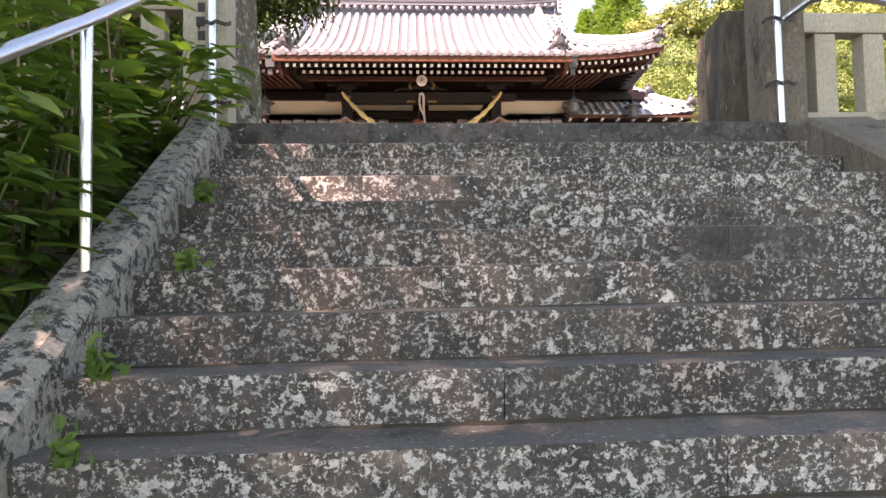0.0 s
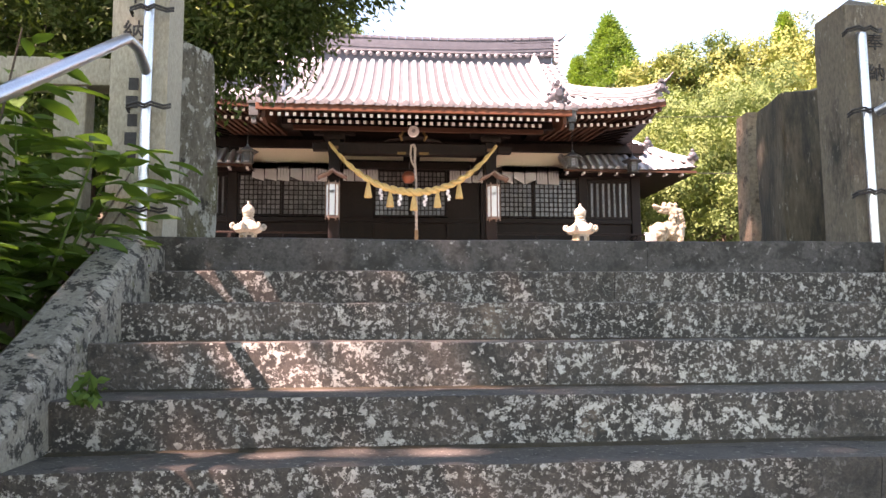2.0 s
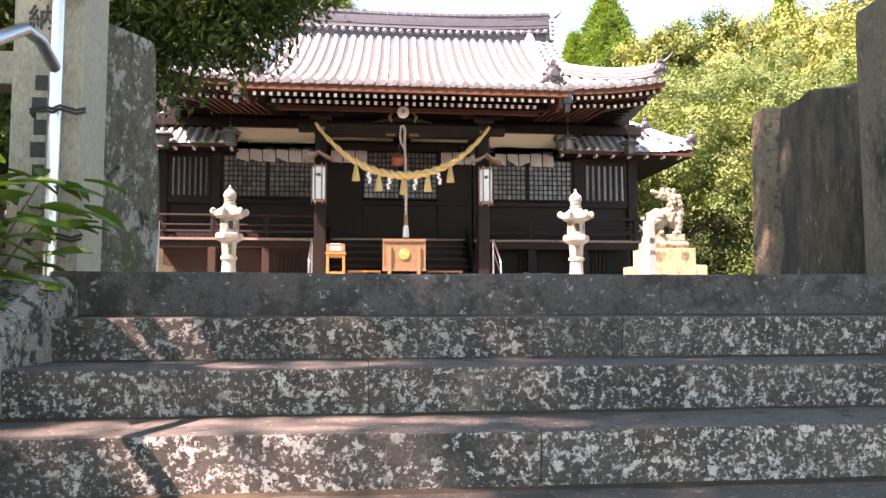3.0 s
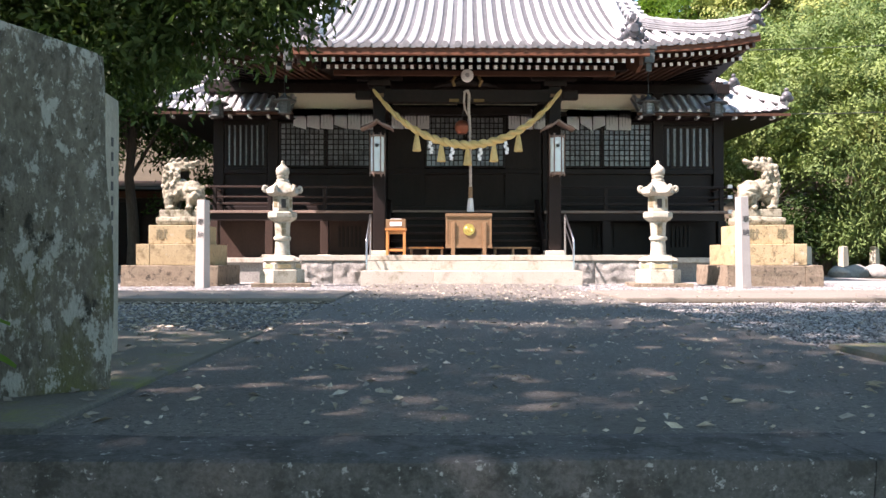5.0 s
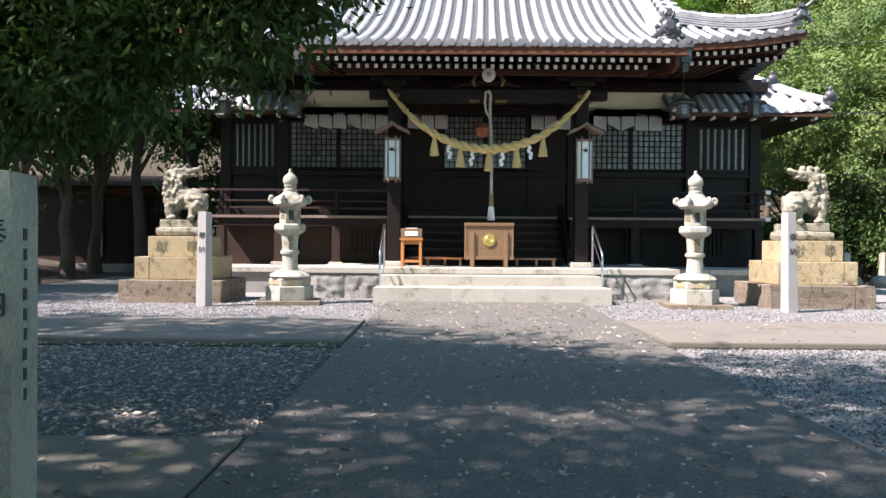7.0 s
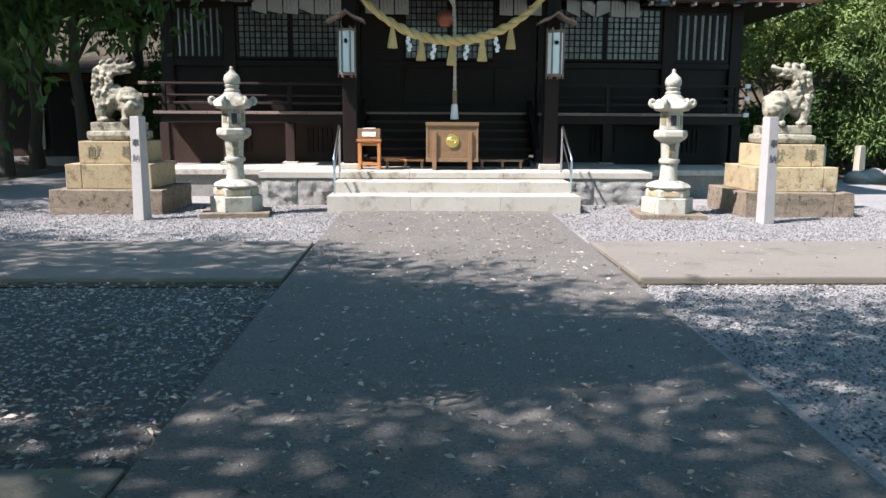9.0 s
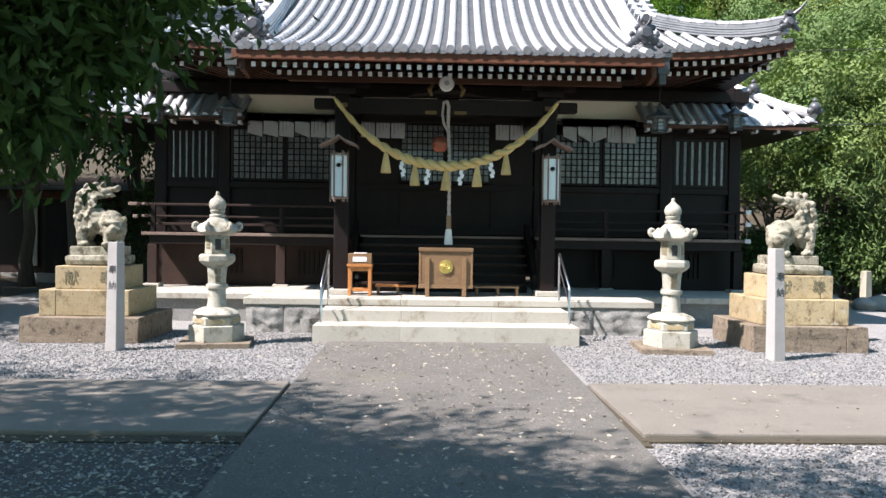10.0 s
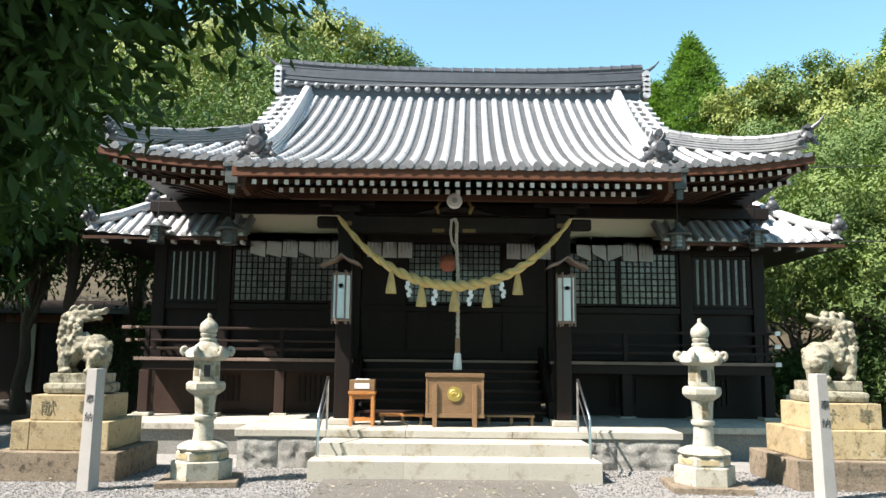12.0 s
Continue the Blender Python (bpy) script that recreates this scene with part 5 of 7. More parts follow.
    for ch, z in (("献", 1.12), ("燈", 1.00)):
        ob = writing(ch, 0.11, Matrix.Translation((0.0, -0.148, z)) @ FRONT, M_INCISED, t, "letter", 0.010)
    t.matrix_basis = at
    return t


lan = stone_lantern(pose(-3.68, 16.40, 0.0, 0, 0, 18), "pale granite pedestal lantern with scrolled cap on gravel", 1)
lan2 = copy_thing(lan, pose(3.60, 16.25, 0.0, 0, 0, -6))
for x, y, a in ((-3.68, 16.40, 8), (3.60, 16.25, -5)):
    bm = bmesh.new()
    box(bm, -0.55, 0.55, -0.5, 0.5, -0.06, 0.028, 0.008)
    ob = solid("ground_slab", bm, M_PEDBASE, "thin brown stone slab under a lantern", "slab", "lantern slabs")
    ob.matrix_basis = pose(x, y, 0, 0, 0, a)


# ---- guardian lions on tiered pedestals ----
def lion(mirror, x, y, z, label):
    bm = bmesh.new()

    def ball(px, py, pz, rx, ry, rz, lean=0):
        bmesh.ops.create_icosphere(bm, subdivisions=3, radius=1, matrix=Matrix.Translation((px, py, pz)) @ Matrix.Rotation(radians(lean), 4, "Y") @ Matrix.Diagonal((rx, ry, rz, 1)))
    ball(-0.10, 0.02, 0.42, 0.30, 0.19, 0.20, 20)      # trunk
    ball(-0.30, 0.02, 0.34, 0.17, 0.19, 0.24, -10)     # haunch
    ball(-0.06, 0.0, 0.50, 0.26, 0.16, 0.14, 25)
    ball(0.14, -0.04, 0.40, 0.20, 0.20, 0.22)          # chest
    ball(0.22, -0.10, 0.31, 0.19, 0.18, 0.22)          # head
    ball(0.25, -0.22, 0.28, 0.12, 0.10, 0.11)          # muzzle
    ball(0.19, -0.22, 0.40, 0.15, 0.07, 0.05)          # brow
    ball(0.35, -0.05, 0.46, 0.05, 0.04, 0.06, 40)      # ear
    ball(0.10, -0.08, 0.47, 0.05, 0.05, 0.06, -30)
    rl = random.Random(5)
    for k in range(26):                                # mane curls
        a, b = rl.uniform(0, 6.28), rl.uniform(-0.6, 1.2)
        ball(0.16 + 0.20 * math.cos(a) * math.cos(b) * 0.9, -0.04 + 0.17 * math.sin(a) * math.cos(b), 0.32 + 0.22 * math.sin(b), 0.055, 0.055, 0.055)
    for px, py in ((0.12, -0.16), (0.30, -0.10)):      # fore legs and paws
        ball(px, py, 0.14, 0.07, 0.07, 0.17)
        ball(px + 0.01, py - 0.06, 0.045, 0.075, 0.10, 0.055)
    for px, py in ((-0.32, -0.12), (-0.33, 0.14)):     # hind legs
        ball(px, py, 0.17, 0.085, 0.075, 0.21, -6)
        ball(px + 0.06, py - 0.04, 0.045, 0.10, 0.08, 0.055)
    for k in range(9):                                 # raised tail with flame tips
        u = k / 8
        ball(-0.36 + 0.06 * u + 0.05 * math.sin(u * 3), 0.04, 0.50 + 0.40 * u, 0.15 - 0.015 * u, 0.12, 0.09)
        if k % 2 == 0:
            ball(-0.44 + 0.05 * u, -0.03, 0.50 + 0.38 * u, 0.06, 0.07, 0.065)
    for k in range(30):                                # curls on back, haunch and tail
        u = rl.random()
        ball(-0.40 + 0.28 * rl.random(), -0.10 + 0.06 * rl.random() - 0.06 * (1 - u), 0.30 + 0.55 * u, 0.05, 0.045, 0.05, rl.uniform(-60, 60))
    for px, pz, rx, rz, lean in ((-0.14, 0.90, 0.24, 0.10, -8), (0.20, 0.99, 0.08, 0.05, -40), (-0.24, 0.93, 0.15, 0.09, -15), (-0.10, 0.95, 0.14, 0.085, -5), (0.04, 0.94, 0.13, 0.07, -12), (0.14, 0.97, 0.10, 0.045, -22), (-0.28, 1.02, 0.05, 0.06, 20), (-0.16, 1.04, 0.06, 0.055, -30), (-0.03, 1.04, 0.06, 0.05, -35), (0.08, 0.88, 0.10, 0.035, 5), (-0.05, 0.87, 0.12, 0.05, 0)):
        ball(px, 0.02, pz, rx, 0.09, rz, lean)
    for v in bm.verts:
        v.co.x *= mirror
        v.co += noise.noise_vector(v.co * 11) * 0.022
    if mirror < 0:
        bmesh.ops.reverse_faces(bm, faces=bm.faces)
    ob = solid("guardian_lion_statue", bm, M_STATUE, label, "statue", "guardian lions", smooth=True)
    rm = ob.modifiers.new("remesh", "REMESH")
    rm.mode, rm.voxel_size, rm.use_smooth_shade = "VOXEL", 0.012, True
    ob.matrix_basis = pose(x, y, z)
    return ob


def pedestal(cx, cy, mirror, label):
    t = thing("statue_pedestal", (cx, cy, 0), label, "pedestal", "statue pedestals")
    bm = bmesh.new()
    tiers = ((0.94, 0.85, -0.06, 0.36, M_PEDBASE, 2), (0.72, 0.66, 0.36, 0.78, M_PEDESTAL, 3), (0.535, 0.50, 0.78, 1.16, M_PEDESTAL, 2))
    bm.free()
    for hw, hd, z0, z1, mat, n in tiers:
        splits = {2: (-1, 0.62, 1), 3: (-1, -0.62, 0.66, 1)}[n]
        for a, b in zip(splits, splits[1:]):
            bm = bmesh.new()
            box(bm, cx + hw * a * 1.0 + 0.003, cx + hw * b - 0.003, cy - hd, cy + hd, z0 + 0.002, z1, 0.014)
            if mat is M_PEDBASE:
                bmesh.ops.subdivide_edges(bm, edges=bm.edges[:], cuts=3, use_grid_fill=True)
                wobble(bm, 0.02, 5)
            part("pedestal_block", bm, mat, t)
    bm = bmesh.new()
    box(bm, cx - 0.46, cx + 0.46, cy - 0.38, cy + 0.38, 1.165, 1.335, 0.08)
    bmesh.ops.subdivide_edges(bm, edges=bm.edges[:], cuts=2, use_grid_fill=True)
    wobble(bm, 0.018, 5)
    part("cushion_stone", bm, M_STATUE, t, "rounded lichen-stained cushion stone", smooth=True)
    bm = bmesh.new()
    box(bm, cx - 0.40, cx + 0.40, cy - 0.28, cy + 0.28, 1.33, 1.48, 0.02)
    wobble(bm, 0.008, 8)
    part("plinth", bm, M_STATUE, t)
    for k, ch in enumerate("奉献"):
        xx = cx + (0.29 - 0.56 * k)
        writing(ch, 0.24, Matrix.Translation((xx, cy - 0.502, 0.96)) @ FRONT, M_INCISED, t, "letter", 0.006)


pedestal(-5.86, 17.25, 1, "three-tiered yellowish stone pedestal on gravel")
lion(1, -5.80, 17.22, 1.47, "weathered pale stone guardian lion with raised tail")
pedestal(5.82, 16.95, -1, "three-tiered yellowish stone pedestal on gravel")
lion(-1, 5.80, 16.92, 1.47, "weathered pale stone guardian lion, mouth open, tail raised")

# ---- white offering posts before the lions ----
for x, y, lean, h in ((-5.03, 15.75, 0.5, 1.58), (4.89, 15.35, -1.0, 1.62)):
    t = thing("votive_post", (x, y, 0), "slim pale grey stone post with black brushed characters", "post", "votive posts")
    bm = bmesh.new()
    box(bm, -0.092, 0.092, -0.11, 0.11, -0.07, h, 0.01)
    for v in bm.verts:
        v.co.x *= 1 - 0.10 * v.co.z
        v.co.y *= 1 - 0.10 * v.co.z
    p = part("shaft", bm, M_VOTIVE, t)
    p.matrix_parent_inverse = Matrix.Identity(4)
    for k, ch in enumerate("奉納"):
        ob = writing(ch, 0.135, Matrix.Translation((0.01, -0.112 + 0.011 * 1.4, h - 0.42 - 0.24 * k)) @ FRONT, M_BLACK, t, "letter", 0.006)
        ob.matrix_parent_inverse = Matrix.Identity(4)
    t.matrix_basis = pose(x, y, 0, 0, lean, -14 if x < 0 else 10)

# ---- offering box ----
bx0, bx1, by, bz = -0.46, 0.56, 18.55, 0.572
ob_box = thing("offering_box", (0.05, 18.8, bz), "brown wooden offering box with a gilt crest", "offering box")
boxpart("front_panel", (bx0 + 0.02, bx1 - 0.02, by + 0.03, by + 0.06, bz + 0.22, bz + 0.86), M_LIGHTWOOD, ob_box, 0.004)
boxpart("side_panel", (bx0, bx0 + 0.04, by + 0.02, by + 0.50, bz + 0.18, bz + 0.90), M_LIGHTWOOD, ob_box, 0.004)
boxpart("side_panel", (bx1 - 0.04, bx1, by + 0.02, by + 0.50, bz + 0.18, bz + 0.90), M_LIGHTWOOD, ob_box, 0.004)
boxpart("back_panel", (bx0 + 0.04, bx1 - 0.04, by + 0.46, by + 0.49, bz + 0.22, bz + 0.86), M_LIGHTWOOD, ob_box)
boxpart("top_rail", (bx0 - 0.01, bx1 + 0.01, by, by + 0.10, bz + 0.86, bz + 0.93), M_LIGHTWOOD, ob_box, 0.008)
boxpart("top_rail", (bx0 - 0.01, bx1 + 0.01, by + 0.42, by + 0.52, bz + 0.86, bz + 0.93), M_LIGHTWOOD, ob_box, 0.008)
boxpart("bottom_rail", (bx0 - 0.01, bx1 + 0.01, by + 0.01, by + 0.06, bz + 0.16, bz + 0.23), M_LIGHTWOOD, ob_box, 0.006)
for x in (bx0 + 0.16, bx1 - 0.16):
    boxpart("leg", (x - 0.04, x + 0.04, by - 0.015, by + 0.05, bz, bz + 0.74), M_LIGHTWOOD, ob_box, 0.006)
    boxpart("leg", (x - 0.04, x + 0.04, by + 0.44, by + 0.5, bz, bz + 0.74), M_LIGHTWOOD, ob_box, 0.006)
for i in range(9):
    x = bx0 + 0.08 + (bx1 - bx0 - 0.16) * i / 8
    boxpart("slat", (x - 0.02, x + 0.02, by + 0.10, by + 0.42, bz + 0.87, bz + 0.90), M_LIGHTWOOD, ob_box)
bm = bmesh.new()
sweep(bm, [(0.05, by + 0.005, bz + 0.57), (0.05, by + 0.03, bz + 0.57)], 0.13, 28)
crest = part("crest", bm, M_GOLD, ob_box, "round gilt swirl crest", smooth=True)
for k in range(3):
    bm = bmesh.new()
    pts = []
    for q in range(8):
        a = 2 * math.pi * k / 3 + q * 0.42
        r = 0.025 + 0.010 * q
        pts.append((0.05 + r * math.cos(a), by - 0.002, bz + 0.57 + r * math.sin(a)))
    sweep(bm, pts, [0.022 - 0.002 * q for q in range(8)], 8)
    part("comma_swirl", bm, M_GOLD, crest, smooth=True)

# slip box on an orange stand, and low benches
st = thing("fortune_stand", (-1.58, 18.7, bz), "orange varnished wooden stand", "stand")
for dx in (-0.19, 0.19):
    for dy in (-0.13, 0.13):
        boxpart("leg", (-1.58 + dx - 0.028, -1.58 + dx + 0.028, 18.7 + dy - 0.025, 18.7 + dy + 0.025, bz, bz + 0.55), M_ORANGEWOOD, st, 0.004)
boxpart("top", (-1.82, -1.34, 18.53, 18.87, bz + 0.55, bz + 0.60), M_ORANGEWOOD, st, 0.006)
boxpart("apron", (-1.76, -1.40, 18.56, 18.58, bz + 0.47, bz + 0.55), M_ORANGEWOOD, st)
for dy in (-0.13, 0.13):
    boxpart("stretcher", (-1.75, -1.41, 18.7 + dy - 0.012, 18.7 + dy + 0.012, bz + 0.09, bz + 0.14), M_ORANGEWOOD, st)
fb = thing("fortune_slip_box", (-1.58, 18.7, bz + 0.602), "small brown wooden box on an orange stand", "box")
boxpart("body", (-1.80, -1.36, 18.56, 18.84, bz + 0.602, bz + 0.80), M_LIGHTWOOD, fb, 0.008)
boxpart("label_plate", (-1.71, -1.45, 18.552, 18.558, bz + 0.65, bz + 0.74), M_PAPER, fb)
boxpart("lid", (-1.70, -1.46, 18.62, 18.76, bz + 0.801, bz + 0.815), M_PAPER, fb)
for a, b in ((-1.30, -0.50), (0.62, 1.50)):
    t = thing("low_bench", ((a + b) / 2, 19.0, bz), "long low brown wooden plank bench", "bench", "low benches")
    boxpart("plank", (a, b, 18.92, 19.16, bz + 0.15, bz + 0.19), M_ORANGEWOOD if a < 0 else M_LIGHTWOOD, t, 0.005)
    for x in (a + 0.03, (a + b) / 2, b - 0.07):
        boxpart("leg", (x, x + 0.05, 18.94, 19.14, bz, bz + 0.15), M_LIGHTWOOD, t, 0.003)

# ---- platform handrails ----
for s, x in ((-1, -2.10), (1, 2.10)):
    t = thing("step_handrail", (x, 17.4, 0.25), "slim grey steel handrail beside the stone steps", "handrail", "step handrails")
    bm = bmesh.new()
    sweep(bm, [(x, 17.0, 0.25), (x, 17.0, 0.84), (x, 17.03, 0.89), (x + s * -0.01, 17.9, 1.43), (x, 17.95, 1.43), (x, 17.98, 1.38), (x, 17.98, 0.572)], 0.021, 10)
    part("rail", bm, M_STEEL, t, smooth=True)
    bm = bmesh.new()
    sweep(bm, [(x, 17.03, 0.62), (x, 17.97, 1.18)], 0.013, 8)
    part("lower_rail", bm, M_STEEL, t, smooth=True)

# ---- sacred straw rope with tassels and paper streamers ----
RY = KY - 0.30
def rope_at(u):
    """u from -1 to 1 across the porch."""
    x = 0.03 + 2.12 * u
    z = 3.06 + 1.24 * (math.cosh(1.55 * abs(u)) - 1) / (math.cosh(1.55) - 1)
    return Vector((x, RY, z))


sr = thing("straw_rope", (0.02, RY, 3.06), "thick twisted golden straw rope hung in a sag", "rope")
for strand in range(2):
    bm = bmesh.new()
    pts, rad = [], []
    for i in range(150):
        u = -1 + 2 * i / 149
        p = rope_at(u)
        thick = 0.03 + 0.045 * (1 - u * u) ** 0.7
        a = i * 0.42 + strand * math.pi
        pts.append(p + Vector((0.3 * math.cos(a), math.cos(a), math.sin(a))) * thick * 0.62)
        rad.append(thick * 0.80)
    sweep(bm, pts, rad, 10)
    part("strand", bm, M_STRAW, sr, smooth=True)
for u in (-0.54, -0.28, 0.0, 0.28, 0.54):
    p = rope_at(u)
    bm = bmesh.new()
    prof = [(0.028, -0.06), (0.042, -0.14), (0.062, -0.24), (0.088, -0.40), (0.094, -0.455), (0.06, -0.46)]
    n = 30
    rings = [[bm.verts.new((p.x + (r + 0.005 * (i % 2)) * math.cos(2 * math.pi * i / n), p.y + (r + 0.005 * (i % 2)) * math.sin(2 * math.pi * i / n), p.z + z - (0.012 * math.sin(i * 2.3) if z < -0.44 else 0))) for i in range(n)] for r, z in prof]
    for a, b in zip(rings, rings[1:]):
        for i in range(n):
            bm.faces.new((a[i], a[(i + 1) % n], b[(i + 1) % n], b[i]))
    bm.faces.new(rings[0])
    bm.faces.new(rings[-1])
    part("straw_tassel", bm, M_STRAW, sr, "hanging straw tassel")
for u, s in ((-0.40, -1), (-0.16, 1), (0.14, 1), (0.40, -1)):
    p = rope_at(u)
    bm = bmesh.new()
    for k in range(4):
        x = p.x + s * 0.032 * (k % 2) + s * -0.016 * k
        z = p.z - 0.10 - 0.068 * k
        box(bm, x - 0.034, x + 0.034, p.y - 0.06 - 0.006 * k, p.y - 0.057 - 0.006 * k, z - 0.085, z, 0, Matrix.Translation((x, 0, z)) @ Matrix.Rotation(radians(14 * s), 4, "Y") @ Matrix.Translation((-x, 0, -z)))
    part("paper_streamer", bm, M_PAPER, sr, "white zigzag paper streamer")

# ---- bell and its rope ----
bell = thing("suzu_bell", (-0.08, KY + 0.1, 3.55), "round reddish copper shrine bell", "bell")
bm = bmesh.new()
lathe(bm, [(0.02, -0.17), (0.10, -0.155), (0.155, -0.08), (0.165, -0.012), (0.172, -0.008), (0.172, 0.008), (0.165, 0.012), (0.15, 0.08), (0.09, 0.145), (0.02, 0.16)], 28, (-0.08, KY + 0.12, 3.53))
part("body", bm, M_BELL, bell, smooth=True)
bm = bmesh.new()
sweep(bm, [(-0.08, KY + 0.12, 3.68), (-0.05, KY + 0.06, 3.9), (0.0, KY, 4.06)], 0.012, 6)
part("hanger", bm, M_WIRE, bell)
br = thing("bell_rope", (0.08, KY - 0.16, 1.6), "braided pale rope with a wooden grip and white end", "rope")
for strand in range(2):
    bm = bmesh.new()
    path = [(-0.03, 4.28), (0.03, 4.31), (0.07, 4.22), (0.06, 3.9), (0.09, 3.4), (0.10, 2.8), (0.10, 2.12)]
    dense = []
    for i in range(120):
        f = i / 119 * (len(path) - 1)
        k = min(int(f), len(path) - 2)
        a, b = path[k], path[k + 1]
        dense.append((a[0] + (b[0] - a[0]) * (f - k), a[1] + (b[1] - a[1]) * (f - k)))
    sweep(bm, [(x + 0.017 * math.cos(i * 0.9 + strand * math.pi), KY - 0.18 + 0.017 * math.sin(i * 0.9 + strand * math.pi), z) for i, (x, z) in enumerate(dense)], 0.021, 8)
    part("strand", bm, M_ROPE, br, smooth=True)
bm = bmesh.new()
sweep(bm, [(-0.03, KY - 0.18, 4.28), (-0.05, KY - 0.18, 4.05), (-0.02, KY - 0.18, 3.88), (0.05, KY - 0.18, 3.75)], 0.024, 8)
part("loop", bm, M_ROPE, br, smooth=True)
boxpart("wooden_grip", (0.055, 0.145, KY - 0.225, KY - 0.135, 1.86, 2.12), M_LIGHTWOOD, br, 0.01)
bm = bmesh.new()
lathe(bm, [(0.075, 0), (0.082, 0.02), (0.06, 0.26), (0.05, 0.30)], 18, (0.10, KY - 0.18, 1.56))
part("cloth_end", bm, M_WHITE, br, "white cloth rope end", smooth=True)


# ---- framed paper lanterns on the porch posts ----
def post_lantern(x):
    y = KY - 0.30
    t = thing("post_lantern", (x, y, 2.4), "wooden hexagonal wall lantern with white panes under a small roof", "lantern", "porch post lanterns")
    z0, z1 = 2.42, 3.24
    for k in range(6):
        a = math.pi / 3 * k
        px, py = x + 0.165 * math.cos(a), y + 0.15 * math.sin(a)
        boxpart("upright", (px - 0.014, px + 0.014, py - 0.014, py + 0.014, z0 - 0.07, z1 + 0.07), M_GREYWOOD, t, 0.003)
        b = a + math.pi / 6
        bm = bmesh.new()
        box(bm, -0.062, 0.062, -0.003, 0.003, z0 + 0.03, z1 - 0.02)
        ob = part("pane", bm, M_MILK, t)
        ob.matrix_parent_inverse = HOME[t.name]
        ob.matrix_basis = pose(x + 0.13 * math.cos(b), y + 0.125 * math.sin(b), 0, 0, 0, math.degrees(b) + 90)
    for z in (z0, z1):
        bm = bmesh.new()
        lathe(bm, [(0.165, z - 0.015), (0.175, z - 0.01), (0.175, z + 0.02), (0.165, z + 0.025)], 6, (x, y, 0))
        part("ring_frame", bm, M_GREYWOOD, t)
    bm = bmesh.new()
    sweep(bm, [(x, y - 0.128, 3.03), (x, y - 0.12, 3.03)], 0.045, 14)
    part("crest_mark", bm, M_GREYINK, t)
    boxpart("letter_bar", (x - 0.012, x + 0.012, y - 0.118, y - 0.113, 2.62, 2.9), M_GREYINK, t)
    bm = bmesh.new()
    prof = [(-0.36, 3.36), (-0.30, 3.40), (-0.12, 3.47), (0.0, 3.56), (0.12, 3.47), (0.30, 3.40), (0.36, 3.36)]
    lo = [[bm.verts.new((x + px, yy, pz)) for px, pz in prof] for yy in (y - 0.26, y + 0.15)]
    hi = [[bm.verts.new((x + px, yy, pz + 0.045)) for px, pz in prof] for yy in (y - 0.26, y + 0.15)]
    for i in range(6):
        bm.faces.new((lo[0][i], lo[0][i + 1], lo[1][i + 1], lo[1][i]))
        bm.faces.new((hi[0][i], hi[0][i + 1], hi[1][i + 1], hi[1][i]))
        bm.faces.new((lo[0][i], lo[0][i + 1], hi[0][i + 1], hi[0][i]))
        bm.faces.new((lo[1][i], lo[1][i + 1], hi[1][i + 1], hi[1][i]))
    for i in (0, 6):
        bm.faces.new((lo[0][i], lo[1][i], hi[1][i], hi[0][i]))
    part("roof", bm, M_GREYWOOD, t, "small curved grey wooden roof")
    boxpart("bracket", (x - 0.03, x + 0.03, y, KY - 0.14, 3.28, 3.34), M_WOOD, t)


post_lantern(KL - 0.03)
post_lantern(KR + 0.02)


# ---- hanging bronze lanterns ----
def hanging_lantern(x, y, z, s):
    t = thing("hanging_lantern", (x, y, z), "hexagonal verdigris bronze lantern hanging on a chain", "lantern", "hanging bronze lanterns")
    bm = bmesh.new()
    lathe(bm, [(0.17 * s, z), (0.18 * s, z + 0.02), (0.15 * s, z + 0.05), (0.15 * s, z + 0.06)], 6, (x, y, 0))
    part("base", bm, M_BRONZE, t)
    bm = bmesh.new()
    lathe(bm, [(0.135 * s, z + 0.06), (0.135 * s, z + 0.32 * s)], 6, (x, y, 0))
    part("body", bm, M_PANE, t, "pale glazed lantern body")
    for k in range(6):
        a = math.pi / 3 * k
        px, py = x + 0.142 * s * math.cos(a), y + 0.142 * s * math.sin(a)
        boxpart("upright", (px - 0.012, px + 0.012, py - 0.012, py + 0.012, z + 0.05, z + 0.33 * s), M_BRONZE, t)
    for q in range(3):
        bm = bmesh.new()
        zz = z + 0.12 + 0.07 * q
        lathe(bm, [(0.142 * s, zz), (0.15 * s, zz + 0.006), (0.142 * s, zz + 0.014)], 6, (x, y, 0))
        part("band", bm, M_BRONZE, t)
    bm = bmesh.new()
    zt = z + 0.32 * s
    lathe(bm, [(0.15 * s, zt), (0.30 * s, zt - 0.01), (0.31 * s, zt + 0.015), (0.20 * s, zt + 0.06), (0.09 * s, zt + 0.12), (0.04, zt + 0.15), (0.035, zt + 0.18), (0.012, zt + 0.20)], 6, (x, y, 0))
    part("roof", bm, M_BRONZE, t)
    bm = bmesh.new()
    sweep(bm, [(x, y, zt + 0.18), (x, y, zt + 0.95)], 0.008, 6)
    part("chain", bm, M_WIRE, t)


hanging_lantern(-4.14, 19.0, 3.80, 0.9)
hanging_lantern(4.21, 19.0, 3.80, 0.9)
hanging_lantern(-6.28, 21.2, 4.12, 1.05)
hanging_lantern(6.62, 21.2, 4.18, 1.05)

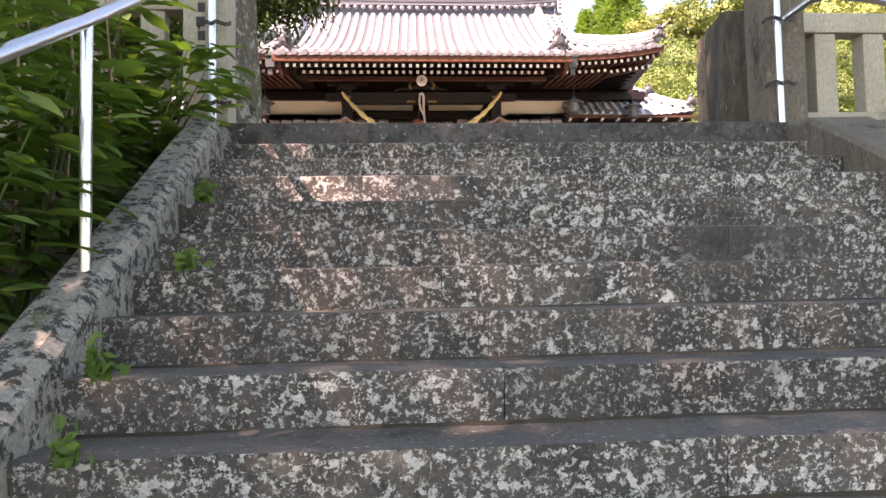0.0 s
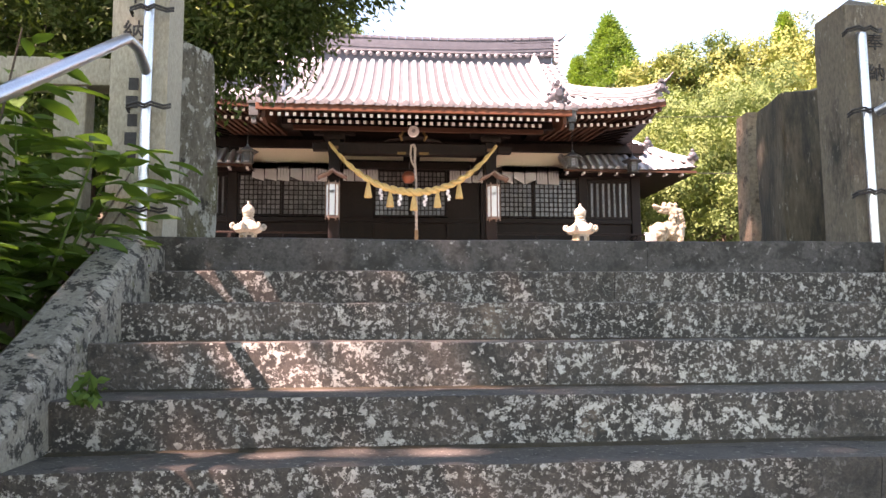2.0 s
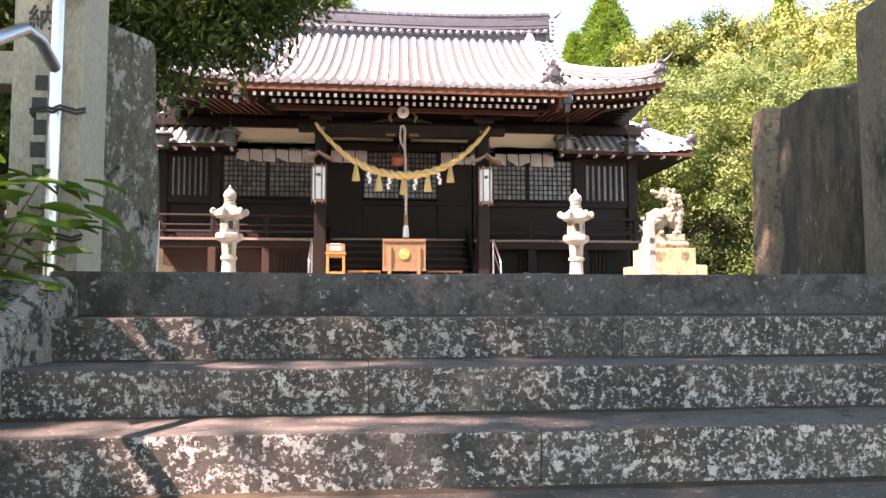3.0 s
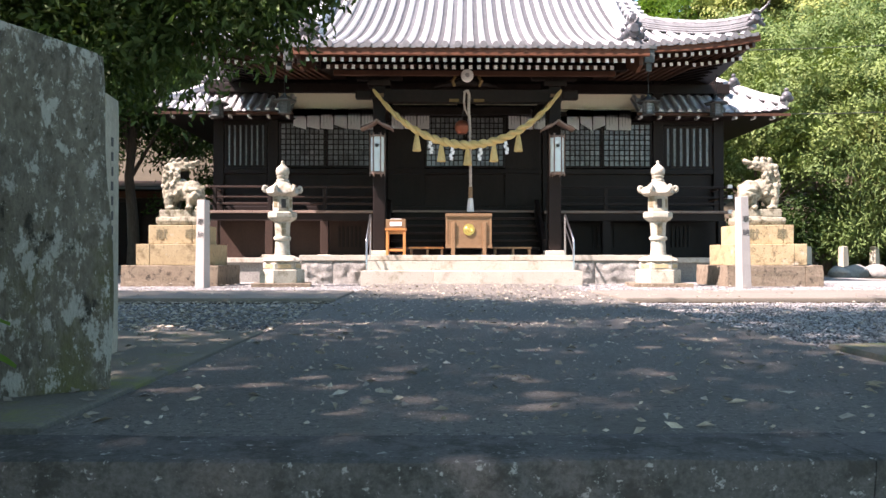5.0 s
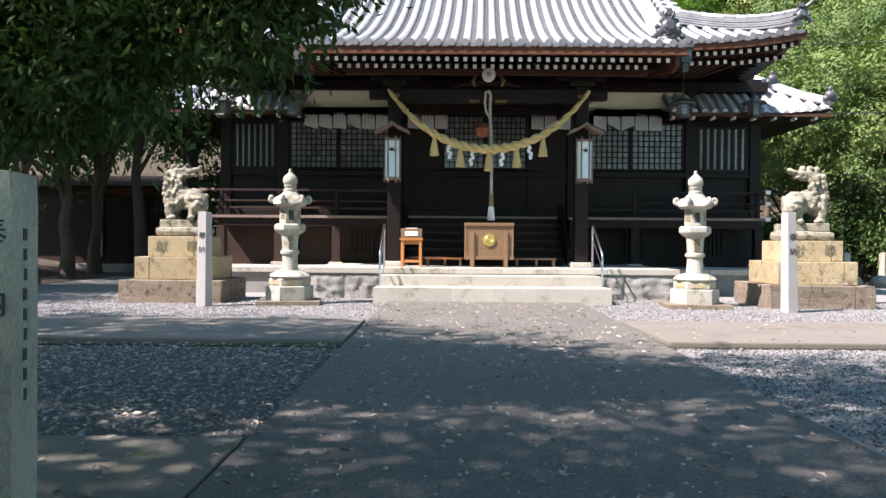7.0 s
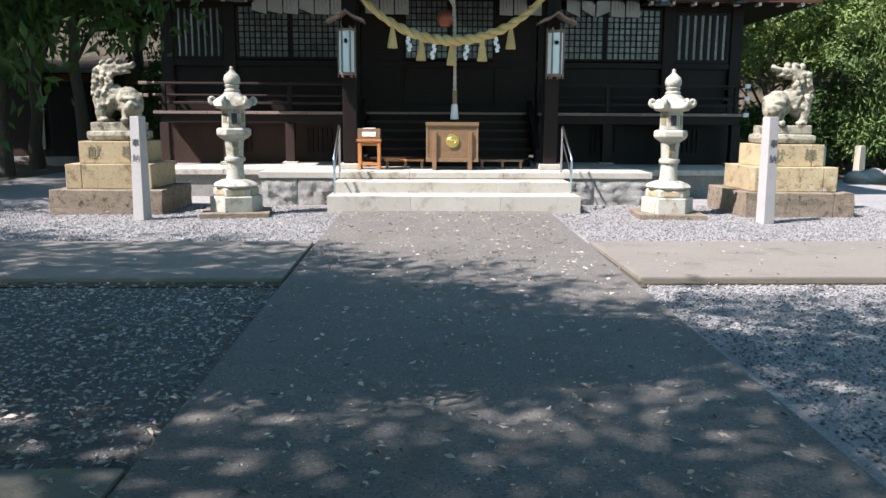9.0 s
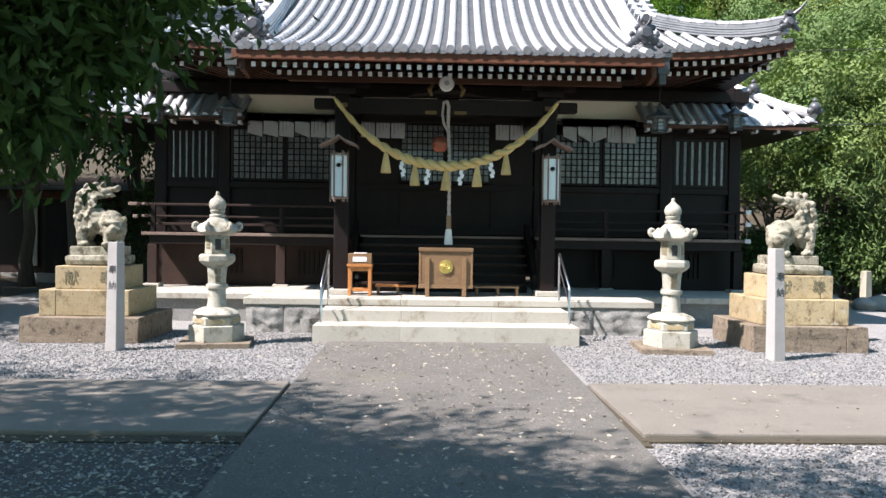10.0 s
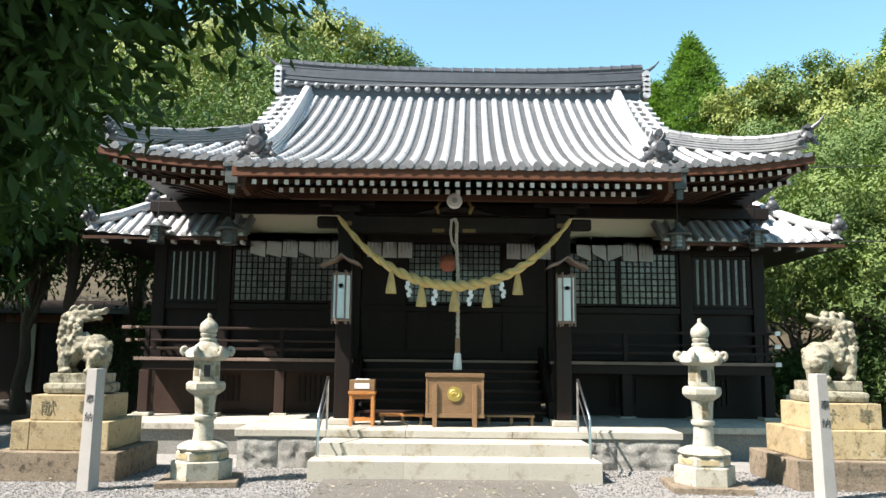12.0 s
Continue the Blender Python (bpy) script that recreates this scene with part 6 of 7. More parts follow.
# rain hoppers at the porch eave ends
for s in (-1, 1):
    x = 0.03 + s * 3.86
    t = thing("rain_hopper", (x, KOHAI_Y + 0.5, 4.6), "copper rain hopper below the roof valley", "gutter", "rain hoppers")
    bm = bmesh.new()
    box(bm, x - 0.15, x + 0.15, 17.75, 18.0, 4.98, 5.06, 0.01)
    box(bm, x - 0.11, x + 0.11, 17.78, 17.97, 4.70, 4.978, 0.01)
    part("hopper", bm, M_BRONZE, t)
    bm = bmesh.new()
    box(bm, x - 0.06, x + 0.06, 17.82, 17.93, 4.52, 4.70, 0.01)
    part("spout", bm, M_BRONZE, t)

# ---- hanging paper notices ----
def notices(x0, x1, n, z1, h, y, curl):
    for i in range(n):
        w = (x1 - x0) / n
        xa = x0 + w * i + 0.015
        t = thing("paper_notice", (xa + w / 2, y, z1 - h), "white paper notice with faded brush writing", "notice", "paper notices")
        bm = bmesh.new()
        lift = curl[i]
        rows = []
        for j in range(7):
            v = j / 6
            row = []
            for k in range(5):
                u = k / 4
                bend = lift * max(0, v - 0.35) ** 1.5 * (1 - u if lift > 0 else u) * 0.5
                row.append(bm.verts.new((xa + (w - 0.03) * u, y - 0.30 * abs(bend), z1 - h * v + abs(bend) * 0.7)))
            rows.append(row)
        for r0, r1 in zip(rows, rows[1:]):
            for k in range(4):
                bm.faces.new((r0[k], r0[k + 1], r1[k + 1], r1[k]))
        back = bmesh.ops.solidify(bm, geom=bm.faces[:], thickness=0.003)
        part("sheet", bm, M_PAPER, t, smooth=True)
        if abs(lift) < 0.3:
            for c in range(3):
                xx = xa + (w - 0.03) * (0.25 + 0.25 * c)
                boxpart("letter_bar", (xx - 0.006, xx + 0.006, y - 0.016, y - 0.012, z1 - h * (0.8 - 0.12 * c), z1 - h * 0.22), M_GREYINK, t)


NY = WALL_Y - 0.20
notices(-4.48, -2.30, 6, 4.50, 0.55, NY, (0.5, 0.4, 0.15, 0.7, 0.1, 0.05))
notices(-1.86, -0.82, 3, 4.50, 0.53, NY, (0.1, 0.05, 0.04))
notices(1.28, 2.30, 3, 4.50, 0.53, NY, (0.05, 0.1, 0.1))
notices(2.86, 4.62, 5, 4.50, 0.55, NY, (0.7, 0.9, -0.7, 0.1, 0.06))
bm = bmesh.new()
sweep(bm, [(-4.6, NY + 0.01, 4.505), (4.75, NY + 0.01, 4.505)], 0.006, 5)
solid("notice_cord", bm, M_WIRE, "dark cord holding the paper notices", "cord")

# ---- far things: low stone posts, boulders, side building, wires ----
for i, (x, y) in enumerate(((8.9, 25.0), (9.9, 25.2), (11.0, 25.3), (12.1, 25.2), (13.2, 25.4), (14.4, 25.2), (15.6, 25.4))):
    stone_post(x, y, 0.22, 0.2, 0.95, ground_z(x, y) - 0.08, M_POST, "short grey stone boundary post at the wood's edge", 0.006, 0.02, i * 7, 0, "boundary posts")
rng = random.Random(11)
for i in range(14):
    x, y = 8.8 + 0.72 * i + rng.uniform(-0.1, 0.1), 23.6 + rng.uniform(-0.2, 0.2)
    bm = bmesh.new()
    bmesh.ops.create_icosphere(bm, subdivisions=3, radius=rng.uniform(0.26, 0.42))
    for v in bm.verts:
        v.co += noise.noise_vector(v.co * 3 + Vector((i, 0, 0))) * 0.10
        v.co.z *= 0.7
    ob = solid("boulder", bm, M_RUBBLE, "rounded grey boulder edging the wood", "boulder", "edging boulders", smooth=True)
    ob.matrix_basis = pose(x, y, ground_z(x, y) + 0.06, 0, 0, i * 40)
shed = thing("side_building", (-13.5, 30, 0), "dark timber side building with a white door post", "building")
boxpart("wall", (-18, -10.5, 30.2, 34, -0.2, 3.2), M_LITBROWN, shed)
boxpart("door", (-13.0, -11.6, 30.14, 30.198, 0.3, 2.6), M_WOOD, shed, 0.01)
boxpart("white_panel", (-13.55, -13.25, 30.12, 30.19, 0.5, 2.7), M_POST, shed, 0.01, "white plaster panel")
boxpart("lintel", (-14.2, -10.8, 30.05, 30.19, 2.75, 3.0), M_REDWOOD, shed)
bm = bmesh.new()
v = [bm.verts.new(p) for p in ((-18.8, 29.3, 3.0), (-9.9, 29.3, 3.0), (-9.9, 32.2, 3.6), (-18.8, 32.2, 3.6), (-18.8, 35, 3.0), (-9.9, 35, 3.0))]
for f in ((0, 1, 2, 3), (3, 2, 5, 4), (0, 3, 4), (1, 5, 2)):
    bm.faces.new([v[i] for i in f])
# the near-black roof colour stands in for the shade of the trees
part("roof", bm, M_WOOD, shed)
boxpart("plinth", (-18.2, -10.2, 30.0, 34.2, -0.3, 0.25), M_RUBBLE, shed)
for z0, z1 in ((6.4, 6.9), (4.6, 4.4)):
    bm = bmesh.new()
    sweep(bm, [(7.2 + 18 * t, 23 + 4 * t, z0 + (z1 + 2 - z0) * t - 1.2 * t * (1 - t)) for t in [i / 12 for i in range(13)]], 0.012, 5)
    solid("overhead_cable", bm, M_WIRE, "thin dark overhead cable", "cable", "overhead cables")


# ---- trees ----
def lobes_about(c, r, n, seed, flat=0.75, size=0.45):
    rng = random.Random(seed)
    out = []
    for i in range(n):
        a, b = rng.uniform(0, 2 * math.pi), rng.uniform(-0.5, 1.2)
        q = rng.uniform(0.55, 0.95)
        k = rng.uniform(0.75, 1.25) * size
        out.append((c[0] + r * q * math.cos(a) * math.cos(b), c[1] + r * q * math.sin(a) * math.cos(b), c[2] + r * flat * q * math.sin(b), r * k, r * k, r * k * 0.72))
    out.append((*c, r * 0.6, r * 0.6, r * 0.55))
    return out


def tufted(c, r, n, seed, flat=0.9, size=0.30):
    """Many small tufts over a dome, so that a crown has lit heads and dark hollows."""
    rng = random.Random(seed)
    out = [(*c, r * 0.5, r * 0.5, r * 0.5 * flat)]
    for i in range(n):
        a = 2.4 * i + rng.uniform(-0.5, 0.5)
        h = -0.55 + 1.5 * (i + rng.random()) / n
        q = rng.uniform(0.72, 1.0)
        w = math.sqrt(max(0.06, 1 - min(1, h * h)))
        k = rng.uniform(0.65, 1.3) * size * r
        out.append((c[0] + r * q * w * math.cos(a), c[1] + r * q * w * math.sin(a), c[2] + r * flat * q * h, k * 1.1, k * 1.1, k * 0.66))
    return out


# big evergreen whose boughs hang over the courtyard
oak = [(-1.66, 7.2, 3.00, 0.42, 0.5, 0.62), (-1.25, 7.3, 3.50, 0.42, 0.5, 0.62), (-2.02, 7.2, 2.66, 0.40, 0.55, 0.60), (-2.05, 7.4, 3.2, 0.5, 0.5, 0.5), (-2.6, 7.2, 2.40, 0.50, 0.6, 0.62), (-3.3, 7.3, 2.3, 0.65, 0.7, 0.72), (-4.2, 7.4, 2.3, 0.85, 0.8, 0.85),
       (-2.4, 7.4, 3.7, 1.1, 0.9, 0.9), (-4.0, 7.7, 4.0, 1.5, 1.2, 1.3), (-5.6, 8.0, 4.4, 1.8, 1.5, 1.8), (-5.9, 7.6, 2.7, 1.1, 1.0, 1.1)]
tree("evergreen_oak", (-6.4, 8.3, 0), 5.0, 0.30, oak, 12500, 0.088, L_DARK, "large dark-leaved evergreen tree overhanging the courtyard", 3, k=9, spread=0.10, gap=0.10, inner=0.2, freq=3.2, width=0.38, droop=0.35)
# unseen high canopies beside and behind the stairs, added to shade the path
# the last three only keep skylight off the shaded ground
for i, (c, r, base, n, gap) in enumerate((((-10.0, 4.9, 9.0), 3.9, (-10.5, 4.2, 0), 3000, 0.85), ((-4.8, 2.3, 9.6), 3.8, (-8.8, 6.6, 0), 3300, 0.85), ((0.2, 3.6, 10.2), 3.6, (6.6, 1.0, -0.5), 2900, 0.25),
                                            ((-8.4, -1.0, 8.6), 4.4, (-9.2, -0.6, -2.0), 3000, 0.25), ((-6.2, -5.4, 9.0), 4.4, (-6.0, -5.2, -3.2), 2900, 0.25), ((-13.5, 6.6, 9.0), 4.4, (-14.4, 6.0, 0), 2600, 0.25), ((-4.6, -0.4, 9.4), 3.2, (-9.6, 1.8, -1.2), 1700, 0.4), ((5.0, 1.2, 10.6), 4.2, (8.6, -1.6, -1.5), 2000, 0.2), ((9.6, 4.6, 9.6), 4.0, (11.6, 3.6, -0.2), 2000, 0.2), ((2.0, -5.0, 9.8), 4.4, (6.0, -6.2, -3.2), 2000, 0.2))):
    tree("evergreen_oak", base, c[2] - base[2], 0.28, lobes_about(c, r, 13, 20 + i, 0.42, 0.42), n, 0.21, L_SHADE, "unseen tall evergreen tree added to shade the stairs and path", 40 + i, k=10, spread=0.20, gap=gap, inner=0.3, freq=2.4)

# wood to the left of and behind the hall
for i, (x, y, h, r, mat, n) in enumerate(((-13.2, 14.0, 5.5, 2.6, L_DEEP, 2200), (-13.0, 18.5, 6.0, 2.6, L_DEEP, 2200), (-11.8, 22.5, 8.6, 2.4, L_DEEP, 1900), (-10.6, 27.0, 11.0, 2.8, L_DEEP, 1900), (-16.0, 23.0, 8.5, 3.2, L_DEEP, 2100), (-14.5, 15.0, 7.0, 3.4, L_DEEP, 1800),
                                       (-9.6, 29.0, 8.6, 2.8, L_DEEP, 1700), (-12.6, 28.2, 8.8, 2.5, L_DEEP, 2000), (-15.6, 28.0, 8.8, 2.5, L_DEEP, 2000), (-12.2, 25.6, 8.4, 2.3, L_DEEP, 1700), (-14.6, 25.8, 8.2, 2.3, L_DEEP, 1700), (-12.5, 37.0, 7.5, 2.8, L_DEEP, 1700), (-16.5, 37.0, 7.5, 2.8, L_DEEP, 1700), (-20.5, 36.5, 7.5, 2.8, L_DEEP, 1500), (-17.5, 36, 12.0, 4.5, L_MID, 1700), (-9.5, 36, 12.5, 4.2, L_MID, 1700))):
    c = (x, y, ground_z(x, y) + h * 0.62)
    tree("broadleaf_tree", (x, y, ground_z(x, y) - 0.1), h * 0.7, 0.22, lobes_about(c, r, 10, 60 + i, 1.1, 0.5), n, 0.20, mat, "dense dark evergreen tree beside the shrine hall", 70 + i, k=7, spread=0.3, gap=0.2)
for i, (x, y, r) in enumerate(((8.6, 27.4, 1.3), (9.8, 26.6, 1.2), (11.2, 26.4, 1.4), (12.8, 26.6, 1.3), (14.2, 26.3, 1.4), (15.8, 26.6, 1.5), (17.4, 26.2, 1.6), (-12.8, 20.5, 1.5), (-9.0, 28.0, 1.9), (-15.6, 26.0, 1.8), (-13.0, 11.5, 1.6))):
    g0 = ground_z(x, y)
    t = thing("undergrowth_bush", (x, y, g0), "dense dark green bush at the wood's edge", "bush", "undergrowth bushes")
    p, u = cloud(lobes_about((x, y, g0 + r * 0.8), r, 8, 700 + i, 1.1, 0.5), 900, 710 + i, 0.5, 0.15)
    p, u = clump(p, u, 8, 0.14, 720 + i)
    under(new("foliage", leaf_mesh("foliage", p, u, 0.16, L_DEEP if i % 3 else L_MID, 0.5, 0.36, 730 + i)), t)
    bm = bmesh.new()
    sweep(bm, [(x, y, g0 - 0.1), (x + 0.1, y, g0 + r * 0.8)], [0.06, 0.03], 6)
    part("stem", bm, M_BARK, t)
# wooded hill behind the roof
hill = ((-26, 62, 27.5, 6.5), (-19, 60, 27.0, 6.0), (-13.5, 60, 28.5, 5.8), (-8.6, 61, 27.6, 5.5), (-4.6, 61, 24.6, 4.6), (-1.8, 62, 22.6, 3.8), (-15, 54, 22.5, 5.2), (-9.5, 54, 21.5, 5.0), (-21, 52, 21, 5.4), (-4.5, 56, 20, 4.4), (1, 58, 19.0, 4.4), (6, 60, 18.5, 4.4), (11, 60, 18.5, 4.6))
for i, (x, y, top, r) in enumerate(hill):
    g = ground_z(x, y)
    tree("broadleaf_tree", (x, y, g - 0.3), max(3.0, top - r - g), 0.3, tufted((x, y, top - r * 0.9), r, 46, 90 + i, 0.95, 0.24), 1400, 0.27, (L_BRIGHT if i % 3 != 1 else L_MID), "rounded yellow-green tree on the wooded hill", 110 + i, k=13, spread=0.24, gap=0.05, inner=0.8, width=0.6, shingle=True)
# bright trees to the right of the hall
right = ((22.0, 57, 21.2, 3.6), (25.2, 56, 22.2, 4.0), (28.5, 54, 21.5, 4.6), (33, 54, 23.0, 5.2), (38, 52, 24, 6), (20.0, 50, 15.5, 4.0), (24, 46, 15.5, 4.0), (28.5, 44, 16.5, 4.4), (33.5, 46, 19.5, 5.0), (19, 40, 11.5, 3.4), (23, 38, 12, 3.6), (27.5, 38, 14, 4.0), (15, 44, 11.5, 3.6))
for i, (x, y, top, r) in enumerate(right):
    g = ground_z(x, y)
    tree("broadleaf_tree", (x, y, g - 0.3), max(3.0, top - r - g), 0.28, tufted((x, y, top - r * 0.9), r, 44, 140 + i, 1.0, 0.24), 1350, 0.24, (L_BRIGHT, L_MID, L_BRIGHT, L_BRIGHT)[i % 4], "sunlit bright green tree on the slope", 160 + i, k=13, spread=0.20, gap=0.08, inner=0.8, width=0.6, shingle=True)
near = ((10.6, 27.5, 6.2, 2.3), (12.6, 27.0, 7.0, 2.5), (14.8, 27.5, 7.8, 2.6), (17.2, 27.0, 8.5, 3.0), (11.6, 30.5, 8.2, 2.8), (14.4, 31.0, 9.6, 3.0), (17.6, 31.5, 10.5, 3.2), (21.0, 29.5, 9.6, 3.4), (13.0, 35.5, 10.5, 3.0), (17.5, 35.5, 11.5, 3.2), (9.2, 31.0, 7.0, 2.4))
for i, (x, y, top, r) in enumerate(near):
    g = ground_z(x, y)
    tree("broadleaf_tree", (x, y, g - 0.2), max(2.5, top - r - g), 0.14, tufted((x, y, top - r * 0.95), r, 30, 180 + i, 1.2, 0.29), 1750, 0.135, (L_MID, L_WOOD, L_MID)[i % 3], "leafy green understorey tree at the wood's edge", 200 + i, k=13, spread=0.12, gap=0.16, inner=0.78, freq=1.6, width=0.5, shingle=True)
# bamboo with drooping leaves at the wood's edge
for i in range(9):
    x, y = 13.4 + 0.95 * i, 25.8 + (i % 3) * 0.5
    tall = 4.4 + (i * 37 % 5) * 0.5
    t = thing("bamboo_clump", (x, y, ground_z(x, y)), "arching green bamboo with drooping narrow leaves", "bamboo", "bamboo clumps")
    rngb = np.random.default_rng(300 + i)
    for q in range(5):
        bm = bmesh.new()
        lean = rngb.uniform(-0.9, 0.9, 2)
        sweep(bm, [(x + lean[0] * u * u, y + lean[1] * u * u - 0.6 * u ** 3, ground_z(x, y) + tall * (u - 0.12 * u ** 3)) for u in (0, 0.3, 0.6, 0.85, 1.0)], [0.03, 0.028, 0.022, 0.014, 0.006], 6)
        part("culm", bm, L_BRIGHT, t)
    u = rngb.uniform(0.25, 1.05, 700)
    p = np.stack([x + rngb.normal(0, 0.65, 700) * (0.4 + u), y - 0.5 * u + rngb.normal(0, 0.5, 700), ground_z(x, y) + tall * (u - 0.12 * u ** 3) + rngb.normal(0, 0.15, 700)], 1)
    o = rngb.normal(0, 0.5, (700, 3))
    p, o = clump(p, o, 5, 0.12, 320 + i)
    under(new("leaves", leaf_mesh("leaves", p, o, 0.24, L_BRIGHT if i % 2 else L_MID, 1.1, 0.16, 330 + i)), t)


def conifer(x, y, top, h, r, seed):
    g = top - h
    t = thing("conifer", (x, y, ground_z(x, y) - 0.2), "tall pointed green conifer on the slope", "tree", "conifers")
    bm = bmesh.new()
    sweep(bm, [(x, y, ground_z(x, y) - 0.2), (x, y, g), (x, y, top - 0.3)], [0.35, 0.3, 0.04], 8)
    part("trunk", bm, M_BARK, t)
    rng = np.random.default_rng(seed)
    n = 5200
    v = rng.uniform(0, 1, n) ** 0.7
    tier = 1 - 0.3 * ((v * 9 + rng.uniform(-0.15, 0.15, n)) % 1)
    a = rng.uniform(0, 2 * math.pi, n)
    rad = r * v ** 0.8 * tier * np.sqrt(rng.uniform(0.25, 1, n)) * (1 + 0.18 * np.sin(a * 5 + v * 20))
    p = np.stack([x + rad * np.cos(a), y + rad * np.sin(a), top - h * v], 1)
    o = np.stack([np.cos(a), np.sin(a), 0.2 * np.ones(n)], 1)
    p, o = clump(p, o, 9, 0.22, seed)
    under(new("crown", leaf_mesh("crown", p, o, 0.30, L_CONIFER, 0.1, 0.35, seed)), t)


conifer(18.9, 60, 25.8, 11.5, 5.8, 401)
conifer(34.5, 60, 26.6, 8.0, 2.6, 402)
conifer(16.2, 60, 22.0, 7.0, 2.4, 403)

# ---- shrubs to the left of the stairs ----
rng = random.Random(8)
for i, (x, y, h) in enumerate(((-2.75, 2.9, 0.95), (-2.95, 2.1, 1.05), (-2.85, 1.3, 1.1), (-3.0, 0.5, 1.2), (-3.5, 2.6, 1.5), (-3.6, 1.4, 1.6), (-2.75, 0.0, 0.85), (-4.3, 2.2, 1.8), (-4.0, 0.4, 1.7), (-2.62, 2.45, 0.7), (-2.55, 1.75, 0.75), (-2.5, 3.0, 0.7), (-2.6, 1.0, 0.85))):
    z0 = ground_z(x, y) - 0.05
    h *= 1.3
    t = thing("broadleaf_shrub", (x, y, z0), "lush green broad-leaved shrub beside the stairs", "shrub", "shrubs beside the stairs")
    g = np.random.default_rng(500 + i)
    pts, out = [], []
    for q in range(7):
        lean = g.uniform(-0.38, 0.38, 2)
        bm = bmesh.new()
        tip = h * g.uniform(0.75, 1.15)
        line = [(x + lean[0] * u, y + lean[1] * u, z0 + tip * u) for u in (0, 0.35, 0.7, 1.0)]
        sweep(bm, line, [0.011, 0.009, 0.006, 0.003], 5)
        part("stem", bm, M_BARK if q % 2 else L_SHRUB, t)
        for w in range(44):
            u = g.uniform(0.2, 1.05)
            a = g.uniform(0, 2 * math.pi)
            d = np.array([math.cos(a), math.sin(a), 0.15])
            pts.append(np.array([x + lean[0] * u, y + lean[1] * u, z0 + tip * u]) + d * g.uniform(0.05, 0.17))
            out.append(d * 2.2)
    pts, out = np.array(pts), np.array(out)
    bm = bmesh.new()
    for p, d in zip(pts, out):
        L = g.uniform(0.10, 0.21)
        dv = Vector(d).normalized() + Vector((0, 0, g.uniform(-0.55, 0.1)))
        dv.normalize()
        s = dv.cross(Vector((g.normal(0, 0.3), g.normal(0, 0.3), 1))).normalized()
        up = s.cross(dv)
        mid = []
        rows = []
        for u, wd, sag in ((0, 0.02, 0), (0.25, 0.19, 0.02), (0.55, 0.22, 0.0), (0.82, 0.11, -0.06), (1.0, 0.01, -0.12)):
            c = Vector(p) + dv * L * u + up * L * sag
            rows.append([bm.verts.new(c + s * L * wd + up * L * 0.05), bm.verts.new(c), bm.verts.new(c - s * L * wd + up * L * 0.05)])
        for r0, r1 in zip(rows, rows[1:]):
            bm.faces.new((r0[0], r0[1], r1[1], r1[0]))
            bm.faces.new((r0[1], r0[2], r1[2], r1[1]))
    part("leaves", bm, L_SHRUB, t, smooth=True)
for x, y, z, h in ((-2.55, 2.2, -0.6, 1.1), (-2.5, 2.55, -0.45, 0.95), (-2.6, 1.8, -0.9, 1.2)):
    bm = bmesh.new()
    sweep(bm, [(x, y, z), (x + 0.03, y, z + h * 0.5), (x - 0.02, y + 0.03, z + h)], [0.008, 0.007, 0.004], 6)
    solid("dry_stalk", bm, M_LIGHTWOOD, "thin dry brown plant stalk beside the stairs", "stalk", "dry stalks")
# weeds in the stair joints
for i, (x, y, z) in enumerate(((-1.86, 1.44, -0.96), (-1.93, 2.05, -0.64), (-1.9, 0.52, -1.45), (-1.95, 0.85, -1.28))):
    g = np.random.default_rng(600 + i)
    p = np.array([x, y, z]) + np.abs(g.normal(0, 0.035, (60, 3))) * np.array([1, -0.6, 1.0])
    ob = new("stair_weed", leaf_mesh("stair_weed", p, g.normal(0, 1, (60, 3)), 0.045, L_SHRUB, -0.4, 0.5, i))
    tagged(ob, "small green weed tuft in a stair joint", "weed", kind="stuff")

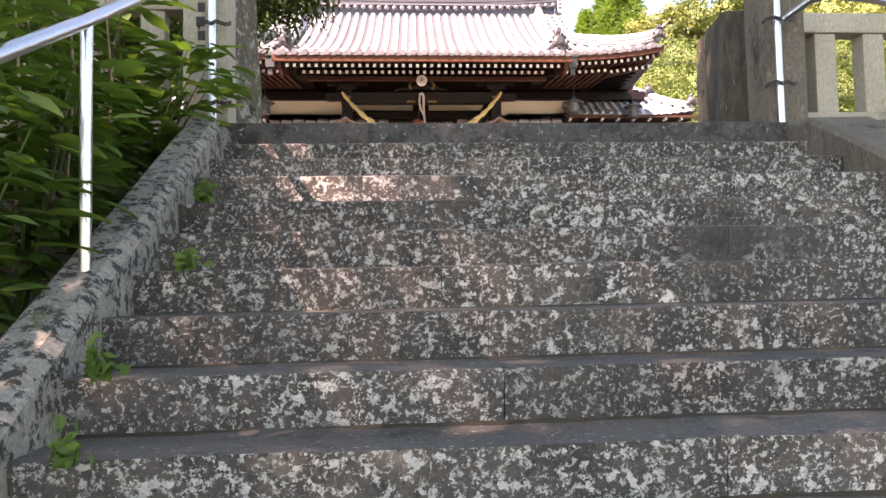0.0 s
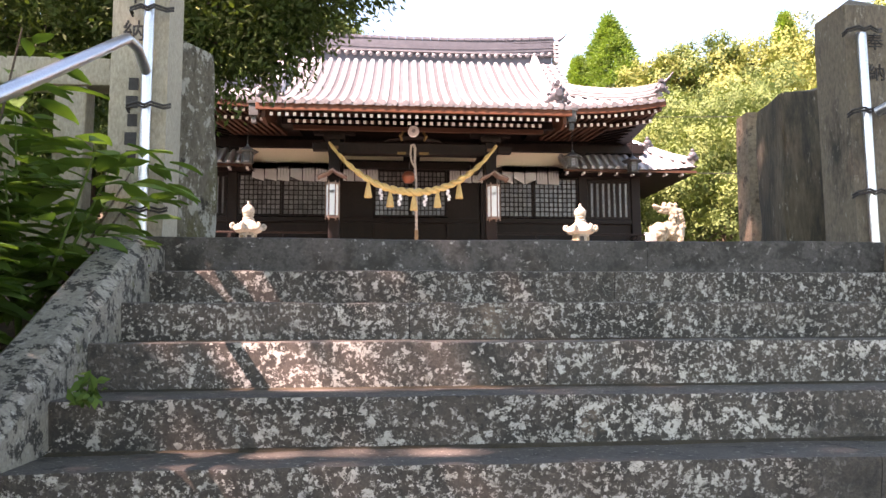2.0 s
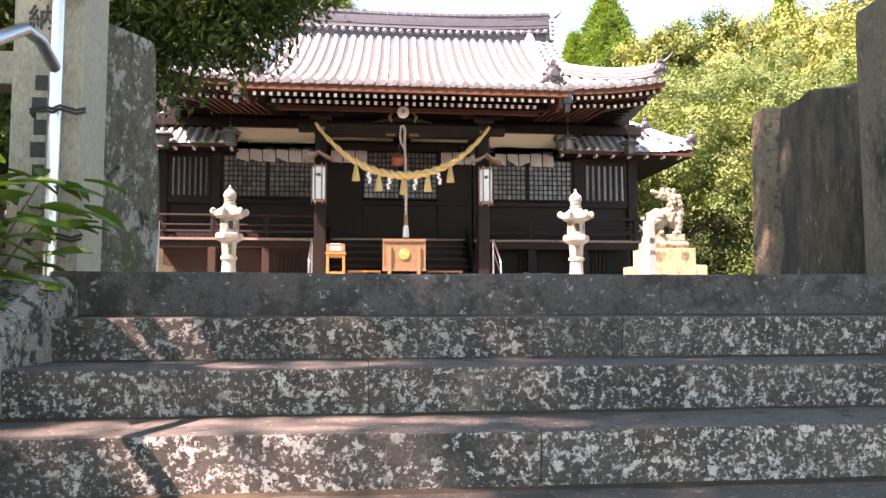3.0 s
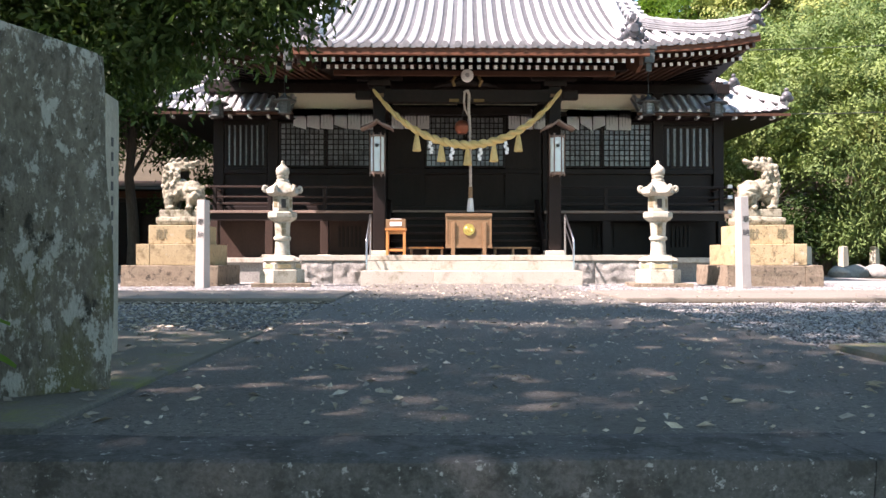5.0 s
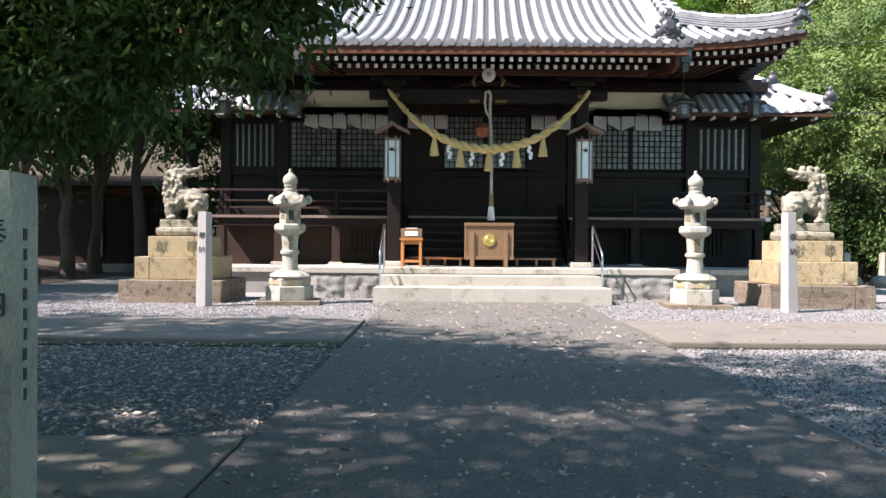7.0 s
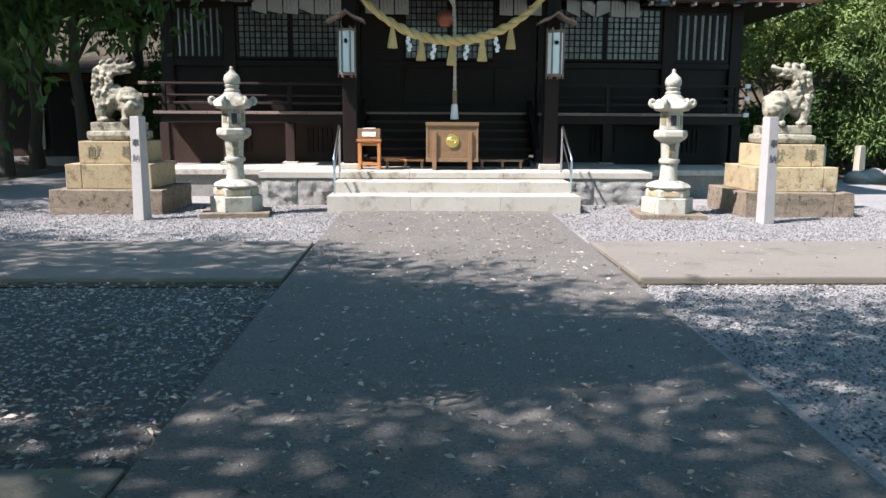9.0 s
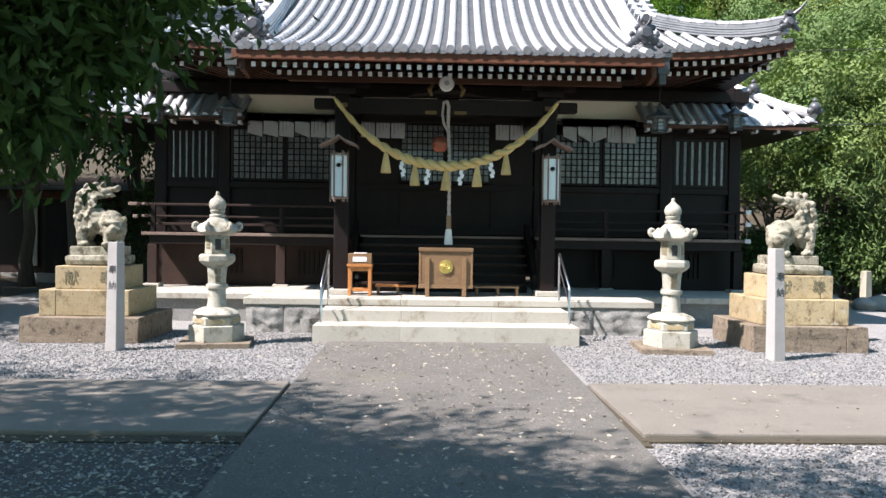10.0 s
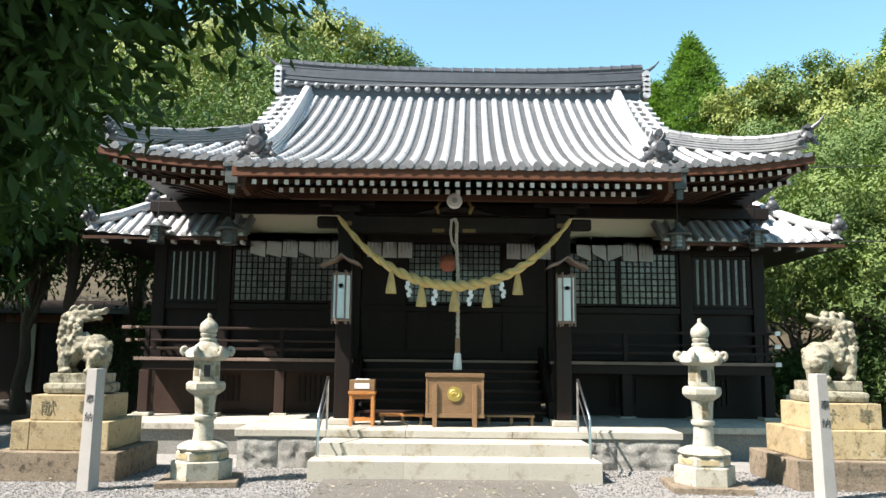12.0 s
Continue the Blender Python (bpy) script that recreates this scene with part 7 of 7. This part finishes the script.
# ---- gravel and fallen leaves ----
def scatter(name, areas, n, size, mat, label, seed, flat=0.6):
    g = np.random.default_rng(seed)
    base = np.array([(1, 0, 0), (0, 1, 0), (-1, 0, 0), (0, -1, 0), (0, 0, 1), (0, 0, -1)], float)
    tri = np.array([(0, 1, 4), (1, 2, 4), (2, 3, 4), (3, 0, 4), (1, 0, 5), (2, 1, 5), (3, 2, 5), (0, 3, 5)])
    w = np.array([(a[1] - a[0]) * (a[3] - a[2]) * a[4] for a in areas])
    which = g.choice(len(areas), n, p=w / w.sum())
    A = np.array(areas)
    x = A[which, 0] + (A[which, 1] - A[which, 0]) * g.uniform(0, 1, n)
    y = A[which, 2] + (A[which, 3] - A[which, 2]) * g.uniform(0, 1, n)
    s = size * g.uniform(0.5, 1.5, n)
    v = base[None] * g.uniform(0.7, 1.3, (n, 6, 1)) * s[:, None, None]
    a = g.uniform(0, 6.28, n)
    vx = v[:, :, 0] * np.cos(a)[:, None] - v[:, :, 1] * np.sin(a)[:, None] + x[:, None]
    vy = v[:, :, 0] * np.sin(a)[:, None] + v[:, :, 1] * np.cos(a)[:, None] + y[:, None]
    vz = v[:, :, 2] * flat - 0.05 + 0.2 * s[:, None]
    co = np.stack([vx, vy, vz], 2).reshape(-1)
    t = (tri[None] + (np.arange(n) * 6)[:, None, None]).reshape(-1)
    me = bpy.data.meshes.new(name)
    me.vertices.add(n * 6)
    me.vertices.foreach_set("co", co)
    me.loops.add(n * 24)
    me.loops.foreach_set("vertex_index", t)
    me.polygons.add(n * 8)
    me.polygons.foreach_set("loop_start", np.arange(n * 8) * 3)
    me.polygons.foreach_set("loop_total", np.full(n * 8, 3))
    me.update(calc_edges=True)
    me.materials.append(mat)
    tagged(new(name, me), label, "gravel", kind="stuff")


scatter("gravel", ((-7.0, -1.97, 6.75, 10.64, 0.45), (1.52, 7.0, 5.95, 10.73, 1.0), (-8.0, -1.97, 13.2, 17.9, 0.8), (1.66, 8.0, 13.2, 17.9, 0.8)), 85000, 0.0115, M_GRAVEL, "loose grey crushed gravel on the courtyard", 71)
g = np.random.default_rng(72)
for name, n, x0, x1, y0, y1, z, size, label in (("leaf_fragments", 2600, -1.9, 1.4, 3.6, 16.4, 0.006, 0.022, "tiny dry leaf fragments strewn on the path"),
                                          ("fallen_leaves", 900, -1.9, 1.4, 3.6, 16.4, 0.006, 0.06, "scattered dry fallen leaves on the path"),
                                          ("fallen_leaves", 3000, -6.5, -1.95, 6.0, 10.8, -0.03, 0.062, "scattered dry fallen leaves on the gravel"),
                                          ("fallen_leaves", 420, 1.5, 6.5, 6.0, 10.8, -0.03, 0.055, "scattered dry fallen leaves on the gravel"),
                                          ("fallen_leaves", 420, -6.0, 6.0, 10.9, 16.4, 0.02, 0.045, "scattered dry fallen leaves before the hall"),
                                          ("fallen_leaves", 260, -5.0, -1.97, 3.8, 6.7, 0.012, 0.06, "scattered dry fallen leaves on the mossy slab")):
    p = np.stack([g.uniform(x0, x1, n), g.uniform(y0, y1, n), np.full(n, z)], 1)
    o = np.concatenate([g.normal(0, 3, (n, 2)), np.zeros((n, 1))], 1)
    me = leaf_mesh(name, p, o, size, M_DEADLEAF, 0.0, 0.5, 73 + n)
    co = np.empty(len(me.vertices) * 3)
    me.vertices.foreach_get("co", co)
    co = co.reshape(-1, 3)
    co[:, 2] = z + np.clip(co[:, 2] - z, -0.004, 0.012)
    me.vertices.foreach_set("co", co.reshape(-1))
    tagged(new(name, me), label, "leaves", kind="stuff")
